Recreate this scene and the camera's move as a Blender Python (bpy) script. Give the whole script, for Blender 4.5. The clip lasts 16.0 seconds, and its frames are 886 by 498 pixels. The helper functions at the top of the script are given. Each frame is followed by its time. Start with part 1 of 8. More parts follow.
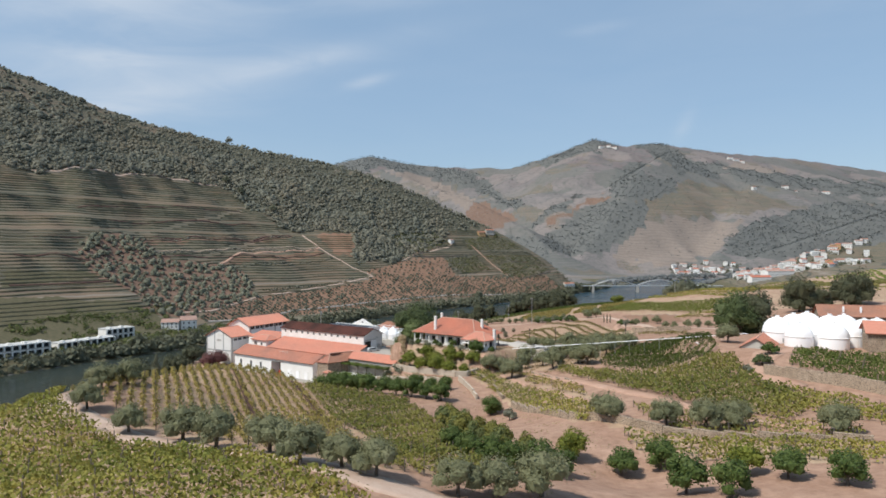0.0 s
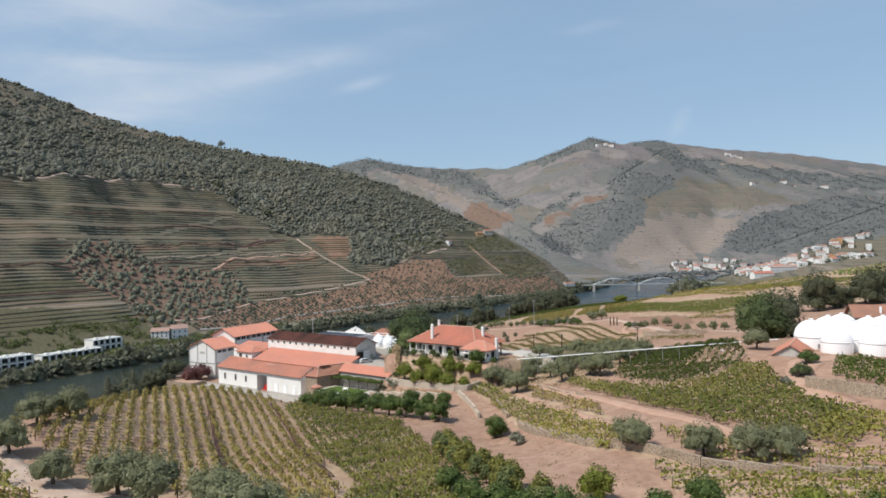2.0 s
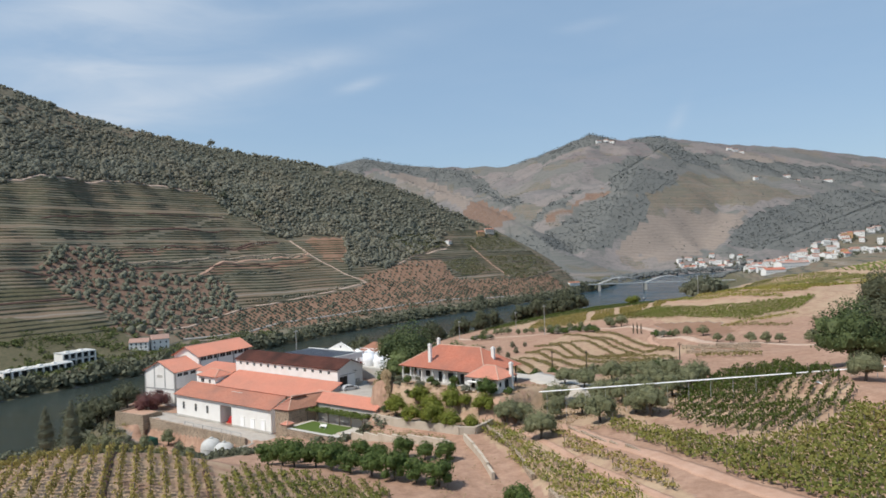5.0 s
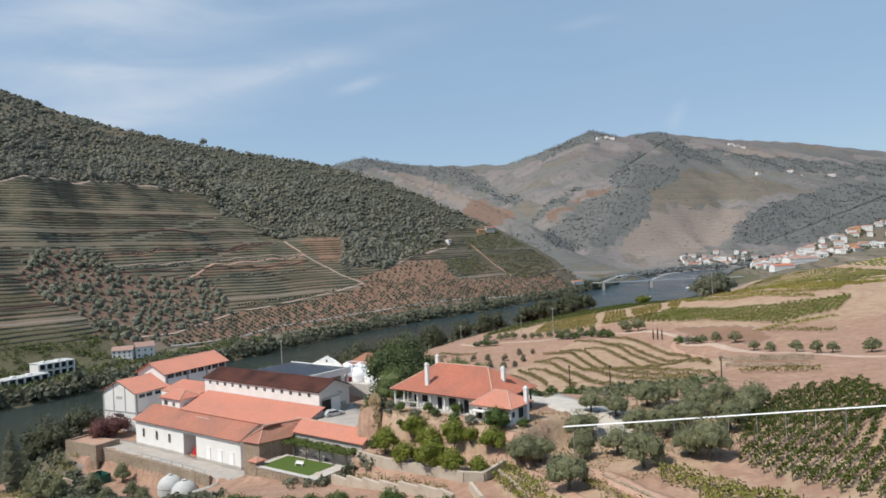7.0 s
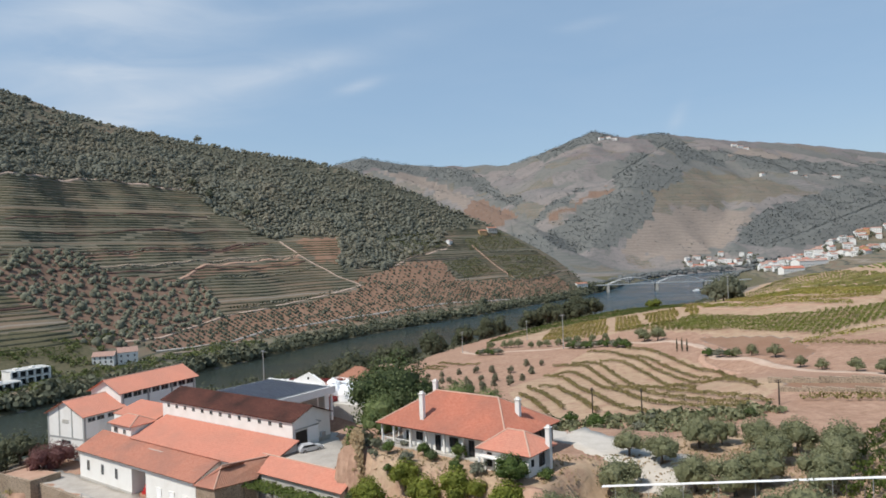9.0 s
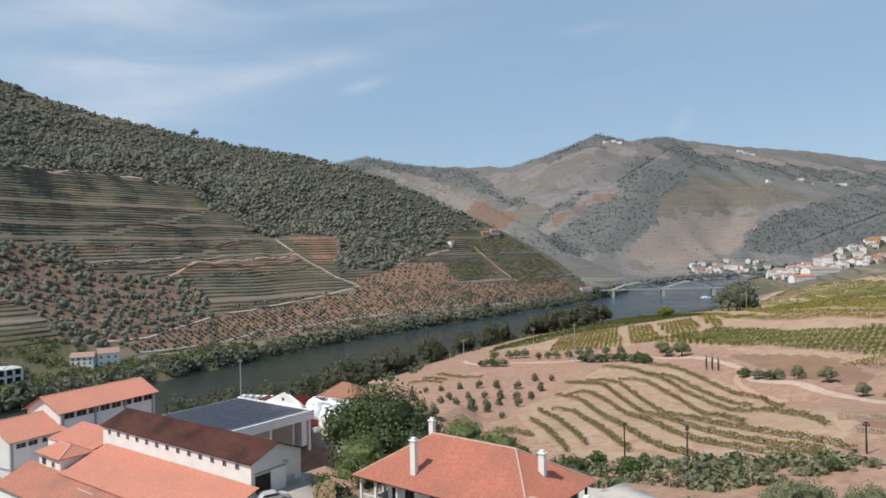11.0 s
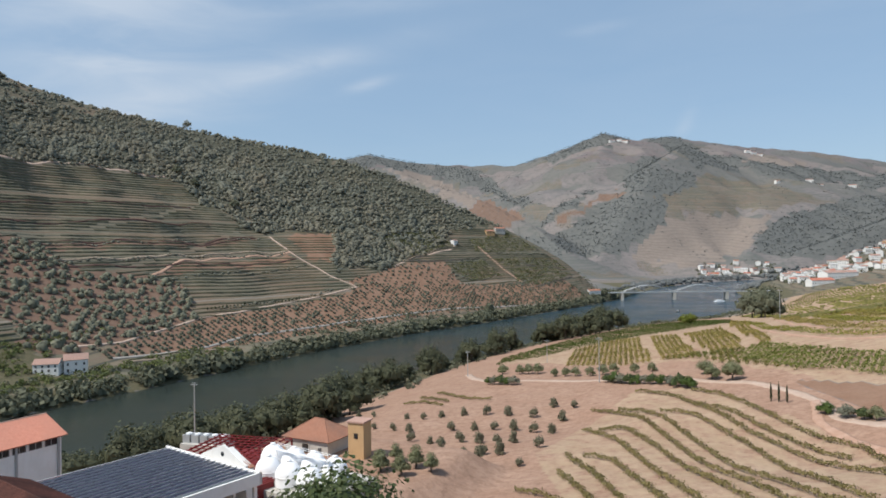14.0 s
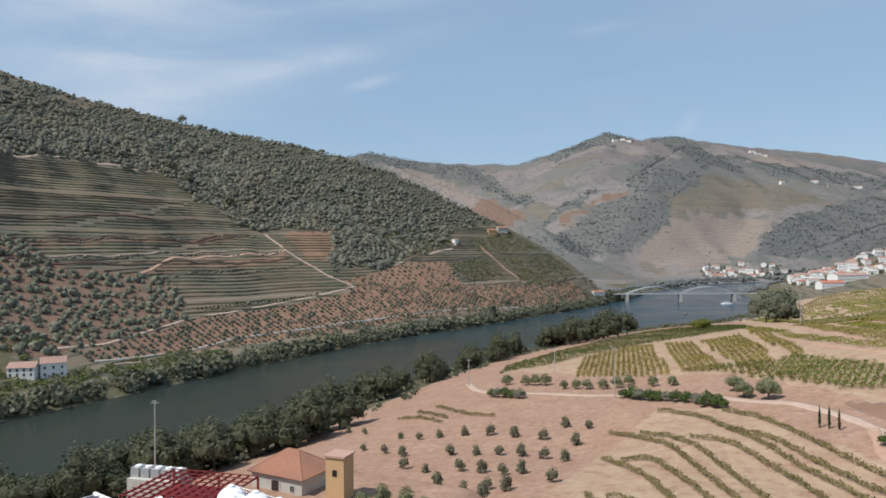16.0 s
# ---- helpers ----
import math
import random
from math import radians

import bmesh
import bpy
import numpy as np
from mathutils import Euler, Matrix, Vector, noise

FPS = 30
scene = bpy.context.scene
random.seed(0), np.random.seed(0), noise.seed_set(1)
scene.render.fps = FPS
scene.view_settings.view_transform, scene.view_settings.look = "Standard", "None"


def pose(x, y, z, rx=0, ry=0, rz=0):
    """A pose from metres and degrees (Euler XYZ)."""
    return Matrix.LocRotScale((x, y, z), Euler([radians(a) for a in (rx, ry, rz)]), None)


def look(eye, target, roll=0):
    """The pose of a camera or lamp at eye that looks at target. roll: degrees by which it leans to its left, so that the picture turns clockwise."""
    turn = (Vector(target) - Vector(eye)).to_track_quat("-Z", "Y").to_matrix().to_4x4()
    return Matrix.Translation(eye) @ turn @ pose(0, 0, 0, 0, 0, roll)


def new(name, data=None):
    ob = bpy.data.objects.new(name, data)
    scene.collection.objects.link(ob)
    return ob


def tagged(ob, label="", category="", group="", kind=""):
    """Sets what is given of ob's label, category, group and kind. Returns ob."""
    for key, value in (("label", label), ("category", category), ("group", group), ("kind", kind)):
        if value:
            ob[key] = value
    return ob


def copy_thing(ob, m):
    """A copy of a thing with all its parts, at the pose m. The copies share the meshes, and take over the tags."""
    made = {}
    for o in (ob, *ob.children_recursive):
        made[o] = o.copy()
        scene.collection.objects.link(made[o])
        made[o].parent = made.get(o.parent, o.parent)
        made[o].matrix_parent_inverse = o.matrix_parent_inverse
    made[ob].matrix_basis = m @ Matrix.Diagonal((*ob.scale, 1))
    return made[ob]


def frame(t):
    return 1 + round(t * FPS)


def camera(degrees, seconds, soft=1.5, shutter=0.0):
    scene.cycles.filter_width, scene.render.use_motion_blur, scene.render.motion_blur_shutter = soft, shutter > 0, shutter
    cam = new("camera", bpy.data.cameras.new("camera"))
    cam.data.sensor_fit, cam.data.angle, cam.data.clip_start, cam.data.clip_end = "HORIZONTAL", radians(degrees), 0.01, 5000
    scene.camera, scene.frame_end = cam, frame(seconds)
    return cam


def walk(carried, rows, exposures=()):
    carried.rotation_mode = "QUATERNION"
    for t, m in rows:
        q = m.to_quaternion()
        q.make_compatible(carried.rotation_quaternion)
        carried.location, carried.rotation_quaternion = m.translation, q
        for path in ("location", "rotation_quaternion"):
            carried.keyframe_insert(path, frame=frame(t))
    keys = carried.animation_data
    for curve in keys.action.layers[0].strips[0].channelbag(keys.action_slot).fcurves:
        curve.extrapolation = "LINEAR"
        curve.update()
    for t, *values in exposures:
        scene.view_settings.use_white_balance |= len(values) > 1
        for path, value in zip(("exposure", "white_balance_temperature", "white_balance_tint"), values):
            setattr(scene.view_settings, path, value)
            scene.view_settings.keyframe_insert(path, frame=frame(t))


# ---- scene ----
cam = camera(65.9, 16.0, 1.7)
METRES, EYE, TILT, LEAN, TURN = 195.0, 72.5, 0.0, 0.0, 0.0
ROWS = [
    (0.0, 0.0, 0.0, 0.0, -0.0, 0.0, -0.0),
    (0.5, 0.0005, 0.0152, 0.0002, -0.04, -0.02, 0.18),
    (1.0, 0.0014, 0.0345, 0.0003, -0.07, 0.03, 0.41),
    (1.5, 0.0024, 0.0579, 0.0007, -0.11, 0.08, 0.69),
    (2.0, 0.0032, 0.085, 0.0011, -0.15, 0.11, 1.03),
    (2.5, 0.0035, 0.1148, 0.0019, -0.19, 0.15, 1.34),
    (3.0, 0.0038, 0.147, 0.0026, -0.21, 0.17, 1.5),
    (3.5, 0.0043, 0.1798, 0.0029, -0.22, 0.17, 1.68),
    (4.0, 0.0045, 0.2131, 0.0032, -0.2, 0.14, 1.73),
    (6.5, 0.0063, 0.3828, 0.0041, -0.15, 0.04, 2.26),
    (7.0, 0.007, 0.4171, 0.0043, -0.15, 0.02, 2.44),
    (7.5, 0.0075, 0.4512, 0.0042, -0.13, 0.03, 2.45),
    (8.0, 0.0078, 0.4846, 0.0041, -0.12, 0.05, 2.44),
    (8.5, 0.0078, 0.5178, 0.0037, -0.11, 0.07, 2.36),
    (9.0, 0.0081, 0.5508, 0.0036, -0.1, 0.11, 2.26),
    (11.5, 0.0076, 0.7169, 0.0029, 0.05, 0.23, 1.09),
    (12.0, 0.0073, 0.7508, 0.0033, 0.09, 0.21, 1.1),
    (12.5, 0.0067, 0.7848, 0.0037, 0.13, 0.2, 0.99),
    (13.0, 0.0065, 0.8184, 0.0038, 0.16, 0.19, 0.9),
    (13.5, 0.0065, 0.8518, 0.0034, 0.18, 0.2, 0.8),
    (14.0, 0.0078, 0.8862, 0.0038, 0.22, 0.16, 0.72),
    (14.5, 0.0074, 0.9219, 0.0038, 0.22, 0.1, 0.67),
    (15.0, 0.0078, 0.9559, 0.0042, 0.27, 0.06, 0.64),
    (15.5, 0.0086, 0.9856, 0.005, 0.26, 0.22, 0.44),
    (16.0, 0.0101, 0.9997, 0.0051, 0.33, 0.08, 0.32),
]
walk(cam, [(t, pose(0, 0, EYE, TILT, LEAN, TURN) @ pose(METRES * x, METRES * y, METRES * z, 90 + pitch, roll, yaw)) for t, x, y, z, yaw, pitch, roll in ROWS])

# ---- light ----
SUN_DIR = Vector((-0.50, -0.28, 0.82)).normalized()
world = bpy.data.worlds.new("world")
scene.world = world
world.use_nodes = True
wn = world.node_tree
wn.nodes.clear()
w_out = wn.nodes.new("ShaderNodeOutputWorld")
w_bg = wn.nodes.new("ShaderNodeBackground")
w_sky = wn.nodes.new("ShaderNodeTexSky")
w_sky.sky_type, w_sky.sun_disc = "NISHITA", False
w_sky.sun_elevation, w_sky.sun_rotation = math.asin(SUN_DIR.z), math.atan2(SUN_DIR.x, SUN_DIR.y)
w_sky.altitude, w_sky.air_density, w_sky.dust_density, w_sky.ozone_density = 100, 1.0, 0.8, 0.7
w_co = wn.nodes.new("ShaderNodeTexCoord")


def w_math(op, a, b=None):
    n = wn.nodes.new("ShaderNodeMath")
    n.operation = op
    for i, v in enumerate((a, b)):
        if isinstance(v, (int, float)):
            n.inputs[i].default_value = v
        elif v is not None:
            wn.links.new(v, n.inputs[i])
    return n.outputs[0]


def w_blend(f, a, b):
    n = wn.nodes.new("ShaderNodeMix")
    n.data_type = "RGBA"
    for key, v in (("Factor", f), ("A", a), ("B", b)):
        if isinstance(v, (int, float, tuple)):
            n.inputs[key].default_value = v
        else:
            wn.links.new(v, n.inputs[key])
    return n.outputs["Result"]


w_sep = wn.nodes.new("ShaderNodeSeparateXYZ")
wn.links.new(w_co.outputs["Generated"], w_sep.inputs[0])
w_deep = w_math("MAXIMUM", w_math("ABSOLUTE", w_sep.outputs[1]), 0.15)
w_b, w_e = w_math("DIVIDE", w_sep.outputs[0], w_deep), w_math("DIVIDE", w_sep.outputs[2], w_deep)
w_map = wn.nodes.new("ShaderNodeMapping")
w_map.inputs["Rotation"].default_value = (0, radians(-12), radians(8))
w_map.inputs["Scale"].default_value = (2.2, 2.2, 9)
w_noise = wn.nodes.new("ShaderNodeTexNoise")
w_noise.inputs["Scale"].default_value, w_noise.inputs["Detail"].default_value, w_noise.inputs["Roughness"].default_value = 2.2, 6, 0.55
w_noise.inputs["Distortion"].default_value = 0.6
wn.links.new(w_co.outputs["Generated"], w_map.inputs["Vector"])
wn.links.new(w_map.outputs["Vector"], w_noise.inputs["Vector"])
w_fray = wn.nodes.new("ShaderNodeMapRange")
w_fray.inputs["From Min"].default_value, w_fray.inputs["From Max"].default_value = 0.32, 0.66
w_fray.inputs["To Min"].default_value, w_fray.inputs["To Max"].default_value = 0.25, 1.0
wn.links.new(w_noise.outputs["Fac"], w_fray.inputs["Value"])
w_veil = 0.06
for b0, e0, long_, wide, lean, amount in ((-0.50, 0.27, 0.20, 0.085, 8, 0.62), (-0.27, 0.262, 0.20, 0.020, 12, 0.42), (-0.40, 0.205, 0.12, 0.028, 6, 0.30), (-0.52, 0.37, 0.30, 0.030, 6, 0.40),
                                        (-0.113, 0.244, 0.032, 0.008, 14, 0.42), (0.228, 0.324, 0.04, 0.008, 10, 0.22), (0.354, 0.184, 0.010, 0.026, -28, 0.20), (-0.14, 0.362, 0.14, 0.014, 4, 0.34), (0.60, 0.42, 0.25, 0.06, 15, 0.20)):
    ca, sa = math.cos(radians(lean)), math.sin(radians(lean))
    db, de = w_math("SUBTRACT", w_b, b0), w_math("SUBTRACT", w_e, e0)
    wu = w_math("ADD", w_math("MULTIPLY", db, ca / long_), w_math("MULTIPLY", de, sa / long_))
    wv = w_math("ADD", w_math("MULTIPLY", db, -sa / wide), w_math("MULTIPLY", de, ca / wide))
    wq = w_math("ADD", w_math("MULTIPLY", wu, wu), w_math("MULTIPLY", wv, wv))
    w_veil = w_math("ADD", w_veil, w_math("MULTIPLY", w_math("EXPONENT", w_math("MULTIPLY", wq, -1.0)), 1.35 * amount))
w_cloud = w_math("MINIMUM", w_math("MULTIPLY", w_veil, w_fray.outputs["Result"]), 0.8)
w_base = w_blend(0.6, w_sky.outputs["Color"], (2.30, 3.52, 5.0, 1))
wn.links.new(w_blend(w_cloud, w_base, (4.3, 4.95, 5.8, 1)), w_bg.inputs["Color"])
wn.links.new(w_bg.outputs["Background"], w_out.inputs["Surface"])
w_bg.inputs["Strength"].default_value = 0.133
sun = new("sun", bpy.data.lights.new("sun", "SUN"))
sun.data.energy, sun.data.angle, sun.data.color = 4.35, radians(0.6), (1.0, 0.945, 0.86)
sun.matrix_world = look((0, 0, 400), Vector((0, 0, 400)) - SUN_DIR)

# ---- materials ----
def node(nt, kind, **ins):
    n = nt.nodes.new("ShaderNode" + kind)
    for k, v in ins.items():
        n.inputs[k.replace("_", " ")].default_value = v
    return n


def rgb(c):
    return (*c, 1) if len(c) == 3 else c


class Maker:
    """A small builder of node materials."""

    def __init__(self, name, rough=0.8, spec=0.3):
        self.m = bpy.data.materials.new(name)
        self.m.use_nodes = True
        self.nt = self.m.node_tree
        self.bsdf = self.nt.nodes["Principled BSDF"]
        self.bsdf.inputs["Roughness"].default_value = rough
        self.bsdf.inputs["Specular IOR Level"].default_value = spec
        geo = self.nt.nodes.new("ShaderNodeNewGeometry")
        self.pos, self.island = geo.outputs["Position"], geo.outputs["Random Per Island"]
        self.normal = geo.outputs["Normal"]
        self.local = self.nt.nodes.new("ShaderNodeTexCoord").outputs["Object"]
        self.random = self.nt.nodes.new("ShaderNodeObjectInfo").outputs["Random"]

    def link(self, a, b):
        self.nt.links.new(a, b)

    def noise(self, scale, detail=4, rough=0.55, vec=None, stretch=None):
        n = node(self.nt, "TexNoise", Scale=scale, Detail=detail, Roughness=rough)
        v = self.pos if vec is None else vec
        if stretch:
            mp = node(self.nt, "Mapping", Scale=stretch)
            self.link(v, mp.inputs["Vector"])
            v = mp.outputs["Vector"]
        self.link(v, n.inputs["Vector"])
        return n.outputs["Fac"]

    def span(self, v, a, b, lo=0.0, hi=1.0):
        n = node(self.nt, "MapRange", From_Min=a, From_Max=b, To_Min=lo, To_Max=hi)
        self.link(v, n.inputs["Value"])
        return n.outputs["Result"]

    def math(self, op, a, b=None):
        n = self.nt.nodes.new("ShaderNodeMath")
        n.operation = op
        for i, v in enumerate((a, b)):
            if v is None:
                continue
            if isinstance(v, (int, float)):
                n.inputs[i].default_value = v
            else:
                self.link(v, n.inputs[i])
        return n.outputs[0]

    def mix(self, f, a, b, blend="MIX"):
        n = self.nt.nodes.new("ShaderNodeMix")
        n.data_type, n.blend_type = "RGBA", blend
        for key, v in (("Factor", f), ("A", a), ("B", b)):
            if isinstance(v, (int, float)):
                n.inputs[key].default_value = v
            elif isinstance(v, tuple):
                n.inputs[key].default_value = rgb(v)
            else:
                self.link(v, n.inputs[key])
        return n.outputs["Result"]

    def attr(self, name):
        n = self.nt.nodes.new("ShaderNodeAttribute")
        n.attribute_name = name
        s = self.nt.nodes.new("ShaderNodeSeparateColor")
        self.link(n.outputs["Color"], s.inputs["Color"])
        return s.outputs[0], s.outputs[1], s.outputs[2]

    def xyz(self, v=None):
        s = self.nt.nodes.new("ShaderNodeSeparateXYZ")
        self.link(self.pos if v is None else v, s.inputs[0])
        return s.outputs

    def bump(self, h, strength=0.3, distance=0.05):
        n = node(self.nt, "Bump", Strength=strength, Distance=distance)
        self.link(h, n.inputs["Height"])
        self.link(n.outputs["Normal"], self.bsdf.inputs["Normal"])

    def leafy(self, colour, share=0.3):
        """Lets part of the light through thin leaves."""
        tr = self.nt.nodes.new("ShaderNodeBsdfTranslucent")
        mx = node(self.nt, "MixShader", Fac=share)
        out = self.nt.nodes["Material Output"]
        self.link(colour, tr.inputs["Color"])
        self.link(self.bsdf.outputs["BSDF"], mx.inputs[1])
        self.link(tr.outputs["BSDF"], mx.inputs[2])
        self.link(mx.outputs["Shader"], out.inputs["Surface"])
        return self.done(colour)

    def done(self, colour=None, rough=None):
        if isinstance(colour, tuple):
            self.bsdf.inputs["Base Color"].default_value = rgb(colour)
        elif colour is not None:
            self.link(colour, self.bsdf.inputs["Base Color"])
        if rough is not None:
            self.link(rough, self.bsdf.inputs["Roughness"])
        return self.m


def make_land():
    k = Maker("land", 0.95, 0.1)
    forest, vines, soil = k.attr("cover_a")
    red, pale, grass = k.attr("cover_b")
    big, mid, fine = k.noise(0.018, 5), k.noise(0.11, 5), k.noise(1.1, 4, 0.65)
    # Far scrub: distance haze is put into the base colour, paler and greyer.
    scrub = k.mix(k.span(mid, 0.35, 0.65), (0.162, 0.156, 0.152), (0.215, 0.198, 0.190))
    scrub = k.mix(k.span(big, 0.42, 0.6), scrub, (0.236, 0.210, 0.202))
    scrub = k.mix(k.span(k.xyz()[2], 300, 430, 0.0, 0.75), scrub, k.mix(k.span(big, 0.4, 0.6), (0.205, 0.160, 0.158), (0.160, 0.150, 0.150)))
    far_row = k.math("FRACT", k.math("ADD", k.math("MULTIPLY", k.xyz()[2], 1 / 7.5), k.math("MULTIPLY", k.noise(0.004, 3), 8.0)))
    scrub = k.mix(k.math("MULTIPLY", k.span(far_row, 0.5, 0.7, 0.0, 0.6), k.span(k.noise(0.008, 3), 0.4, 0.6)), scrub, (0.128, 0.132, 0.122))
    cells = node(k.nt, "TexVoronoi", Scale=0.0055, Randomness=1.0)
    bent = k.nt.nodes.new("ShaderNodeVectorMath")
    warp = node(k.nt, "TexNoise", Scale=0.012, Detail=3.0)
    k.link(k.pos, warp.inputs["Vector"])
    push = k.nt.nodes.new("ShaderNodeVectorMath")
    push.operation = "SCALE"
    push.inputs["Scale"].default_value = 120.0
    k.link(warp.outputs["Color"], push.inputs[0])
    k.link(k.pos, bent.inputs[0])
    k.link(push.outputs["Vector"], bent.inputs[1])
    k.link(bent.outputs["Vector"], cells.inputs["Vector"])
    tone = k.nt.nodes.new("ShaderNodeSeparateColor")
    k.link(cells.outputs["Color"], tone.inputs["Color"])
    scrub = k.mix(k.span(tone.outputs[0], 0.60, 0.66, 0.0, 0.55), scrub, (0.262, 0.228, 0.212))
    scrub = k.mix(k.span(tone.outputs[1], 0.66, 0.72, 0.0, 0.6), scrub, (0.130, 0.140, 0.128))
    scrub = k.mix(k.span(k.noise(0.05, 4, 0.7), 0.52, 0.62, 0.0, 0.55), scrub, (0.120, 0.128, 0.118))
    z = k.xyz()[2]
    wob = k.math("ADD", k.math("MULTIPLY", z, 1 / 2.6), k.math("MULTIPLY", k.noise(0.007, 4), 5.0))
    row = k.math("FRACT", wob)
    tread = k.mix(k.span(mid, 0.35, 0.65), (0.150, 0.142, 0.104), (0.198, 0.176, 0.130))
    tread = k.mix(k.span(big, 0.45, 0.62, 0.0, 0.6), tread, (0.235, 0.165, 0.118))
    which = k.nt.nodes.new("ShaderNodeTexWhiteNoise")
    which.noise_dimensions = "1D"
    k.link(k.math("FLOOR", wob), which.inputs["W"])
    pick = which.outputs["Value"]
    # The dark riser tone paints in shadow lines of rows and walls.
    riser = k.mix(k.span(pick, 0.55, 0.75), (0.092, 0.092, 0.074), (0.185, 0.138, 0.102))
    riser = k.mix(k.span(pick, 0.92, 0.95), riser, (0.270, 0.235, 0.195))
    tread = k.mix(k.span(which.outputs["Color"], 0.6, 1.0, 0.0, 0.5), tread, (0.255, 0.175, 0.125))
    terr = k.mix(k.span(k.math("ADD", row, k.math("MULTIPLY", k.math("SUBTRACT", fine, 0.5), 0.35)), 0.6, 0.72), tread, riser)
    bare = k.mix(k.span(mid, 0.3, 0.7), (0.388, 0.240, 0.172), (0.470, 0.314, 0.232))
    bare = k.mix(k.span(k.noise(0.5, 5, 0.7), 0.35, 0.7), bare, (0.295, 0.182, 0.128))
    redsoil = k.mix(k.span(mid, 0.3, 0.7), (0.178, 0.112, 0.082), (0.232, 0.154, 0.116))
    redsoil = k.mix(k.math("MULTIPLY", k.span(k.xyz()[0], -215, -165), k.span(k.xyz()[1], 1250, 1150)), redsoil, k.mix(k.span(mid, 0.3, 0.7), (0.252, 0.147, 0.098), (0.305, 0.194, 0.138)))
    dry = k.mix(k.span(mid, 0.3, 0.7), (0.405, 0.288, 0.192), (0.482, 0.358, 0.250))
    green = k.mix(k.span(k.noise(0.4, 5, 0.7), 0.3, 0.7), (0.085, 0.086, 0.050), (0.160, 0.138, 0.088))
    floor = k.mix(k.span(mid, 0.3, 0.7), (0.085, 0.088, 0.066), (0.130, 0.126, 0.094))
    # Beyond y 1250 the floor is greyed, with distance haze in its colour.
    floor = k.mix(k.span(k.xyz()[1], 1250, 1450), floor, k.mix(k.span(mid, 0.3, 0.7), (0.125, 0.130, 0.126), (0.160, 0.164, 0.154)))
    edge = k.math("MULTIPLY", k.math("SUBTRACT", k.noise(0.25, 5, 0.65), 0.5), 0.8)

    def over(f, a, b):
        return k.mix(k.span(k.math("ADD", f, edge), 0.4, 0.6), a, b)

    c = over(vines, scrub, terr)
    c = over(red, c, redsoil)
    c = over(grass, c, green)
    c = over(pale, c, k.mix(k.span(soil, 0.2, 0.4), k.mix(k.span(far_row, 0.5, 0.7, 0.0, 0.30), k.mix(k.span(mid, 0.3, 0.7), (0.235, 0.192, 0.166), (0.280, 0.236, 0.204)), (0.165, 0.150, 0.125)), dry))
    c = over(soil, c, bare)
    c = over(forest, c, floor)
    c = k.mix(k.span(fine, 0.25, 0.75, 0.0, 0.22), c, (0.03, 0.025, 0.018))
    k.bump(k.math("ADD", fine, k.math("MULTIPLY", mid, 3.0)), 0.5, 0.35)
    return k.done(c)


def make_water():
    k = Maker("river_water", 0.2, 0.5)
    k.bsdf.inputs["IOR"].default_value = 1.33
    rip = k.noise(0.35, 4, 0.6, stretch=(1.0, 0.55, 1.0))
    k.bump(k.math("ADD", rip, k.math("MULTIPLY", k.noise(0.05, 3), 2)), 0.6, 0.15)
    # Bluer along y: the far sky reflection is painted into the base colour.
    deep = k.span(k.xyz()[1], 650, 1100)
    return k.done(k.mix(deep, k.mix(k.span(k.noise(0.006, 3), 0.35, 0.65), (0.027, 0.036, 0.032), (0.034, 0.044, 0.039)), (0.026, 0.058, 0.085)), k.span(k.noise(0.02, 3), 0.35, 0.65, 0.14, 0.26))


def make_leaves(name, dark, mid, light, rough=0.6, share=0.3, patch=None):
    k = Maker(name, rough, 0.25)
    c = k.mix(k.span(k.island, 0.0, 0.6), dark, mid)
    c = k.mix(k.span(k.island, 0.6, 1.0, 0.0, 0.8), c, light)
    c = k.mix(k.span(k.random, 0, 1, 0.0, 0.35), c, mid)
    c = k.mix(k.span(k.noise(0.9, 3, 0.6), 0.45, 0.7, 0, 0.35), c, dark)
    if patch:
        c = k.mix(k.span(k.noise(0.018, 5, 0.6), 0.44, 0.66, 0.0, 0.8), c, patch)
        c = k.mix(k.span(k.noise(0.6, 3, 0.7), 0.35, 0.65, 0.4, 0.0), c, tuple(v * 0.45 for v in dark))
    return k.leafy(c, share)


LAND, WATER = make_land(), make_water()
# Forest leaf tones are lifted and greyed to hold the valley haze.
FOREST = make_leaves("forest_leaves", (0.198, 0.206, 0.164), (0.246, 0.250, 0.198), (0.296, 0.290, 0.228), 0.9, 0.25, (0.318, 0.284, 0.208))
# Bluish grey far leaves: distance haze painted into the leaf colour.
HAZED_WOODS = make_leaves("hazed_far_leaves", (0.100, 0.108, 0.110), (0.126, 0.134, 0.132), (0.155, 0.162, 0.154), 0.9, 0.0)
TERRACE = make_leaves("terrace_vine_leaves", (0.118, 0.120, 0.078), (0.160, 0.158, 0.100), (0.205, 0.190, 0.122), 0.8, 0.3, (0.262, 0.214, 0.128))
GROVE = make_leaves("olive_grove_leaves", (0.128, 0.136, 0.098), (0.180, 0.184, 0.134), (0.235, 0.232, 0.172), 0.9, 0.1)
BANKS = make_leaves("bank_leaves", (0.095, 0.104, 0.068), (0.158, 0.166, 0.112), (0.225, 0.226, 0.155), 0.8)
RIVERSIDE = make_leaves("riverside_leaves", (0.058, 0.064, 0.038), (0.100, 0.108, 0.062), (0.158, 0.160, 0.092), 0.7)
DOTS = make_leaves("young_olive_leaves", (0.075, 0.080, 0.058), (0.112, 0.116, 0.084), (0.155, 0.156, 0.114), 0.9, 0.1)
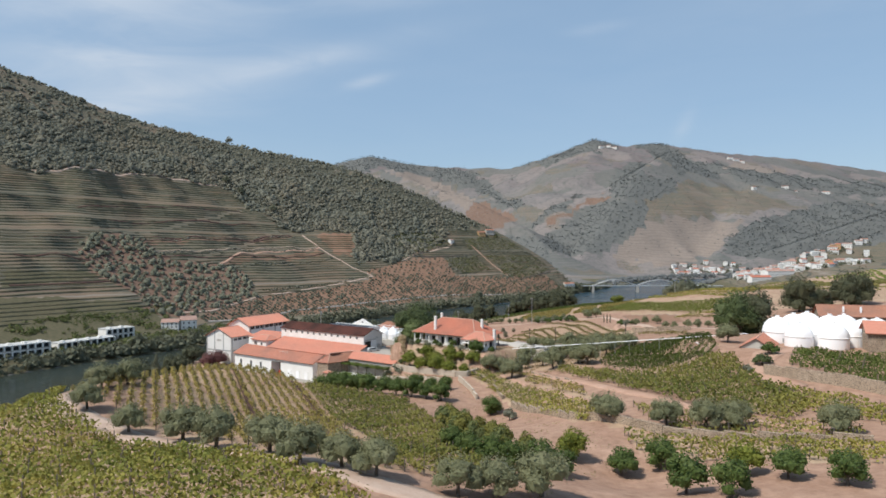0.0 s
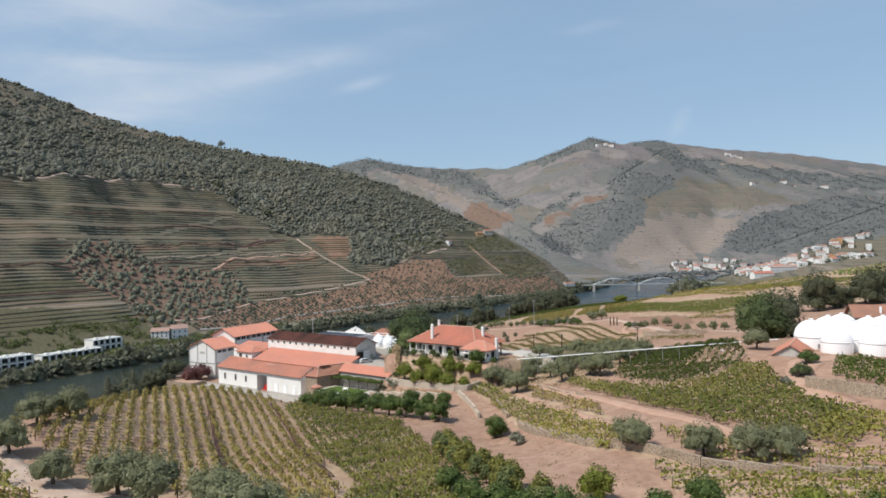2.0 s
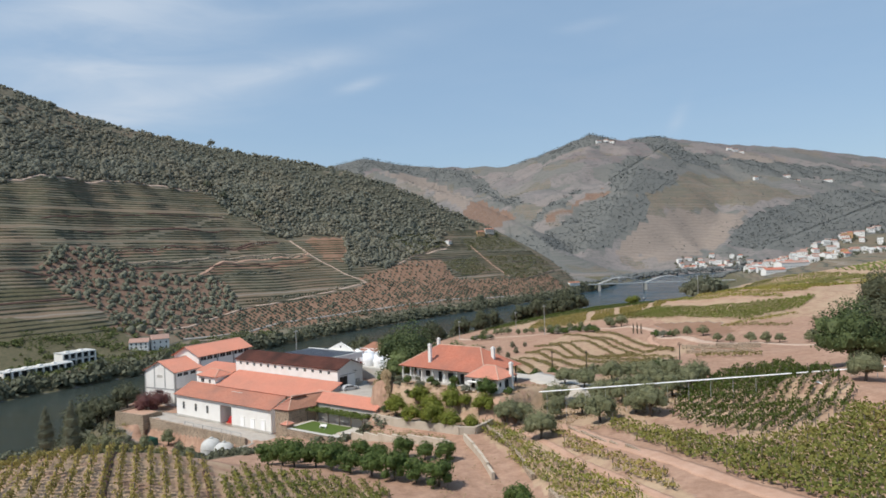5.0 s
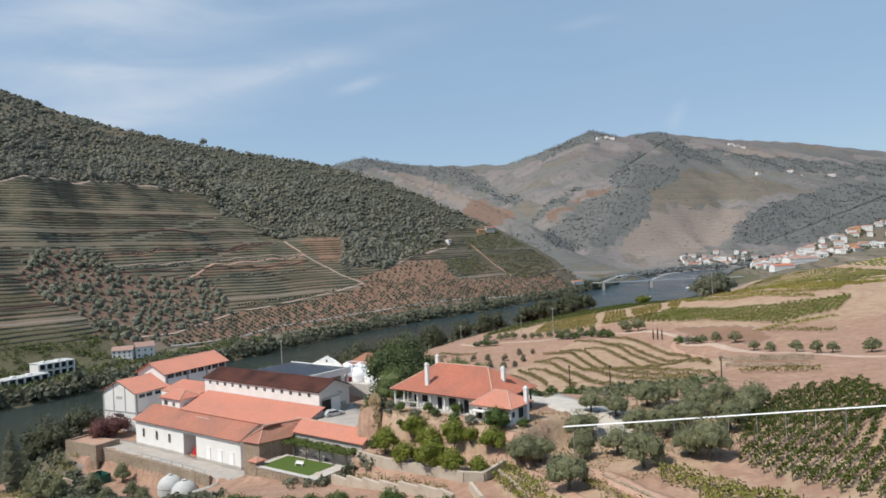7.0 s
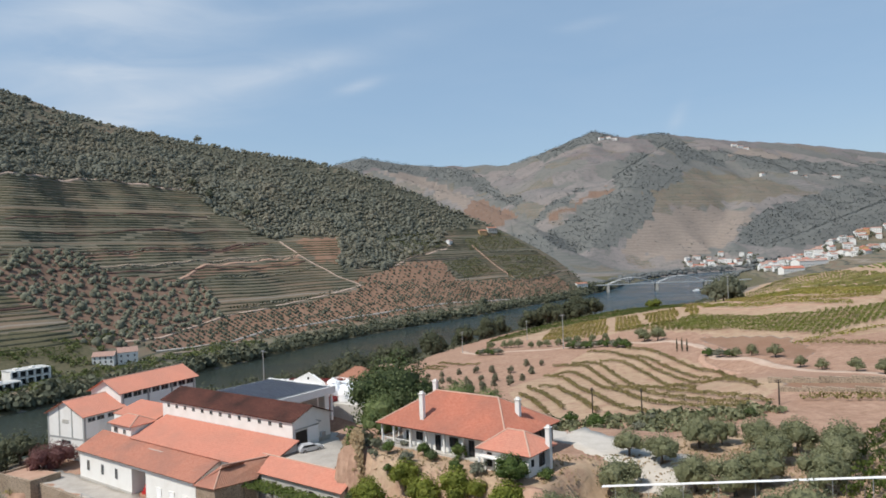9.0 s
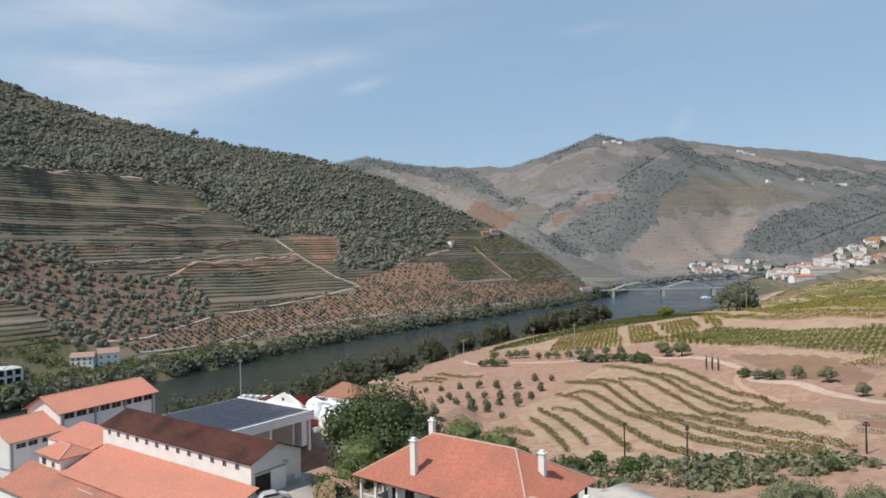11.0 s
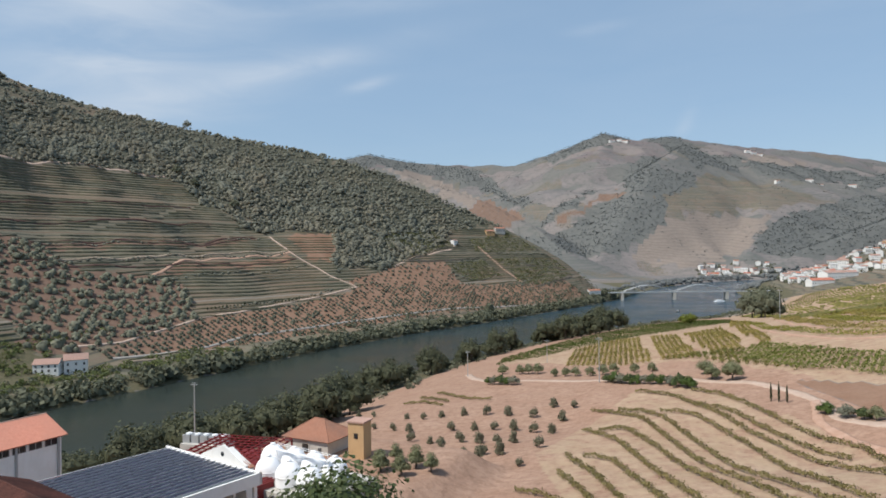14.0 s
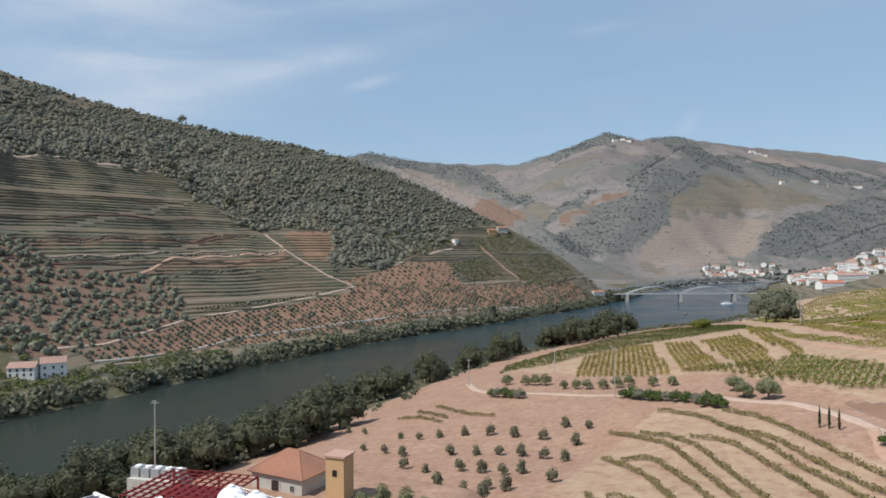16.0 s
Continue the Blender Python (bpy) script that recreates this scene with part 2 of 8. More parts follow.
GARDEN = make_leaves("garden_leaves", (0.085, 0.105, 0.040), (0.150, 0.175, 0.065), (0.22, 0.23, 0.095), 0.8)
HEADLAND = make_leaves("headland_vine_leaves", (0.120, 0.128, 0.060), (0.172, 0.176, 0.082), (0.230, 0.215, 0.105), 0.8)
SHOULDER = make_leaves("shoulder_vine_leaves", (0.150, 0.150, 0.048), (0.240, 0.218, 0.066), (0.340, 0.285, 0.100), 0.8)


def make_plaster(name, base, stain, amount=0.35):
    k = Maker(name, 0.85, 0.2)
    c = k.mix(k.span(k.noise(0.35, 5, 0.6), 0.45, 0.75, 0, amount), base, stain)
    streak = k.noise(1.2, 4, 0.6, stretch=(1.0, 1.0, 0.12))
    c = k.mix(k.span(streak, 0.55, 0.8, 0, amount * 0.8), c, stain)
    k.bump(k.noise(6, 4), 0.15, 0.02)
    return k.done(c)


def make_tiles(name, a, b, worn, amount=0.5):
    k = Maker(name, 0.85, 0.2)
    c = k.mix(k.span(k.noise(2.6, 3, 0.7), 0.3, 0.7), a, b)
    c = k.mix(k.span(k.noise(0.16, 5, 0.6), 0.42, 0.72, 0, amount), c, worn)
    course = k.math("FRACT", k.math("MULTIPLY", k.xyz()[2], 5.5))
    c = k.mix(k.span(course, 0.0, 0.25, 0.22, 0.0), c, (0.10, 0.045, 0.03))
    k.bump(k.math("ADD", course, k.noise(9, 3)), 0.4, 0.05)
    return k.done(c)


def make_stone(name, a, b, scale=2.2):
    k = Maker(name, 0.95, 0.15)
    v = node(k.nt, "TexVoronoi", Scale=scale, Randomness=0.9)
    v.feature = "DISTANCE_TO_EDGE"
    mp = node(k.nt, "Mapping", Scale=(1, 1, 1.8))
    k.link(k.pos, mp.inputs["Vector"])
    k.link(mp.outputs["Vector"], v.inputs["Vector"])
    cell = k.span(v.outputs["Distance"], 0.0, 0.09)
    c = k.mix(k.span(k.noise(1.6, 4, 0.7), 0.35, 0.65), a, b)
    c = k.mix(k.span(k.noise(0.25, 4), 0.45, 0.7, 0, 0.5), c, (0.20, 0.15, 0.10))
    c = k.mix(cell, (0.10, 0.08, 0.06), c)
    k.bump(cell, 0.6, 0.06)
    return k.done(c)


def make_plain(name, base, rough=0.6, metal=0.0, dirt=0.25):
    k = Maker(name, rough, 0.4)
    k.bsdf.inputs["Metallic"].default_value = metal
    dark = tuple(v * 0.55 for v in base)
    c = k.mix(k.span(k.noise(0.8, 5, 0.65), 0.45, 0.75, 0, dirt), base, dark)
    return k.done(c, k.span(k.noise(1.7, 3), 0.3, 0.7, rough * 0.8, min(rough * 1.2, 1)))


def make_gravel(name, a, b):
    k = Maker(name, 0.95, 0.15)
    c = k.mix(k.span(k.noise(0.45, 5, 0.65), 0.35, 0.65), a, b)
    c = k.mix(k.span(k.noise(5, 4, 0.7), 0.4, 0.75, 0, 0.3), c, tuple(v * 0.6 for v in a))
    k.bump(k.noise(7, 3), 0.3, 0.04)
    return k.done(c)


def make_solar():
    k = Maker("solar_glass", 0.18, 0.5)
    c = k.mix(k.span(k.noise(0.5, 3), 0.4, 0.7), (0.022, 0.020, 0.048), (0.040, 0.030, 0.060))
    return k.done(c, k.span(k.noise(1.1, 3), 0.3, 0.7, 0.15, 0.4))


WALL_PALE = make_plaster("stained_beige_wall", (0.50, 0.43, 0.35), (0.30, 0.24, 0.18), 0.6)
WHITE = make_plaster("white_plaster", (0.80, 0.79, 0.76), (0.55, 0.51, 0.45), 0.3)
GREYWALL = make_plaster("grey_plaster", (0.50, 0.48, 0.44), (0.33, 0.30, 0.26), 0.5)
OCHRE = make_plaster("ochre_plaster", (0.55, 0.36, 0.19), (0.40, 0.26, 0.15), 0.4)
TRIM = make_plain("grey_trim", (0.36, 0.36, 0.35), 0.8)
TILE = make_tiles("orange_tiles", (0.54, 0.212, 0.148), (0.65, 0.305, 0.218), (0.46, 0.235, 0.175), 0.6)
TILE_HOUSE = make_tiles("red_orange_tiles", (0.42, 0.140, 0.092), (0.54, 0.225, 0.150), (0.30, 0.145, 0.11), 0.7)
TILE_WORN = make_tiles("worn_orange_tiles", (0.42, 0.170, 0.115), (0.53, 0.255, 0.180), (0.30, 0.17, 0.135), 0.75)
TILE_RIDGE = make_tiles("pale_ridge_tiles", (0.52, 0.30, 0.22), (0.62, 0.42, 0.33), (0.45, 0.36, 0.30), 0.6)
TILE_OLD = make_tiles("weathered_tiles", (0.34, 0.155, 0.10), (0.42, 0.22, 0.15), (0.22, 0.14, 0.11), 0.8)
TILE_FADED = make_tiles("faded_pink_tiles", (0.36, 0.22, 0.175), (0.43, 0.285, 0.235), (0.30, 0.22, 0.19), 0.6)
TILE_DARK = make_tiles("blackened_tiles", (0.075, 0.030, 0.024), (0.145, 0.058, 0.044), (0.030, 0.019, 0.017), 0.85)
STONE = make_stone("rubble_stone", (0.47, 0.38, 0.29), (0.35, 0.27, 0.20))
GLASS = make_plain("dark_window_glass", (0.025, 0.03, 0.035), 0.15)
WOOD_DARK = make_plain("dark_wood", (0.035, 0.028, 0.024), 0.7)
WOOD_GREY = make_plain("weathered_wood", (0.17, 0.14, 0.11), 0.9)
STEEL = make_plain("galvanised_steel", (0.45, 0.46, 0.46), 0.5, 0.4)
TANK_WHITE = make_plain("tank_white_paint", (0.92, 0.92, 0.92), 0.5, 0, 0.08)
TANK_GREY = make_plain("tank_bare_cement", (0.52, 0.52, 0.50), 0.8, 0, 0.4)
RED_STEEL = make_plain("dark_red_paint", (0.20, 0.022, 0.022), 0.6)
RED_PLASTIC = make_plain("red_plastic", (0.55, 0.03, 0.03), 0.4)
SOLAR = make_solar()
YARD = make_gravel("grey_gravel", (0.36, 0.33, 0.295), (0.44, 0.405, 0.365))
DRIVE = make_gravel("pale_gravel", (0.46, 0.42, 0.37), (0.54, 0.50, 0.45))
DIRT = make_gravel("tan_dirt", (0.405, 0.250, 0.178), (0.49, 0.325, 0.245))
ASPHALT = make_gravel("worn_road", (0.28, 0.26, 0.235), (0.35, 0.325, 0.295))
LAWN = make_leaves("lawn", (0.09, 0.14, 0.03), (0.13, 0.19, 0.045), (0.18, 0.23, 0.07), 0.9)
CAR_PAINT = make_plain("silver_car_paint", (0.62, 0.63, 0.64), 0.3, 0.3, 0.05)
RUBBER = make_plain("black_rubber", (0.02, 0.02, 0.02), 0.9)
BARK = make_plain("olive_bark", (0.12, 0.10, 0.08), 0.95, 0, 0.6)
OLIVE = make_leaves("olive_leaves", (0.122, 0.132, 0.070), (0.208, 0.216, 0.116), (0.315, 0.312, 0.182))
SAPLING = make_leaves("sapling_leaves", (0.125, 0.125, 0.082), (0.190, 0.180, 0.120), (0.270, 0.240, 0.165), 0.9)
CITRUS = make_leaves("citrus_leaves", (0.045, 0.075, 0.020), (0.095, 0.140, 0.036), (0.175, 0.215, 0.065))
CITRUS_YELLOW = make_leaves("yellow_green_leaves", (0.085, 0.105, 0.018), (0.200, 0.225, 0.036), (0.31, 0.315, 0.07))
WALNUT = make_leaves("broad_leaves", (0.048, 0.070, 0.027), (0.096, 0.126, 0.048), (0.16, 0.19, 0.08))
OLEANDER = make_leaves("oleander_leaves", (0.090, 0.125, 0.045), (0.160, 0.205, 0.075), (0.24, 0.28, 0.12))
PURPLE = make_leaves("purple_leaves", (0.09, 0.035, 0.036), (0.17, 0.075, 0.07), (0.26, 0.14, 0.12))
CYPRESS = make_leaves("cypress_leaves", (0.014, 0.024, 0.010), (0.030, 0.045, 0.018), (0.06, 0.075, 0.03))
DRY = make_leaves("dry_leaves", (0.22, 0.16, 0.09), (0.36, 0.27, 0.16), (0.46, 0.36, 0.22))


def make_vine(name, green, yellow, brown, part_yellow, part_brown):
    k = Maker(name, 0.7, 0.2)
    c = k.mix(k.span(k.noise(0.06, 4, 0.6), 0.40, 0.66, 0.0, part_yellow), green, yellow)
    c = k.mix(k.span(k.island, 0.35, 1.0, 0.0, 0.75), c, yellow)
    c = k.mix(k.span(k.noise(0.22, 4, 0.7), 0.55, 0.72, 0.0, part_brown), c, brown)
    c = k.mix(k.span(k.island, 0.0, 0.25, 0.6, 0.0), c, tuple(v * 0.4 for v in green))
    return k.leafy(c, 0.3)


VINE_GREEN = make_vine("green_vine_leaves", (0.070, 0.105, 0.026), (0.150, 0.180, 0.040), (0.21, 0.13, 0.05), 0.4, 0.2)
VINE_MIXED = make_vine("turning_vine_leaves", (0.155, 0.178, 0.040), (0.355, 0.318, 0.076), (0.34, 0.19, 0.075), 0.9, 0.55)
VINE_DRY = make_vine("sparse_vine_leaves", (0.185, 0.195, 0.052), (0.34, 0.305, 0.085), (0.31, 0.20, 0.09), 0.9, 0.5)
VINE_LIME = make_vine("lime_vine_leaves", (0.170, 0.205, 0.050), (0.290, 0.305, 0.080), (0.30, 0.20, 0.08), 0.4, 0.2)
VINE_HILL = make_vine("hillside_vine_leaves", (0.118, 0.140, 0.036), (0.255, 0.238, 0.064), (0.27, 0.165, 0.07), 0.85, 0.5)
VINE_GOLD = make_vine("golden_vine_leaves", (0.222, 0.198, 0.060), (0.375, 0.305, 0.100), (0.34, 0.22, 0.10), 0.9, 0.45)
VINE_DULL = make_vine("dull_vine_leaves", (0.178, 0.160, 0.064), (0.285, 0.230, 0.100), (0.27, 0.175, 0.09), 0.8, 0.5)
ROAD_DIRT = make_gravel("pale_dirt_road", (0.44, 0.320, 0.250), (0.52, 0.400, 0.325))
# Drain earth; the same dark colour also paints shade on terrace banks.
DRAIN_AND_SHADE = make_gravel("drain_and_bank_shade", (0.07, 0.045, 0.04), (0.13, 0.075, 0.06))
# ==== land ====
LEFT_BANK = np.array([(-330, 200), (-254, 391), (-190, 488), (-79, 713), (48, 873), (236, 1126), (330, 1330), (480, 1560), (700, 1720), (1300, 1850)], float)
NEAR_BANK = np.array([(-300, -400), (-260, 60), (-215, 170), (-151, 341), (-95, 420), (-60, 500), (-20, 580), (30, 650), (100, 730), (200, 830),
                      (330, 945), (395, 1050), (440, 1150), (470, 1300), (580, 1480), (740, 1620), (900, 1680), (1400, 1740)], float)
def rounded(line, times=2):
    """Cuts the corners of a polyline."""
    line = np.array(line, float)
    for _ in range(times):
        a, b = line[:-1], line[1:]
        mid = np.stack([a * 0.75 + b * 0.25, a * 0.25 + b * 0.75], 1).reshape(-1, line.shape[1])
        line = np.concatenate([line[:1], mid[1:-1], line[-1:]])
    return line


LEFT_CREST = np.array([(-1300, 500, 480), (-800, 800, 400), (-572, 880, 311), (-464, 960, 263), (-324, 1040, 231), (-166, 1090, 207), (-77, 1110, 181), (15, 1130, 137),
                       (90, 1130, 103), (165, 1132, 60), (235, 1140, 4)], float)


LEFT_BANK, NEAR_BANK, LEFT_CREST = rounded(LEFT_BANK), rounded(NEAR_BANK), rounded(LEFT_CREST, 3)


def seen_ridge(*pts):
    """A ridge from rows of (bearing, rise, distance): tangents seen from the start of the flight."""
    return np.array([(b * d, d, 72.5 + e * d) for b, e, d in pts])


RIDGES = [
    (seen_ridge((-0.24, 0.10, 3600), (-0.152, 0.127, 3600), (-0.107, 0.137, 3600), (-0.053, 0.126, 3600), (0.005, 0.120, 3600), (0.096, 0.119, 3500)), 0.42),
    (seen_ridge((0.096, 0.117, 3500), (0.154, 0.135, 3400), (0.22, 0.161, 3300), (0.262, 0.151, 3300), (0.31, 0.155, 3400), (0.411, 0.141, 3600), (0.51, 0.133, 3800), (0.65, 0.113, 4000), (0.95, 0.09, 4200)), 0.40),
    (seen_ridge((0.33, 0.142, 3000), (0.287, 0.117, 2500), (0.262, 0.075, 2200), (0.22, 0.017, 1950), (0.195, -0.02, 1800)), 0.52),
    (seen_ridge((0.47, 0.100, 2900), (0.43, 0.066, 2400), (0.42, 0.034, 2150), (0.40, -0.012, 1850)), 0.40),
    (seen_ridge((0.75, 0.085, 2600), (0.62, 0.045, 2100), (0.52, 0.012, 1850)), 0.36),
    (seen_ridge((0.90, 0.075, 1650), (0.65, 0.026, 1550), (0.55, -0.005, 1450), (0.48, -0.035, 1350)), 0.34),
    (seen_ridge((-0.09, 0.117, 2700), (-0.02, 0.092, 2400), (0.055, 0.066, 2150), (0.117, 0.034, 2000), (0.15, 0.006, 1850)), 0.45),
    (seen_ridge((0.0, 0.085, 3100), (0.08, 0.07, 2700), (0.13, 0.05, 2450)), 0.40),
]


def along(line, x, y):
    """Distance to a polyline, side (+1 to the left of its way) and the third coordinate at the nearest place."""
    best = np.full(x.shape, 1e18)
    side = np.ones(x.shape)
    third = np.zeros(x.shape)
    for a, b in zip(line[:-1], line[1:]):
        ex, ey = b[0] - a[0], b[1] - a[1]
        k = np.clip(((x - a[0]) * ex + (y - a[1]) * ey) / (ex * ex + ey * ey), 0, 1)
        dx, dy = x - a[0] - k * ex, y - a[1] - k * ey
        d = dx * dx + dy * dy
        near = d < best
        best = np.where(near, d, best)
        side = np.where(near, np.sign(ex * dy - ey * dx + 1e-9), side)
        if len(a) > 2:
            third = np.where(near, a[2] + k * (b[2] - a[2]), third)
    return np.sqrt(best), side, third


def wave(x, y, size, seed):
    """Cheap smooth noise, about -1 to 1, from turned sines."""
    v = 0
    for i in range(5):
        a = seed * 1.7 + i * 2.399
        f = 6.283 / size * (0.6 + 0.23 * i)
        v = v + np.sin((x * math.cos(a) + y * math.sin(a)) * f + seed * 3.1 + i * 1.9 + 1.3 * np.sin((x * math.sin(a) - y * math.cos(a)) * f * 0.53 + i))
    return v / 3.2


def smooth(v, a, b):
    k = np.clip((v - a) / (b - a), 0, 1)
    return k * k * (3 - 2 * k)


def knob(x, y, cx, cy, rx, ry, turn=0.0):
    c, s = math.cos(radians(turn)), math.sin(radians(turn))
    u, v = ((x - cx) * c + (y - cy) * s) / rx, (-(x - cx) * s + (y - cy) * c) / ry
    return np.exp(-u * u - v * v)


NEAR_S = (-60, -8, 0, 12, 40, 87, 143, 193, 230, 290, 400, 700, 1500, 5000)
NEAR_Z = (-5, -2.5, 0, 4, 11, 21, 28, 36, 42, 47, 54, 92, 230, 600)
KNOBS = [  # centre, radii, turn, height
    (-62, 118, 36, 58, 0, 16.5), (-22, 62, 34, 34, 0, 8.5), (11, 146, 11, 26, 0, -4.5), (25, 90, 12, 12, 0, -3.0),
    (82, 160, 36, 34, 0, 4.0), (76, 300, 32, 26, 0, -5.0), (150, 400, 60, 60, 0, 5.5), (25, 355, 20, 20, 0, -2.5),
    (-46, 156, 24, 20, 0, 4.5), (-56, 106, 18, 20, 0, 1.5), (88, 302, 10, 12, 0, 3.0), (330, 745, 110, 130, 0, -13.0), (215, 610, 45, 70, 0, -4.0),
]
PADS = [  # centre, way, half sizes along and across, height, edge
    (-66, 262, (0.80, -0.60), 30, 20, 28.2, 9), (-69.1, 229.5, (0.80, -0.60), 24, 6.4, 23.4, 1.4), (-62.3, 238.7, (0.80, -0.60), 27, 2.9, 27.9, 0.9), (-17, 232, (0.76, -0.65), 12, 11, 37.6, 3),
    (-2.6, 196.6, (0.785, -0.62), 13, 2.6, 38.3, 7.0), (4.9, 211.4, (0.785, -0.62), 18, 10.5, 43.0, 2.5), (9.5, 223.5, (0.785, -0.62), 10, 4, 42.6, 5), (-18, 300, (0.90, -0.43), 16, 18, 33.5, 10), (30, 212, (0.90, -0.43), 9, 7, 42.6, 6),
    (84, 166, (0.90, 0.43), 18, 14, 50.0, 8), (-24.5, 212.0, (0.82, -0.58), 12, 5.6, 31.4, 1.6),
]


def land(x, y):
    x, y = np.asarray(x, float), np.asarray(y, float)
    dn, sn, _ = along(NEAR_BANK, x, y)
    dl, sl, _ = along(LEFT_BANK, x, y)
    s2, s1 = -sn * dn, sl * dl
    near = np.interp(s2, NEAR_S, NEAR_Z)
    for cx, cy, rx, ry, turn, h in KNOBS:
        near = near + h * knob(x, y, cx, cy, rx, ry, turn)
    near = near + smooth(s2, 40, 140) * 0.5 * wave(x, y, 45, 1)
    for cx, cy, ux, half_u, half_v, z, edge in PADS:
        u = abs((x - cx) * ux[0] + (y - cy) * ux[1])
        v = abs(-(x - cx) * ux[1] + (y - cy) * ux[0])
        m = (1 - smooth(u, half_u, half_u + edge)) * (1 - smooth(v, half_v, half_v + edge))
        near = near * (1 - m) + z * m
    dc, sc, zc = along(LEFT_CREST, x, y)
    r = s1 / (s1 + dc + 1e-6)
    face = 0.03 * np.minimum(r / 0.1, 1) + 0.97 * np.maximum((r - 0.1) / 0.9, 0) ** 1.12
    rough = smooth(s1, 60, 200) * (5 * wave(x, y, 150, 3) + 2.0 * wave(x, y, 60, 4)) * smooth(dc, 0, 120)
    left = np.where(sc < 0, zc * face + rough, zc - 0.45 * dc)
    left = np.where(s1 > 0, np.maximum(left, np.minimum(s1 * 0.35, 6 + s1 * 0.01)), np.maximum(-3, s1 * 0.4))
    z = np.where(s2 > 0, near, np.where(s1 > 0, left, np.maximum(-3, np.maximum(-dn, -dl) * 0.4)))
    inland = np.maximum(s1, s2)
    far = np.full(x.shape, -50.0)
    bumpy = 14 * wave(x, y, 420, 7) + 6 * wave(x, y, 170, 8) - 20 * np.abs(wave(x, y, 330, 17)) + 8
    for line, slope in RIDGES:
        d, _, zr = along(line, x, y)
        far = np.maximum(far, zr - slope * d + bumpy * smooth(d, 0, 300))
    far = np.where(inland > 0, np.minimum(far, inland * 0.7), -50)
    far = far - 260 * (1 - smooth(y, 1000, 1300))
    return np.maximum(z, far)
# ==== land end ====

# ==== cover ====
WOOD_EDGE = ((-700, 560), (-452, 703), (-412, 733), (-387, 807), (-372, 848), (-336, 885), (-301, 911), (-284, 913), (-263, 904), (-236, 894), (-210, 887), (-160, 916), (-122, 944), (-121, 916),
             (-109, 868), (-86, 901), (-54, 938), (-31, 985), (1, 1043), (9, 1078), (55, 1119), (74, 1124), (240, 1180), (100, 1300), (-900, 1200), (-1300, 700))
GROVE_EDGE = ((-334, 642), (-322, 690), (-304, 692), (-284, 688), (-268, 686), (-238, 722), (-214, 733), (-195, 702), (-187, 693), (-206, 626), (-214, 595), (-229, 574), (-241, 565), (-263, 588), (-283, 589), (-304, 593), (-329, 613))
STRIP_EDGE = ((-184, 693), (-147, 754), (-98, 829), (-77, 874), (20, 967), (166, 1103), (200, 1108), (115, 1006), (-5, 873), (-88, 762), (-151, 667), (-206, 588), (-214, 595))
OCHRE_EDGE = ((-100, 850), (-59, 927), (1, 998), (18, 966), (-82, 866))
BAND_EDGE = ((-314, 697), (-255, 790), (-197, 881), (-194, 873), (-250, 778), (-305, 686))
CUT_EDGE = ((-237, 724), (-228, 757), (-196, 812), (-159, 861), (-150, 858), (-190, 798), (-222, 742))
SPUR_EDGE = ((-168, 903), (-124, 940), (-108, 885), (-138, 872))
BANK_EDGE = ((93, 352), (101, 342), (109, 322), (105, 299), (96, 288), (93, 300), (92, 322))
LOW_BANK_EDGE = ((73, 253), (90, 246), (83, 235), (69, 245))
GREEN_EDGE = ((-343, 533), (-307, 590), (-296, 588), (-331, 515))


def inside(u, v, *poly):
    """Which points lie in a polygon."""
    ok = np.zeros(np.shape(u), bool)
    for (ax, ay), (bx_, by_) in zip(poly, poly[1:] + poly[:1]):
        cut = (ay > v) != (by_ > v)
        with np.errstate(all="ignore"):
            ok ^= cut & (u < (bx_ - ax) * (v - ay) / (by_ - ay) + ax)
    return ok


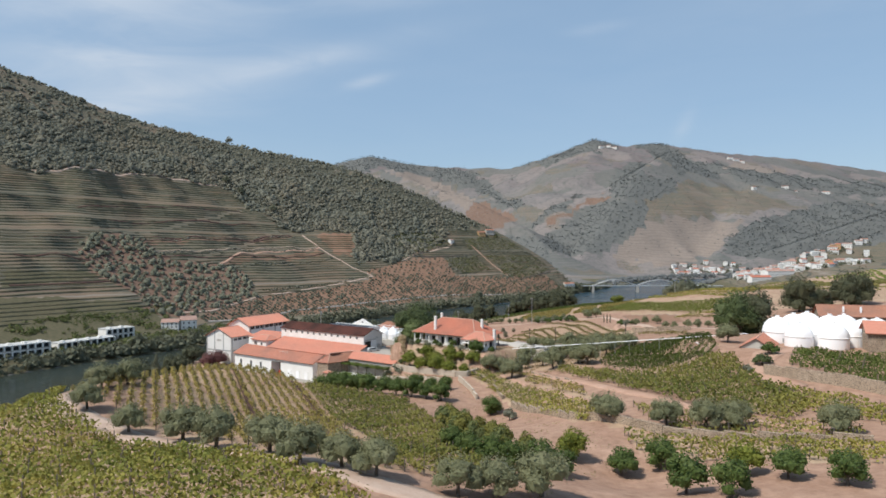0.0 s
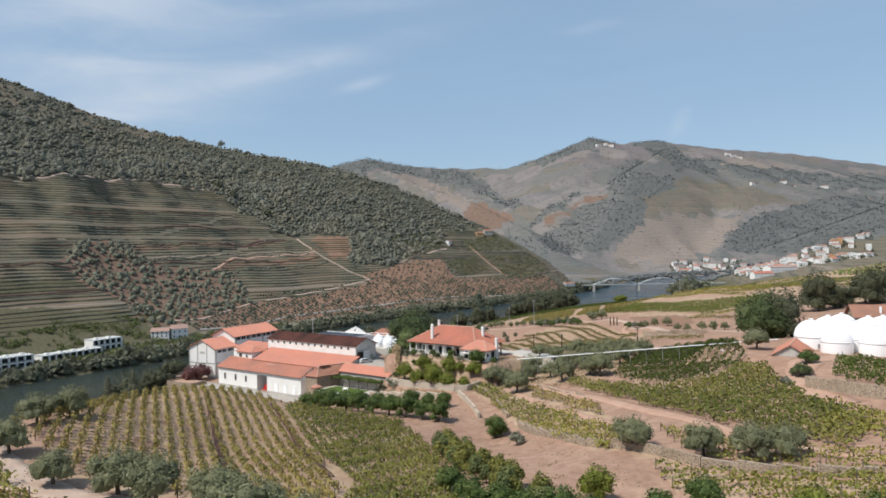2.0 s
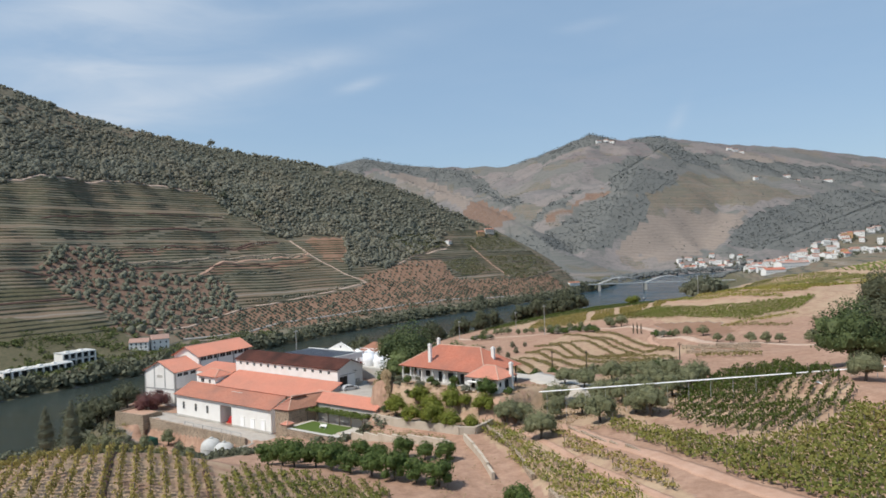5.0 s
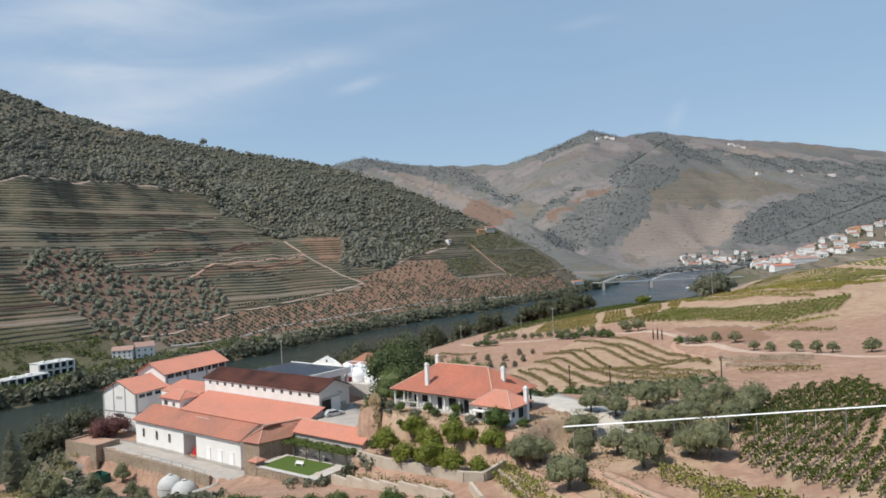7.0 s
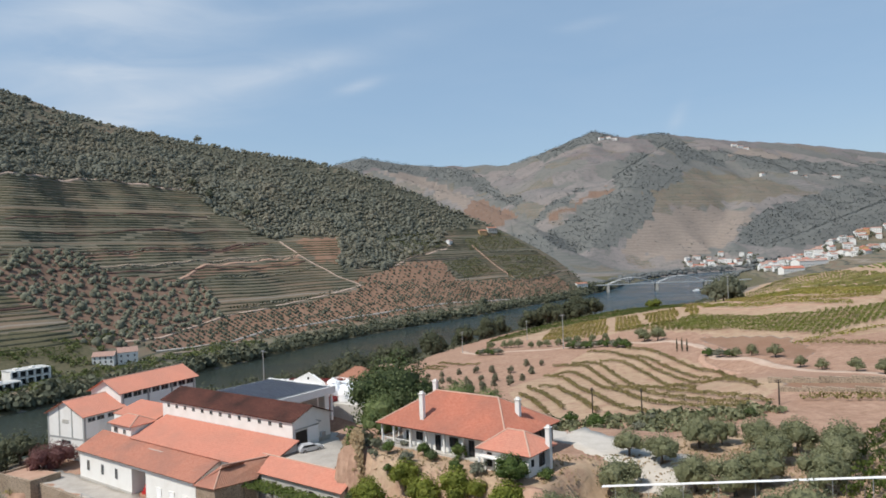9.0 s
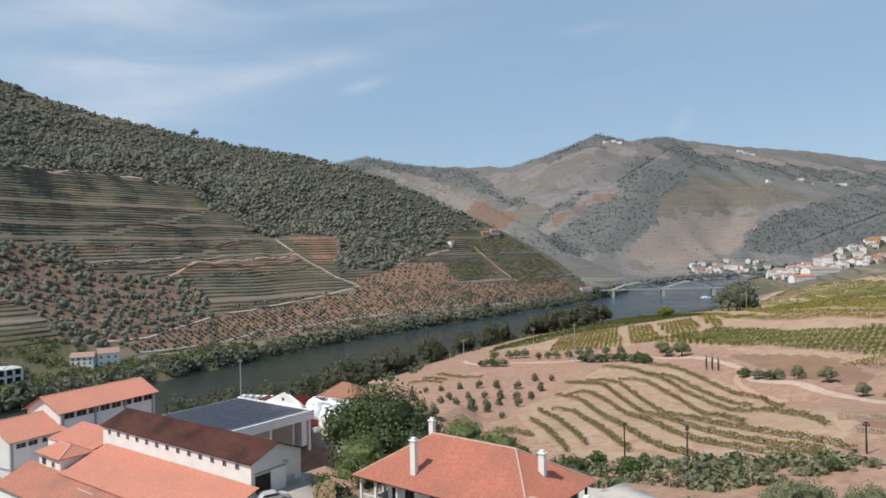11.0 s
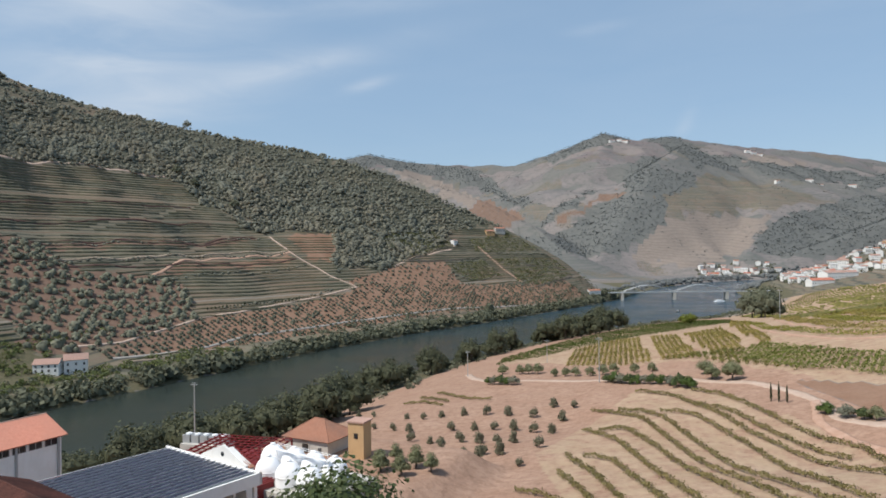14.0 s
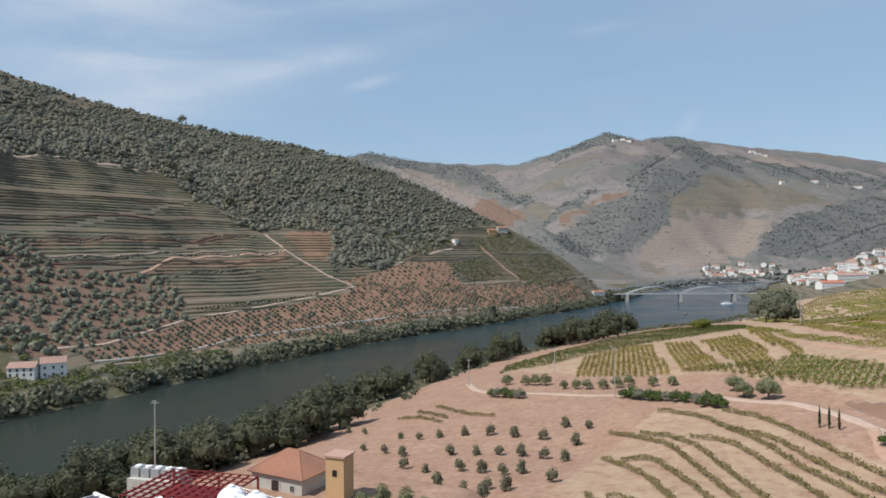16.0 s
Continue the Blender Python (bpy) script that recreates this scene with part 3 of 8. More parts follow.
def far_woods(b, e):
    """Woods on the distant hills, by bearing and rise."""
    return (inside(b, e, (0.226, -0.008), (0.162, -0.008), (0.145, 0.009), (0.151, 0.024), (0.197, 0.05), (0.242, 0.073), (0.283, 0.069), (0.302, 0.076), (0.296, 0.034), (0.268, 0.016))
            | inside(b, e, (0.244, 0.085), (0.241, 0.1), (0.278, 0.124), (0.294, 0.132), (0.297, 0.107), (0.343, 0.099), (0.333, 0.08), (0.294, 0.070), (0.262, 0.076))
            | inside(b, e, (0.4, -0.009), (0.413, 0.008), (0.435, 0.03), (0.46, 0.041), (0.517, 0.057), (0.549, 0.064), (0.70, 0.07), (0.70, 0.02), (0.576, -0.001), (0.524, -0.011), (0.451, -0.013))
            | inside(b, e, (-0.2, 0.11), (-0.114, 0.112), (-0.085, 0.12), (0.008, 0.096), (0.07, 0.075), (0.107, 0.055), (0.122, 0.066), (0.085, 0.079), (0.047, 0.113), (-0.023, 0.120), (-0.109, 0.139), (-0.2, 0.14))
            | inside(b, e, (0.10, 0.119), (0.156, 0.134), (0.195, 0.152), (0.222, 0.165), (0.265, 0.158), (0.25, 0.146), (0.209, 0.141), (0.163, 0.125))
            | inside(b, e, (0.27, 0.158), (0.30, 0.142), (0.345, 0.112), (0.40, 0.106), (0.52, 0.095), (0.62, 0.085), (0.60, 0.100), (0.46, 0.112), (0.36, 0.132), (0.32, 0.160))
            | inside(b, e, (0.13, 0.030), (0.167, 0.058), (0.205, 0.076), (0.20, 0.080), (0.15, 0.056), (0.122, 0.036))
            | inside(b, e, (0.427, 0.101), (0.524, 0.106), (0.70, 0.092), (0.70, 0.074), (0.611, 0.078), (0.517, 0.086), (0.454, 0.094))
            | inside(b, e, (0.335, 0.135), (0.399, 0.112), (0.405, 0.100), (0.351, 0.117))
            | inside(b, e, (0.08, 0.02), (0.13, 0.018), (0.15, 0.005), (0.16, -0.02), (0.1, -0.03)))


def covers(x, y, z):
    """Land cover: forest floor, terraced vines, bare soil, red soil, pale stubble, grass."""
    d1, q1, _ = along(LEFT_BANK, x, y)
    d2, q2, _ = along(NEAR_BANK, x, y)
    dc, qc, _ = along(LEFT_CREST, x, y)
    s1, s2 = q1 * d1, -q2 * d2
    left = (s1 > 0) & (y < 1300) & ((qc < 0) | (dc < 60))
    near = (s2 > 0) & (y < 1000)
    far = ~left & ~near
    b = x / np.maximum(y, 1) + 0.006 * wave(x, y, 160, 31)
    e = (z - 72.5) / np.maximum(y, 1) + 0.004 * wave(x, y, 130, 32)
    jx, jy = x + 5 * wave(x, y, 40, 9), y + 5 * wave(x, y, 44, 10)
    forest = np.where(left, inside(jx, jy, *WOOD_EDGE) & (wave(x, y, 70, 12) + 0.6 * wave(x, y, 30, 14) < np.where(z > 235, 0.1, 1.4)), 0)
    forest = np.where(far, far_woods(b, e), forest)
    hills = wave(x, y, 420, 21) + 0.6 * wave(x, y, 180, 22)
    vines = np.where(left, 1.0, np.where(far, np.maximum(0.5 * smooth(hills, 0.35, 0.6), 0.56 * inside(b, e, (0.276, 0.071), (0.357, 0.102), (0.453, 0.086), (0.515, 0.064), (0.433, 0.047), (0.288, 0.046))), 0))
    red = np.where(left & (s1 > 16), inside(jx, jy, *GROVE_EDGE) | inside(x, y, *BAND_EDGE) | inside(x, y, *CUT_EDGE) | inside(x, y, *SPUR_EDGE) | inside(x, y, *STRIP_EDGE) | inside(x, y, *OCHRE_EDGE), 0)
    red = np.where(far, 0.6 * (inside(b, e, (0.031, 0.059), (0.047, 0.071), (0.069, 0.067), (0.114, 0.045), (0.094, 0.032), (0.063, 0.022), (0.042, 0.04)) | inside(b, e, (0.132, 0.033), (0.167, 0.054), (0.229, 0.081), (0.247, 0.081), (0.235, 0.073), (0.182, 0.047), (0.159, 0.035))), red)
    pale = np.where(far, inside(b, e, (0.24, -0.017), (0.268, 0.012), (0.296, 0.042), (0.377, 0.044), (0.433, 0.041), (0.431, 0.026), (0.405, 0.008), (0.392, -0.011), (0.347, -0.022)) | inside(b, e, (-0.085, 0.118), (-0.054, 0.113), (0.0, 0.094), (0.047, 0.071), (0.031, 0.060), (-0.015, 0.083))
                    | inside(b, e, (0.40, 0.121), (0.43, 0.127), (0.50, 0.115), (0.49, 0.110)), 0)
    straw = near & inside(x, y, (20, 320), (34, 345), (56, 374), (74, 366), (80, 300), (72, 250), (56, 232), (30, 240), (18, 275))
    straw = straw | (near & inside(x, y, (-16, 204), (4, 186), (14, 190), (22, 178), (34, 170), (60, 196), (56, 214), (40, 216), (22, 204), (10, 208), (-8, 216)))
    straw = straw | (near & inside(x, y, (49, 452), (63, 505), (92, 536), (142, 523), (186, 618), (182, 590), (112, 405), (94, 398), (76, 422)))
    straw = straw | (near & inside(x, y, (-70, 126), (-60, 152), (-49, 158), (-22, 162), (-9, 157), (-3, 135), (1.5, 109), (6, 78), (-9, 72), (-27, 84), (-41, 92), (-58, 118)))
    for plot in (((-80, 112), (-62, 112), (-57, 101), (-41, 85), (-30, 79), (-18, 71), (-10, 65), (-5, 60), (-38, 52), (-66, 70), (-78, 92)),
                 ((27.5, 178), (35, 152), (41.5, 133), (47, 119), (54, 108), (62, 114), (60.5, 126), (58, 138), (60, 148), (54, 151), (44.5, 150), (37, 171)),
                 ((6, 189), (14, 191), (21, 182), (27, 156), (31, 138), (31, 110), (22.5, 117), (16, 148), (12, 168)), ((40, 172), (58, 206), (80, 212), (66, 170), (63, 152), (45, 150)),
                 ((26, 116), (40, 101), (62, 92), (62, 80), (54, 80), (28, 100))):
        straw = straw | (near & inside(x, y, *plot))
    straw = straw | (near & (y > 300) & inside(x, y, (84, 420), (96, 352), (106, 318), (150, 300), (420, 330), (900, 1000), (330, 1000), (190, 620), (60, 545), (24, 492)))
    pale = np.where(straw, 1.0, pale)
    cut = near & (inside(x, y, *BANK_EDGE) | inside(x, y, *LOW_BANK_EDGE))
    pale, red = np.where(cut, 0.0, pale), np.where(cut, 1.0, red)
    vines = np.where((s2 > 0) & (y > 1000) & (y < 1800), 1.0, vines)
    lush = near & inside(x, y, (-114, 270), (-96, 236), (-84, 218), (-60, 202), (-42, 198), (-40, 208), (-60, 219), (-80, 238), (-94, 254), (-100, 278))
    soil = np.where(near & (s2 > 45) & ~cut & ~lush, np.where(straw, 0.46, 1.0), 0)
    grass = np.where(left, np.maximum(1 - smooth(s1, 10, 24), inside(x, y, *GREEN_EDGE) | inside(x, y, (-345, 470), (-300, 535), (-255, 572), (-215, 560), (-200, 520), (-285, 420))), np.where(near, 1 - smooth(s2, 35, 55), 0))
    grass = np.where(lush, 0.6, grass)
    grass = np.where(far & (y < 1500) & (x > 300), 1 - smooth(s2, 10, 90), grass)
    return [a.astype(float) for a in (forest, vines, soil, red, pale, grass)]
# ==== cover end ====

# ---- ground, water ----
def mesh_from(name, verts, faces):
    me = bpy.data.meshes.new(name)
    verts = np.asarray(verts, np.float32).reshape(-1, 3)
    faces = np.asarray(faces, np.int32)
    n = faces.shape[1]
    me.vertices.add(len(verts))
    me.vertices.foreach_set("co", verts.ravel())
    me.loops.add(faces.size)
    me.loops.foreach_set("vertex_index", faces.ravel())
    me.polygons.add(len(faces))
    me.polygons.foreach_set("loop_start", np.arange(0, faces.size, n, dtype=np.int32))
    me.polygons.foreach_set("loop_total", np.full(len(faces), n, np.int32))
    me.update(calc_edges=True)
    return me


def steps(*runs):
    """Grid lines: rows of (start, end, step)."""
    out = []
    for a, b, d in runs:
        out.extend(np.arange(a, b - 1e-6, d))
    return np.array(out + [runs[-1][1]])


def spread(start, end, first, grow):
    out, d = [start], first
    way = 1 if end > start else -1
    while (end - out[-1]) * way > d:
        out.append(out[-1] + way * d)
        d *= grow
    return np.array(out + [end])


gx = np.concatenate([spread(-450, -4200, 6, 1.2)[:0:-1], steps((-450, -140, 4.4), (-140, -100, 2.2), (-100, 16, 1.0), (16, 170, 2.2)), spread(170, 4600, 2, 1.026)[1:]])
gy = np.concatenate([spread(40, -900, 2, 1.15)[:0:-1], steps((40, 182, 2.0), (182, 256, 1.0), (256, 470, 2.2)), spread(470, 4980, 2, 1.016)[1:]])
GX, GY = np.meshgrid(gx, gy)
GZ = land(GX, GY)
ids = np.arange(GX.size).reshape(GX.shape)
quads = np.stack([ids[:-1, :-1], ids[:-1, 1:], ids[1:, 1:], ids[1:, :-1]], -1).reshape(-1, 4)
ground = new("ground", mesh_from("ground", np.stack([GX, GY, GZ], -1), quads))
ground.data.materials.append(LAND)
ground.data.polygons.foreach_set("use_smooth", np.ones(len(quads), bool))
tagged(ground, "dry river valley slopes of bare soil, scrub and terraces", "hillside", kind="structure")
cover = covers(GX.ravel(), GY.ravel(), GZ.ravel())
for key, rows in (("cover_a", cover[:3]), ("cover_b", cover[3:])):
    at = ground.data.attributes.new(key, "FLOAT_COLOR", "POINT")
    at.data.foreach_set("color", np.stack([*rows, np.ones_like(rows[0])], -1).astype(np.float32).ravel())

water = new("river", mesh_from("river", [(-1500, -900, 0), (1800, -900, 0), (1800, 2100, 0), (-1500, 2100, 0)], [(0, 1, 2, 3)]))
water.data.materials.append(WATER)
tagged(water, "calm dark green river between vineyard slopes", "river", kind="structure")


# ---- far plants ----
def ball(seed, level=1):
    bm = bmesh.new()
    bmesh.ops.create_icosphere(bm, subdivisions=level, radius=1)
    r = random.Random(seed)
    for v in bm.verts:
        v.co *= 0.72 + 0.5 * r.random()
        v.co.z = max(v.co.z, -0.55)
    bm.verts.index_update()
    out = np.array([v.co[:] for v in bm.verts]), np.array([[v.index for v in f.verts] for f in bm.faces])
    bm.free()
    return out


BALLS = [ball(i) for i in range(5)]


def clumps(name, places, size, tall, material, seed=1, lobes=3):
    """Many small bushes or treetops in one mesh. places: rows of x, y, z, scale."""
    rng = np.random.default_rng(seed)
    vs, fs, at = [], [], 0
    for x, y, z, sc in places:
        for j in range(lobes):
            bv, bf = BALLS[rng.integers(5)]
            r = size * sc * rng.uniform(0.55, 1.0) * (1 if j == 0 else 0.7)
            a = rng.uniform(0, 6.283)
            c, s = math.cos(a), math.sin(a)
            off = rng.uniform(-0.6, 0.6, 3) * size * sc * (0 if j == 0 else 1)
            v = bv * (r, r, r * tall)
            v = np.stack([v[:, 0] * c - v[:, 1] * s + x + off[0], v[:, 0] * s + v[:, 1] * c + y + off[1], v[:, 2] + z + r * tall * 0.45 + abs(off[2]) * 0.6 * tall], -1)
            vs.append(v)
            fs.append(bf + at)
            at += len(bv)
    ob = new(name, mesh_from(name, np.concatenate(vs), np.concatenate(fs)))
    ob.data.materials.append(material)
    return ob


def brush(name, places, size, tall, material, seed=1, cards=18, ragged=1.0):
    """Many leafy bushes in one mesh: tilted leaf sprays on uneven rounded shells."""
    rng = np.random.default_rng(seed)
    P = np.asarray(places, float)
    n = len(P)
    d = rng.normal(0, 1, (n, cards, 3))
    d[..., 2] = np.abs(d[..., 2]) * 0.9 - 0.15
    d /= np.linalg.norm(d, axis=2)[..., None]
    r = (size * P[:, 3] * rng.uniform(0.7, 1.2, n))[:, None, None]
    h = (tall * rng.uniform(0.65, 1.3, n))[:, None]
    lump = 0.82 + ragged * rng.uniform(-0.2, 0.3, (n, cards, 1))
    off = d * r * lump
    c = P[:, None, :3] + off * (1, 1, 0)
    c[..., 2] += (off[..., 2] + r[..., 0] * 0.45) * h
    w = d + rng.normal(0, 0.45, d.shape)
    w /= np.linalg.norm(w, axis=2)[..., None]
    t = np.cross(w, rng.normal(0, 1, w.shape))
    t /= np.maximum(np.linalg.norm(t, axis=2), 1e-6)[..., None]
    b = np.cross(w, t)
    s = r * rng.uniform(0.42, 0.8, (n, cards, 1))
    v = np.stack([c - t * s * 0.6, c + b * s * 0.45, c + t * s * 0.6, c - b * s * 0.45], 2).reshape(-1, 3)
    ob = new(name, mesh_from(name, v, np.arange(len(v)).reshape(-1, 4)))
    ob.data.materials.append(material)
    return ob


def scatter(n, x0, x1, y0, y1, keep, seed, gap=0.0):
    rng = np.random.default_rng(seed)
    x, y = rng.uniform(x0, x1, n), rng.uniform(y0, y1, n)
    z = land(x, y)
    ok = keep(x, y, z, rng.random(n))
    return np.stack([x, y, z, rng.uniform(0.6, 1.35, n)], -1)[ok]


def left_s(x, y):
    d, s, _ = along(LEFT_BANK, x, y)
    return s * d


def near_s(x, y):
    d, s, _ = along(NEAR_BANK, x, y)
    return -s * d


def dome(seed):
    """The upper shell of an uneven rounded treetop."""
    bv, bf = ball(seed)
    keep = bf[(bv[bf][:, :, 2].mean(1) > -0.25)]
    used = np.unique(keep)
    back = np.zeros(len(bv), int)
    back[used] = np.arange(len(used))
    return bv[used], back[keep]


DOMES = [dome(20 + i) for i in range(6)]


def canopy(name, places, size, tall, material, seed=1, cards=12, leaf=0.3):
    """Many treetops in one mesh: uneven domes with small leaf sprays standing off them."""
    rng = np.random.default_rng(seed)
    vs, fs, at = [], [], 0
    for x, y, z, sc in places:
        bv, bf = DOMES[rng.integers(6)]
        r = size * sc * rng.uniform(0.75, 1.15)
        h = r * tall * rng.uniform(0.8, 1.25)
        a = rng.uniform(0, 6.283)
        c, s = math.cos(a), math.sin(a)
        w = bv * (r, r * rng.uniform(0.8, 1.1), h)
        vs.append(np.stack([w[:, 0] * c - w[:, 1] * s + x, w[:, 0] * s + w[:, 1] * c + y, w[:, 2] + z + h * 0.3], -1))
        fs.append(np.concatenate([bf, bf[:, -1:]], 1) + at)
        at += len(bv)
        d = rng.normal(0, 1, (cards, 3))
        d[:, 2] = np.abs(d[:, 2]) * 0.9
        d /= np.linalg.norm(d, axis=1)[:, None]
        p = np.array((x, y, z + h * 0.3)) + d * (r, r, h) * rng.uniform(0.88, 1.12, (cards, 1))
        w = d + rng.normal(0, 0.35, d.shape)
        t = np.cross(w, rng.normal(0, 1, w.shape))
        t /= np.linalg.norm(t, axis=1)[:, None]
        b = np.cross(w / np.linalg.norm(w, axis=1)[:, None], t)
        q = r * leaf * rng.uniform(0.6, 1.3, (cards, 1))
        vs.append(np.stack([p - t * q, p + b * q * 0.7, p + t * q, p - b * q * 0.7], 1).reshape(-1, 3))
        fs.append(np.arange(4 * cards).reshape(-1, 4) + at)
        at += 4 * cards
    V, F = np.concatenate(vs), np.concatenate(fs)
    me = bpy.data.meshes.new(name)
    tri = F[:, 2] == F[:, 3]
    me.from_pydata(V.tolist(), [], F[tri][:, :3].tolist() + F[~tri].tolist())
    me.polygons.foreach_set("use_smooth", np.arange(len(me.polygons)) < tri.sum())
    me.materials.append(material)
    return new(name, me)


def thinned(p, gap):
    """Drops places that crowd others."""
    kept, cells = [], {}
    for q in p:
        k = (int(q[0] // gap), int(q[1] // gap))
        if all(math.hypot(q[0] - o[0], q[1] - o[1]) > gap for i in (-1, 0, 1) for j in (-1, 0, 1) for o in cells.get((k[0] + i, k[1] + j), ())):
            cells.setdefault(k, []).append(q)
            kept.append(q)
    return np.array(kept)


def in_forest(x, y, z, r):
    dc, sc, _ = along(LEFT_CREST, x, y)
    thin = (wave(x, y, 70, 12) + 0.6 * wave(x, y, 30, 14) < np.where(z > 235, 0.1, 1.4)) | (r < 0.12)
    return (left_s(x, y) > 60) & inside(x + 5 * wave(x, y, 40, 9), y + 5 * wave(x, y, 44, 10), *WOOD_EDGE) & ((sc < 0) | (dc < 40)) & thin


p = thinned(scatter(110000, -640, 235, 640, 1200, in_forest, 5), 3.3)
p[:, 3] *= np.interp(along(LEFT_CREST, p[:, 0], p[:, 1])[0], (0, 60), (0.65, 1.0))
p[:, 3] *= 0.82 + 0.38 * np.clip(wave(p[:, 0], p[:, 1], 26, 16), -0.9, 1.4)
tagged(canopy("forest", p[:9000], 3.5, 0.76, FOREST, 2, 11, 0.44), "dense dark green evergreen scrub forest on a hillside", "forest", kind="stuff")


def orchard(edge, along_, across, turn, jitter, seed, keep=0.9):
    """Tree places on a turned grid inside an outline."""
    E = np.array(edge, float)
    mid, half = E.mean(0), 420
    u, v = np.meshgrid(np.arange(-half, half, along_), np.arange(-half, half, across))
    u, v = u.ravel() + 0.5 * along_ * (np.arange(u.size) // u.shape[1] % 2), v.ravel()
    c, s = math.cos(radians(turn)), math.sin(radians(turn))
    rng = np.random.default_rng(seed)
    x, y = mid[0] + u * c - v * s + rng.normal(0, jitter, u.size), mid[1] + u * s + v * c + rng.normal(0, jitter, u.size)
    ok = inside(x, y, *edge) & (rng.random(u.size) < keep)
    x, y = x[ok], y[ok]
    return np.stack([x, y, land(x, y), rng.uniform(0.7, 1.3, len(x))], -1)


p = orchard(GROVE_EDGE, 6.4, 5.8, 40, 1.1, 6)
tagged(canopy("olive_grove", p, 2.7, 0.85, GROVE, 3, 16, 0.36), "olive trees standing apart on reddish soil", "olive grove", kind="stuff")
p = np.concatenate([orchard(STRIP_EDGE, 3.2, 5.6, 152, 0.45, 8, 0.85), orchard(OCHRE_EDGE, 6.0, 7.0, 152, 0.6, 10)])
p[:, 3] *= 0.66
tagged(canopy("young_olive_grove", p, 2.3, 0.85, DOTS, 13, 9, 0.4), "rows of small olive trees on orange soil above the river", "olive grove", kind="stuff")


def on_left_bank(x, y, z, r):
    s = left_s(x, y)
    w = wave(x, y, 38, 19) + 0.7 * wave(x, y, 90, 23)
    return (s > 1) & (s < 46) & (r < np.where(s < 13, 1.0, 0.3)) & (w > np.where(s < 13, -1.6, -0.3))


p = scatter(62000, -330, 330, 300, 1300, on_left_bank, 7)[:5600]
p[:, 3] += np.where(left_s(p[:, 0], p[:, 1]) < 13, 0.45, -0.1)
tagged(brush("bank_shrubs", p, 2.2, 1.1, BANKS, 4, 17), "green shrubs and low trees along the river bank", "shrubs", kind="stuff")

p = scatter(40000, -330, 330, 300, 1300, lambda x, y, z, r: (left_s(x, y) > 2.5) & (left_s(x, y) < 11) & (wave(x, y, 75, 27) + 0.6 * wave(x, y, 28, 28) > 0.0), 43)[:620]
q = scatter(16000, -330, -140, 430, 650, lambda x, y, z, r: (left_s(x, y) > 12) & (left_s(x, y) < np.where(x < -222, 88, 50)) & (wave(x, y, 22, 63) > np.where(left_s(x, y) > 50, 0.1, -0.2)), 64)[:1300]
tagged(brush("riverside_gardens", q, 1.5, 0.9, GARDEN, 65, 18), "green garden shrubs and young trees round riverside houses", "shrubs", kind="stuff")
tagged(brush("bank_trees", p, 3.4, 1.15, BANKS, 44, 60), "grey-green willows and low trees leaning over the water", "trees", kind="stuff")
p = scatter(60000, 250, 900, 1250, 1800, lambda x, y, z, r: (np.maximum(left_s(x, y), near_s(x, y)) > 3) & (np.maximum(left_s(x, y), near_s(x, y)) < 34) & (wave(x, y, 120, 29) > -0.5), 45)[:800]
tagged(clumps("far_shore_trees", p, 4.6, 1.0, HAZED_WOODS, 46, 2), "trees along the far shore by the bridge", "trees", kind="stuff")

PLOTS = (((35, 1079), (83, 1125), (132, 1126), (40, 1060)), ((3, 991), (48, 1050), (71, 1036), (30, 984)), ((85, 1060), (135, 1106), (175, 1122), (122, 1057), (92, 1040)),
         ((63, 1064), (98, 1092), (103, 1083), (82, 1060)), ((105, 1096), (151, 1125), (170, 1125), (110, 1088)), ((-83, 972), (-30, 1052), (9, 1043), (-41, 966), (-74, 962)))
q = scatter(60000, -90, 180, 950, 1130, lambda x, y, z, r: np.logical_or.reduce([inside(x, y, *plot) for plot in PLOTS]), 66)[:5200]
tagged(brush("headland_vines", q, 1.5, 0.5, HEADLAND, 67, 6), "green vine plots on a terraced headland", "vineyard", kind="stuff")


def in_far_woods(x, y, z, r):
    d1, q1, _ = along(LEFT_CREST, x, y)
    b, e = x / y + 0.006 * wave(x, y, 160, 31), (z - 72.5) / y + 0.004 * wave(x, y, 130, 32)
    return far_woods(b, e) & ((q1 > 0) | (y > 1250)) & (near_s(x, y) * 0 < 1)


p = thinned(scatter(110000, -700, 2700, 1250, 3700, in_far_woods, 9), 9.0)
tagged(brush("far_woods", p[:12500], 5.2, 0.75, HAZED_WOODS, 5, 7, 0.6), "distant scrub oak woods with haze put into their colour", "woods", kind="stuff")


def on_far_slopes(x, y, z, r):
    b, e = x / y, (z - 72.5) / y
    rows = np.abs((z / 15 + wave(x, y, 300, 34)) % 1 - 0.5)
    return ~in_far_woods(x, y, z, r) & (along(LEFT_CREST, x, y)[1] > 0) & (e > -0.02) & (b > -0.05) & (r < np.where(rows < 0.09, 0.9, 0.12)) & (wave(x, y, 210, 35) > -0.5)


p = scatter(60000, -200, 2600, 1500, 3700, on_far_slopes, 68)[:5200]
tagged(brush("far_scrub", p, 3.0, 0.7, HAZED_WOODS, 69, 5, 0.6), "scattered scrub and hedge lines on distant slopes", "scrub", kind="stuff")


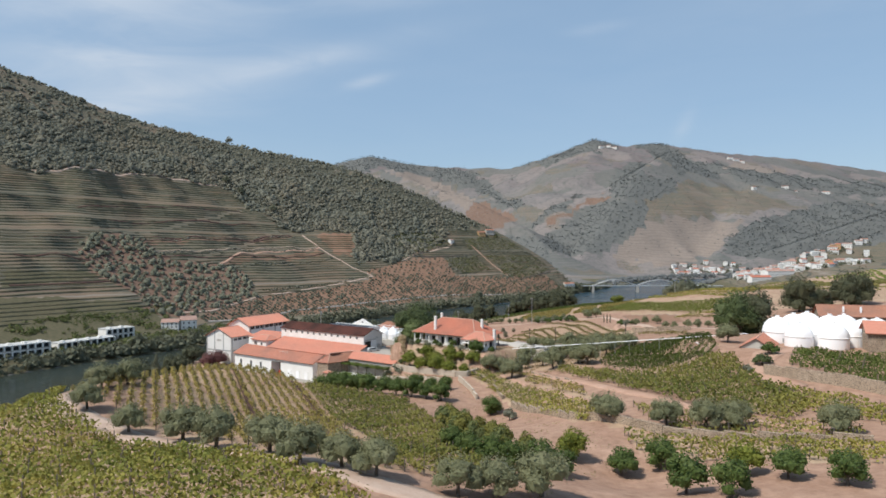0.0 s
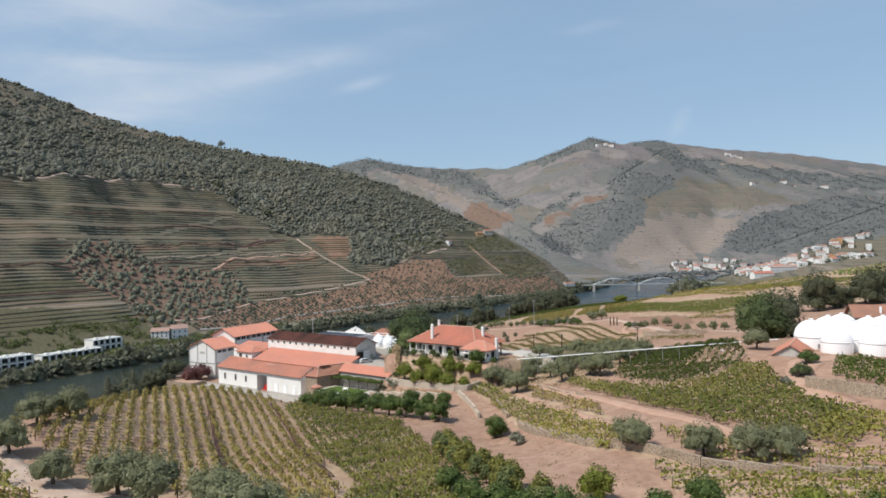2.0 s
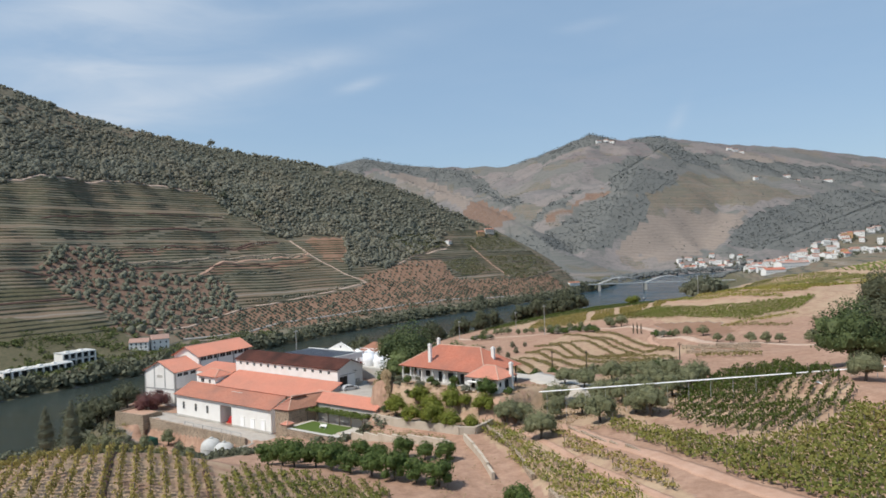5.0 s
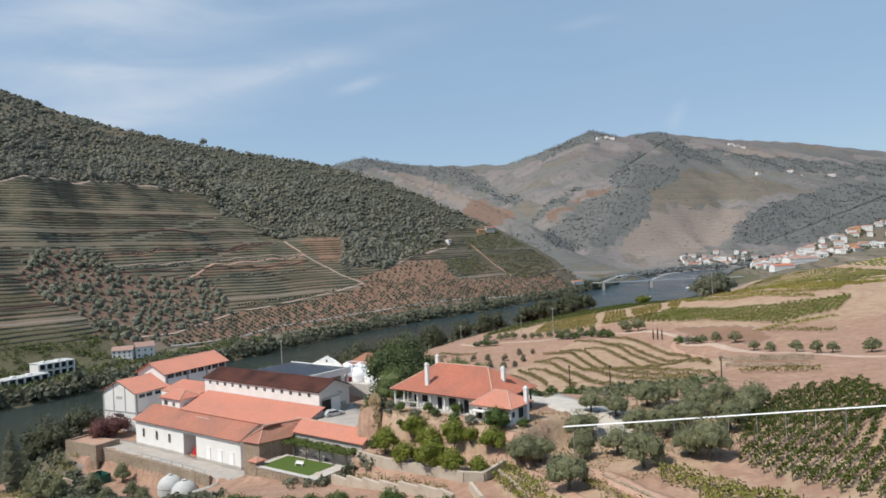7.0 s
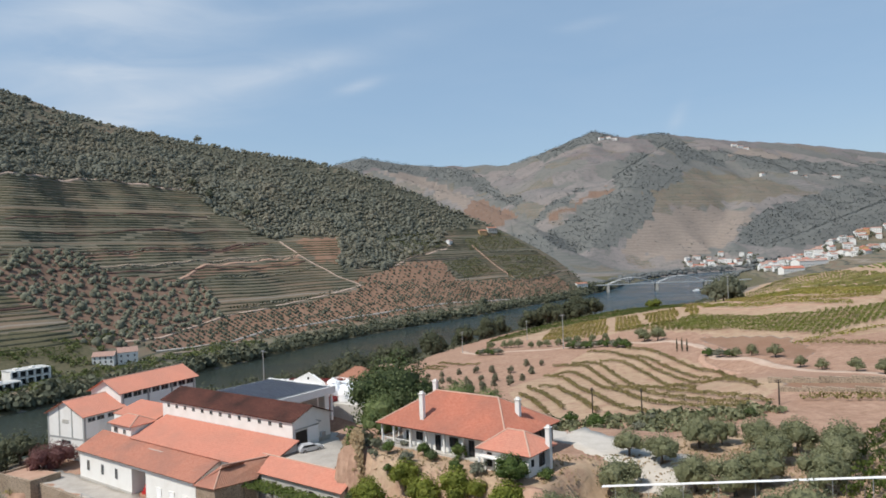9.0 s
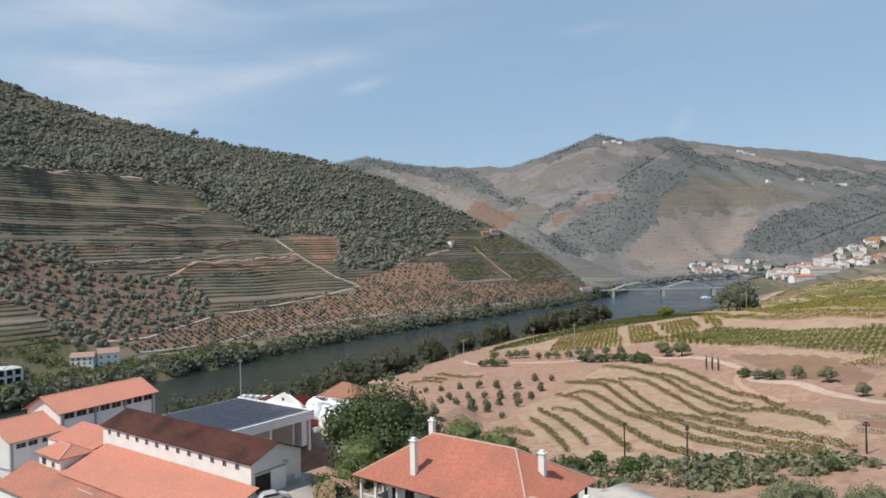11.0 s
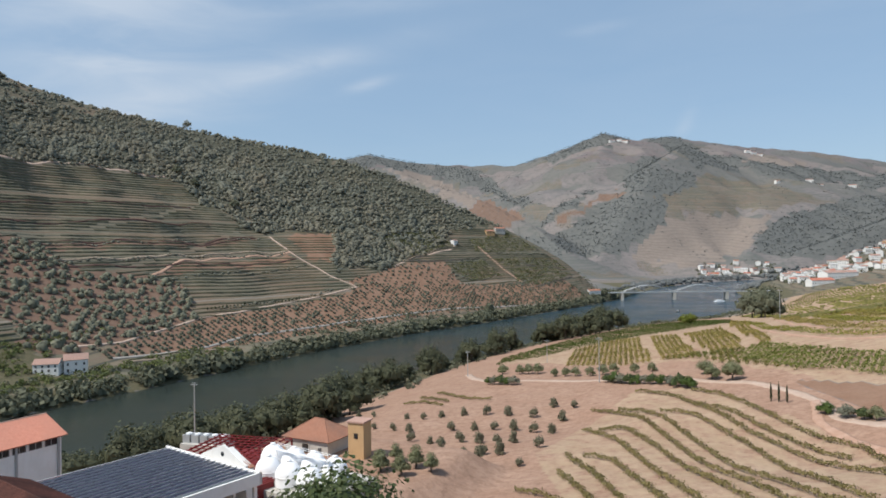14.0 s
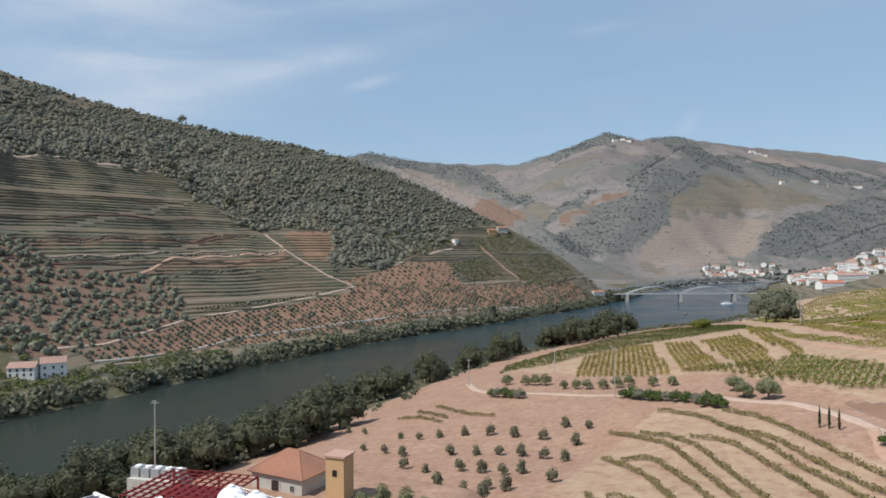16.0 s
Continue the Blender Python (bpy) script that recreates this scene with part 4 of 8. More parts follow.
def level_rows(name, x0, x1, y0, y1, cell, step, keep, width, height, material, wander=0.0, gaps=0.0):
    """Hedge-like vine rows that follow the levels of a slope."""
    xs, ys = np.arange(x0, x1, cell), np.arange(y0, y1, cell)
    X, Y = np.meshgrid(xs, ys)
    Z = land(X, Y)
    L = Z / step + wander * wave(X, Y, 140, 13)
    vs, hs = [], []
    tris = ((0, 1, 2), (0, 2, 3))
    for n in range(int(L.min()), int(L.max()) + 1):
        if gaps and (n * 0.618) % 1 < gaps:
            continue
        hit = (np.minimum.reduce([L[:-1, :-1], L[1:, :-1], L[:-1, 1:], L[1:, 1:]]) < n) & (np.maximum.reduce([L[:-1, :-1], L[1:, :-1], L[:-1, 1:], L[1:, 1:]]) >= n)
        for j, i in np.argwhere(hit):
            c = [(X[j, i], Y[j, i], L[j, i]), (X[j, i + 1], Y[j, i + 1], L[j, i + 1]), (X[j + 1, i + 1], Y[j + 1, i + 1], L[j + 1, i + 1]), (X[j + 1, i], Y[j + 1, i], L[j + 1, i])]
            for t in tris:
                q = []
                for a, b in ((t[0], t[1]), (t[1], t[2]), (t[2], t[0])):
                    la, lb = c[a][2], c[b][2]
                    if (la < n) != (lb < n):
                        k = (n - la) / (lb - la)
                        q.append((c[a][0] + k * (c[b][0] - c[a][0]), c[a][1] + k * (c[b][1] - c[a][1])))
                if len(q) == 2:
                    vs.append(q)
                    hs.append(0.55 + 0.6 * ((n * 0.377) % 1))
    if not vs:
        return None
    q = np.array(vs)
    mid = q.mean(1)
    ok = keep(mid[:, 0], mid[:, 1], land(mid[:, 0], mid[:, 1]))
    q = q[ok]
    d = q[:, 1] - q[:, 0]
    ln = np.maximum(np.hypot(d[:, 0], d[:, 1]), 1e-6)
    o = np.stack([-d[:, 1], d[:, 0]], -1) / ln[:, None] * width / 2
    z0 = land(q[:, 0, 0], q[:, 0, 1])
    z1 = land(q[:, 1, 0], q[:, 1, 1])
    h = height * np.array(hs)[ok] * (1 + 0.3 * wave(q[:, 0, 0], q[:, 0, 1], 34, 33))

    def vert(p, z):
        return np.concatenate([p, z[:, None]], -1)

    V = np.stack([vert(q[:, 0] - o, z0 - 0.4), vert(q[:, 0] - o * 0.7, z0 + h), vert(q[:, 0] + o * 0.7, z0 + h), vert(q[:, 0] + o, z0 - 0.4),
                  vert(q[:, 1] - o, z1 - 0.4), vert(q[:, 1] - o * 0.7, z1 + h), vert(q[:, 1] + o * 0.7, z1 + h), vert(q[:, 1] + o, z1 - 0.4)], 1)
    base = (np.arange(len(q)) * 8)[:, None]
    F = np.concatenate([base + np.array([f]) for f in ((0, 1, 5, 4), (1, 2, 6, 5), (2, 3, 7, 6))])
    ob = new(name, mesh_from(name, V.reshape(-1, 3), F))
    ob.data.materials.append(material)
    return ob


FOOTWAYS = (((-183, 890), (-157, 868), (-128, 862), (-112, 854), (-87.4, 853.8)), ((-236, 725), (-231.6, 752), (-223, 774.4), (-200, 820), (-157, 868)), ((-430, 712), (-412, 733), (-387, 807), (-372, 848), (-336, 885), (-301, 911)),
            ((-348, 640), (-322, 700), (-286, 790), (-262, 880)), ((-262, 690), (-236, 780), (-214, 872)))


def in_terraces(x, y, z):
    clear = np.minimum.reduce([along(np.array(w, float), x, y)[0] for w in FOOTWAYS]) > 2.2
    dc, sc, _ = along(LEFT_CREST, x, y)
    return (left_s(x, y) > np.where(y < 590, 84, 50)) & ~inside(x, y, *GROVE_EDGE) & ~inside(x, y, *STRIP_EDGE) & ~inside(x, y, *OCHRE_EDGE) & ~inside(x, y, *WOOD_EDGE) & (sc < 0) & clear & ~np.logical_or.reduce([inside(x, y, *plot) for plot in PLOTS])


tagged(level_rows("terrace_vines", -560, 240, 430, 1130, 5.0, 2.7, in_terraces, 1.5, 1.05, TERRACE, 0.30, 0.12), "level rows of vines on narrow hillside terraces", "vineyard", kind="stuff")


def on_shoulder(x, y, z):
    s = near_s(x, y)
    return (s > 60) & inside(x, y, (206, 520), (226, 448), (236, 385), (300, 380), (420, 700), (520, 1000), (330, 1000), (262, 760), (222, 610)) & (np.abs(wave(x, y, 55, 18)) > 0.10)


tagged(level_rows("shoulder_vines", 100, 520, 330, 1000, 4.0, 0.5, on_shoulder, 1.3, 1.15, SHOULDER, 0.0), "level bands of green and yellow vines on a hill shoulder", "vineyard", kind="stuff")


def on_upland(x, y, z):
    return (near_s(x, y) > 60) & inside(x, y, (262, 330), (420, 330), (900, 1000), (540, 1000), (430, 690), (310, 384)) & (np.abs(wave(x, y, 80, 18)) > 0.06)


tagged(level_rows("upland_vines", 250, 900, 330, 1000, 7.0, 1.0, on_upland, 2.0, 1.3, VINE_LIME, 0.0), "level bands of bright green vines above the village", "vineyard", kind="stuff")


# ---- builders ----
def thing(name, label, category, m, group=""):
    ob = new(name)
    ob.matrix_world = m
    return tagged(ob, label, category, group)


def part(name, bm, material, parent, label=""):
    me = bpy.data.meshes.new(name)
    if isinstance(bm, bpy.types.Mesh):
        me = bm
    else:
        bmesh.ops.recalc_face_normals(bm, faces=bm.faces)
        bm.to_mesh(me)
        bm.free()
    if not me.materials:
        me.materials.append(material)
    ob = new(name, me)
    ob.parent = parent
    return tagged(ob, label)


def bx(bm, x0, x1, y0, y1, z0, z1):
    v = [bm.verts.new(p) for p in ((x0, y0, z0), (x1, y0, z0), (x1, y1, z0), (x0, y1, z0), (x0, y0, z1), (x1, y0, z1), (x1, y1, z1), (x0, y1, z1))]
    for f in ((0, 3, 2, 1), (4, 5, 6, 7), (0, 1, 5, 4), (1, 2, 6, 5), (2, 3, 7, 6), (3, 0, 4, 7)):
        bm.faces.new([v[i] for i in f])
    return bm


def boxes(*rows):
    bm = bmesh.new()
    for r in rows:
        bx(bm, *r)
    return bm


def extrude_poly(pts, way):
    """A prism from a flat outline, drawn out along a vector."""
    bm = bmesh.new()
    a = [bm.verts.new(p) for p in pts]
    b = [bm.verts.new(Vector(p) + Vector(way)) for p in pts]
    n = len(pts)
    bm.faces.new(a)
    bm.faces.new(b[::-1])
    for i in range(n):
        bm.faces.new((a[i], a[(i + 1) % n], b[(i + 1) % n], b[i]))
    return bm


def house_body(x0, x1, y0, y1, z0, ze, zr=None, axis="x"):
    """Walls as one solid, with gables where a ridge height is given."""
    if zr is None:
        return boxes((x0, x1, y0, y1, z0, ze))
    if axis == "x":
        ym = (y0 + y1) / 2
        return extrude_poly([(x0, y0, z0), (x0, y1, z0), (x0, y1, ze), (x0, ym, zr), (x0, y0, ze)], (x1 - x0, 0, 0))
    xm = (x0 + x1) / 2
    return extrude_poly([(x0, y0, z0), (x1, y0, z0), (x1, y0, ze), (xm, y0, zr), (x0, y0, ze)], (0, y1 - y0, 0))


def slope(bm, a, b, ra, rb, pitch=0.34, amp=0.045, thick=0.14):
    """A tiled roof slope with ribs that run up from the eave a-b to the ridge ra-rb."""
    a, b, ra, rb = map(Vector, (a, b, ra, rb))
    e = (b - a).normalized()
    run = (b - a).length
    up = (ra - a) - e * (ra - a).dot(e)
    rise = up.length
    up.normalize()
    n = e.cross(up)
    if n.z < 0:
        n = -n
    ua, ub = (ra - a).dot(e), (rb - a).dot(e)
    count = max(2, int(run / pitch * 2))
    lo, hi = [], []
    for i in range(count + 1):
        u = run * i / count
        top = rise * min(1, u / ua if ua > 1e-3 else 1, (run - u) / (run - ub) if run - ub > 1e-3 else 1)
        top = max(top, 0.02)
        lift = n * (amp if i % 2 else -amp)
        lo.append(bm.verts.new(a + e * u + lift))
        hi.append(bm.verts.new(a + e * u + up * top + lift))
    for i in range(count):
        bm.faces.new((lo[i], lo[i + 1], hi[i + 1], hi[i]))
    under = [bm.verts.new(p - n * thick) for p in ((a, b, rb, ra) if (rb - ra).length > 1e-3 else (a, b, rb))]
    bm.faces.new(under)
    bm.faces.new((bm.verts.new(a - n * thick), bm.verts.new(b - n * thick), bm.verts.new(b + n * amp), bm.verts.new(a + n * amp)))


def ridge_bar(bm, a, b, r=0.13):
    a, b = Vector(a), Vector(b)
    e = (b - a).normalized()
    s = e.cross(Vector((0, 0, 1))).normalized() * r
    t = Vector((0, 0, r))
    v = [bm.verts.new(p) for q in (a, b) for p in (q - s - t * 0.4, q - s * 0.6 + t * 0.7, q + s * 0.6 + t * 0.7, q + s - t * 0.4)]
    for i in range(3):
        bm.faces.new((v[i], v[i + 1], v[i + 5], v[i + 4]))
    bm.faces.new(v[:4])
    bm.faces.new(v[4:])


def gable_roof(parent, x0, x1, y0, y1, ze, zr, material, axis="x", over=0.5, name="roof"):
    k = (zr - ze) / ((y1 - y0) / 2 if axis == "x" else (x1 - x0) / 2)
    drop = over * k
    lift = 0.17
    for side in (0, 1):
        bm = bmesh.new()
        if axis == "x":
            ym = (y0 + y1) / 2
            ys = y0 - over if side == 0 else y1 + over
            slope(bm, (x0 - over, ys, ze - drop + lift), (x1 + over, ys, ze - drop + lift), (x0 - over, ym, zr + lift), (x1 + over, ym, zr + lift))
        else:
            xm = (x0 + x1) / 2
            xs = x0 - over if side == 0 else x1 + over
            slope(bm, (xs, y0 - over, ze - drop + lift), (xs, y1 + over, ze - drop + lift), (xm, y0 - over, zr + lift), (xm, y1 + over, zr + lift))
        r = part(name, bm, material, parent)
    bm = bmesh.new()
    if axis == "x":
        ridge_bar(bm, (x0 - over, ym, zr + lift), (x1 + over, ym, zr + lift))
    else:
        ridge_bar(bm, (xm, y0 - over, zr + lift), (xm, y1 + over, zr + lift))
    part("ridge_cap", bm, TILE_RIDGE if material in (TILE_HOUSE, TILE, TILE_WORN) else material, parent)
    return r


def hip_roof(parent, x0, x1, y0, y1, ze, zr, rx0, rx1, ry, material, name="roof"):
    """Four slopes from the eaves up to a ridge from rx0 to rx1 at ry."""
    c = [(x0, y0, ze), (x1, y0, ze), (x1, y1, ze), (x0, y1, ze)]
    r0, r1 = (rx0, ry, zr), (rx1, ry, zr)
    for a, b, ra, rb in ((c[0], c[1], r0, r1), (c[1], c[2], r1, r1), (c[3], c[2], r0, r1), (c[0], c[3], r0, r0)):
        bm = bmesh.new()
        slope(bm, a, b, ra, rb)
        part(name, bm, material, parent)
    bm = bmesh.new()
    if rx1 - rx0 > 0.1:
        ridge_bar(bm, r0, r1)
    for p, q in ((c[0], r0), (c[3], r0), (c[1], r1), (c[2], r1)):
        ridge_bar(bm, p, q)
    part("ridge_cap", bm, TILE_RIDGE if material in (TILE_HOUSE, TILE, TILE_WORN) else material, parent)


def window(parent, x, y, z, w, h, face="-y", frame_mat=None, depth=0.08, name="window"):
    """A window on a wall: frame bars proud of the wall and a dark pane set between them. x, y, z: middle of its sill."""
    sx = {"-y": (1, 0, 0, -1), "+y": (1, 0, 0, 1), "-x": (0, 1, -1, 0), "+x": (0, 1, 1, 0)}[face]
    f = 0.09

    def bar(u0, u1, z0, z1, d0, d1):
        xs = sorted((x + sx[0] * u0 + sx[2] * d0, x + sx[0] * u1 + sx[2] * d1))
        ys = sorted((y + sx[1] * u0 + sx[3] * d0, y + sx[1] * u1 + sx[3] * d1))
        return (xs[0], xs[1], ys[0], ys[1], z + z0, z + z1)

    d = depth
    fr = part(name, boxes(bar(-w / 2, -w / 2 + f, 0, h, -0.1, d), bar(w / 2 - f, w / 2, 0, h, -0.1, d), bar(-w / 2 + f, w / 2 - f, h - f, h, -0.1, d),
                          bar(-w / 2 + f, w / 2 - f, 0, f, -0.1, d), bar(-f / 2, f / 2, f, h - f, -0.1, d * 0.8)), frame_mat or WHITE, parent)
    part("pane", boxes(bar(-w / 2 + f, -f / 2, f, h - f, -0.1, 0.02), bar(f / 2, w / 2 - f, f, h - f, -0.1, 0.02)), GLASS, fr)
    return fr


def cyl(bm, x, y, z0, z1, r0, r1=None, seg=12):
    r1 = r0 if r1 is None else r1
    lo = [bm.verts.new((x + r0 * math.cos(6.2832 * i / seg), y + r0 * math.sin(6.2832 * i / seg), z0)) for i in range(seg)]
    hi = [bm.verts.new((x + r1 * math.cos(6.2832 * i / seg), y + r1 * math.sin(6.2832 * i / seg), z1)) for i in range(seg)]
    for i in range(seg):
        bm.faces.new((lo[i], lo[(i + 1) % seg], hi[(i + 1) % seg], hi[i]))
    bm.faces.new(lo[::-1])
    bm.faces.new(hi)
    return bm


def rod(bm, a, b, r0, r1=None, seg=8):
    a, b = Vector(a), Vector(b)
    r1 = r0 if r1 is None else r1
    q = (b - a).to_track_quat("Z", "Y")
    lo, hi = [], []
    for i in range(seg):
        c = Vector((math.cos(6.2832 * i / seg), math.sin(6.2832 * i / seg), 0))
        lo.append(bm.verts.new(a + q @ (c * r0)))
        hi.append(bm.verts.new(b + q @ (c * r1)))
    for i in range(seg):
        bm.faces.new((lo[i], lo[(i + 1) % seg], hi[(i + 1) % seg], hi[i]))
    bm.faces.new(lo[::-1])
    bm.faces.new(hi)
    return bm


def lathe(rows, seg=20, x=0, y=0):
    """A turned body from rows of (radius, height)."""
    bm = bmesh.new()
    rings = [[bm.verts.new((x + r * math.cos(6.2832 * i / seg), y + r * math.sin(6.2832 * i / seg), z)) for i in range(seg)] for r, z in rows]
    for a, b in zip(rings[:-1], rings[1:]):
        for i in range(seg):
            bm.faces.new((a[i], a[(i + 1) % seg], b[(i + 1) % seg], b[i]))
    bm.faces.new(rings[0][::-1])
    bm.faces.new(rings[-1])
    for f in bm.faces:
        f.smooth = len(f.verts) == 4
    return bm


# ---- the winery ----
W = pose(-76.9, 252.7, 0, 0, 0, -36.5)

# front wing with the long plaster wall to the yard
wing = thing("winery_wing", "long white winery wing with an orange tiled roof", "winery", W)
bm = extrude_poly([(0, 0, 27.4), (0, 5.2, 27.4), (0, 5.2, 36.5), (0, 0, 34.2)], (20.5, 0, 0))
part("wall", bm, WHITE, wing)
bm = extrude_poly([(25.5, 0, 27.4), (25.5, 5.2, 27.4), (25.5, 5.2, 36.5), (25.5, 0, 34.2)], (16.1, 0, 0))
part("wall", bm, WHITE, wing)
part("back_wall", boxes((20.5, 25.5, 3.6, 5.2, 27.4, 36.2)), GREYWALL, wing, "shaded back wall of the open bay")
part("lintel", boxes((20.5, 25.5, 0, 0.35, 33.2, 34.25)), WHITE, wing)
bm = bmesh.new()
slope(bm, (-0.6, -0.7, 34.15), (42.2, -0.7, 34.15), (-0.6, 5.4, 36.95), (42.2, 5.4, 36.95))
part("roof", bm, TILE_WORN, wing)
part("base_course", boxes((-0.06, 20.5, -0.06, 0.0, 27.4, 28.5), (25.5, 41.6, -0.06, 0.0, 27.4, 28.5)), GREYWALL, wing)
for x in (3.6, 9.4, 14.8):
    window(wing, x, -0.002, 30.2, 1.0, 2.1, "-y", TRIM)
for x in (30.0, 34.2, 38.4):
    part("door", boxes((x - 0.75, x + 0.75, -0.10, 0.03, 28.5, 31.0)), TANK_WHITE, wing, "closed white wooden door")
    part("door_frame", boxes((x - 0.9, x - 0.75, -0.13, 0.03, 28.45, 31.15), (x + 0.75, x + 0.9, -0.13, 0.03, 28.45, 31.15), (x - 0.75, x + 0.75, -0.13, 0.03, 31.0, 31.15)), WHITE, wing)
crates = thing("harvest_crates", "stacked red plastic harvest crates in the open bay", "crates", W @ pose(23.2, 1.6, 27.9))
for i, (cx, cy, cz) in enumerate(((-0.9, 0, 0), (0.2, 0.1, 0), (1.2, -0.1, 0), (-0.5, 0.1, 0.75), (0.6, 0, 0.75), (0.2, 0.05, 1.5))):
    part("crate", boxes((cx - 0.5, cx + 0.5, cy - 0.4, cy + 0.4, cz, cz + 0.06), (cx - 0.5, cx - 0.45, cy - 0.4, cy + 0.4, cz + 0.06, cz + 0.7), (cx + 0.45, cx + 0.5, cy - 0.4, cy + 0.4, cz + 0.06, cz + 0.7),
                        (cx - 0.45, cx + 0.45, cy - 0.4, cy - 0.35, cz + 0.06, cz + 0.7), (cx - 0.45, cx + 0.45, cy + 0.35, cy + 0.4, cz + 0.06, cz + 0.7)), RED_PLASTIC, crates)

# cellar hall under the wide lower roof
hall = thing("cellar_hall", "wide orange tiled cellar roof between the winery wings", "winery", W)
part("wall", extrude_poly([(11.5, 5.25, 28), (11.5, 13.2, 28), (11.5, 13.2, 39.4), (11.5, 5.25, 36.6)], (42.0, 0, 0)), WHITE, hall)
bm = bmesh.new()
slope(bm, (11.6, 4.6, 36.85), (54.4, 4.6, 36.85), (11.6, 13.1, 39.95), (54.4, 13.1, 39.95))
part("roof", bm, TILE, hall)
part("parapet", boxes((54.4, 54.8, 8.4, 13.2, 33.0, 37.9)), WHITE, hall)

# high dark-roofed hall
high = thing("vat_hall", "tall white vat hall with a blackened tile roof and small vents", "winery", W)
part("wall", house_body(10.3, 52.4, 13.2, 22.6, 30, 43.0, 44.9, "x"), WHITE, high)
gable_roof(high, 10.3, 52.4, 13.2, 22.6, 43.0, 44.9, TILE_DARK, "x", 0.45)
for i in range(13):
    window(high, 12.6 + i * 3.05, 13.2, 41.6, 0.95, 0.85, "-y", TRIM, 0.05, "vent")
# Wall is uncut here: a dark panel paints the doorway's inner shade.
part("door", boxes((52.3, 52.5, 13.9, 16.6, 37.6, 40.9)), WOOD_DARK, high, "dark panel painting the shade inside an open doorway")
part("sliding_door", boxes((52.42, 52.56, 16.7, 19.4, 37.65, 41.2)), TANK_WHITE, high, "white sliding door on a rail")
part("door_rail", boxes((52.42, 52.6, 13.7, 19.6, 41.25, 41.4)), STEEL, high)
part("wall_lamp", boxes((52.4, 53.3, 19.0, 19.2, 42.0, 42.12), (53.1, 53.5, 18.9, 19.3, 41.9, 42.05)), STEEL, high)
part("base_course", boxes((52.4, 52.46, 19.5, 22.6, 37.0, 38.6)), GREYWALL, high)
part("wall_box", boxes((52.4, 52.9, 19.8, 20.9, 38.7, 39.6)), STEEL, high, "grey metal service box")

# small stair tower and link roof
stair = thing("stair_house", "small white roof house with an orange tiled hip roof", "roof house", W)
part("wall", boxes((3.2, 11.2, 5.3, 10.6, 30, 38.9)), WHITE, stair)
hip_roof(stair, 2.6, 11.8, 4.7, 11.2, 39.0, 40.6, 5.6, 9.6, 7.9, TILE)
window(stair, 5.2, 5.3, 37.1, 1.5, 1.2, "-y", TRIM)
window(stair, 8.6, 5.3, 37.1, 1.0, 1.0, "-y", TRIM)
link = thing("link_roof", "low orange tiled link building between two winery halls", "winery", W)
part("wall", boxes((-6.0, 10.0, 10.8, 17.5, 30, 38.6)), WHITE, link)
bm = bmesh.new()
slope(bm, (-6.4, 10.7, 38.75), (10.2, 10.7, 38.75), (-6.4, 17.6, 40.6), (10.2, 17.6, 40.6))
part("roof", bm, TILE, link)

# corner pavilion and stone wing on the lawn terrace
PV_A, PV_B, PV_C, PV_D = (-41.0, 220.2, 36.1), (-36.7, 217.7, 36.1), (-31.0, 222.2, 36.1), (-35.0, 225.4, 36.1)
PV_R0, PV_R1 = (-36.7, 222.0, 38.7), (-29.6, 226.6, 38.7)
pav = thing("corner_pavilion", "stone corner wing with a weathered tiled hip roof", "pavilion", pose(0, 0, 0))
part("wall", extrude_poly([(-40.5, 220.3, 27.0), (-36.7, 218.2, 27.0), (-31.0, 222.6, 27.0), (-34.8, 225.2, 27.0)], (0, 0, 9.05)), STONE, pav)
bm = bmesh.new()
slope(bm, PV_B, PV_C, PV_R0, PV_R1)
slope(bm, PV_D, PV_A, PV_R1, PV_R0)
part("roof", bm, TILE_OLD, pav, "weathered brown tiles")
bm = bmesh.new()
slope(bm, PV_A, PV_B, PV_R0, PV_R0)
part("hip_end", bm, TILE_WORN, pav)
bm = bmesh.new()
ridge_bar(bm, PV_R0, PV_R1)
ridge_bar(bm, PV_B, PV_R0)
part("ridge", bm, TILE_RIDGE, pav)
SW = pose(-29.6, 226.6, 0, 0, 0, -37)
sw = thing("stone_wing", "low stone wing with an orange tiled roof above a lawn", "outbuilding", SW)
part("wall", house_body(-1.6, 20.2, -3.1, 3.1, 30.5, 36.9, 38.5, "x"), GREYWALL, sw)
gable_roof(sw, -1.6, 20.2, -3.1, 3.1, 36.9, 38.6, TILE, "x", 0.5)
for x in (4.5, 9.0, 13.5, 18.0):
    window(sw, x, -3.1, 34.4, 1.0, 1.4, "-y", WOOD_DARK)

# pergola over the terrace, with its vine
perg = thing("pergola", "vine-covered wooden pergola along the stone wing", "pergola", SW)
for i in range(6):
    x = 0.6 + i * 3.7
    part("post", boxes((x - 0.09, x + 0.09, -6.4, -6.22, 31.5, 35.2)), WOOD_GREY, perg)
    part("beam", boxes((x - 0.07, x + 0.07, -6.7, -3.2, 35.2, 35.36)), WOOD_GREY, perg)
for y in (-6.3, -5.1, -4.0):
    part("rail", boxes((0.3, 19.4, y - 0.05, y + 0.05, 35.37, 35.47)), WOOD_GREY, perg)

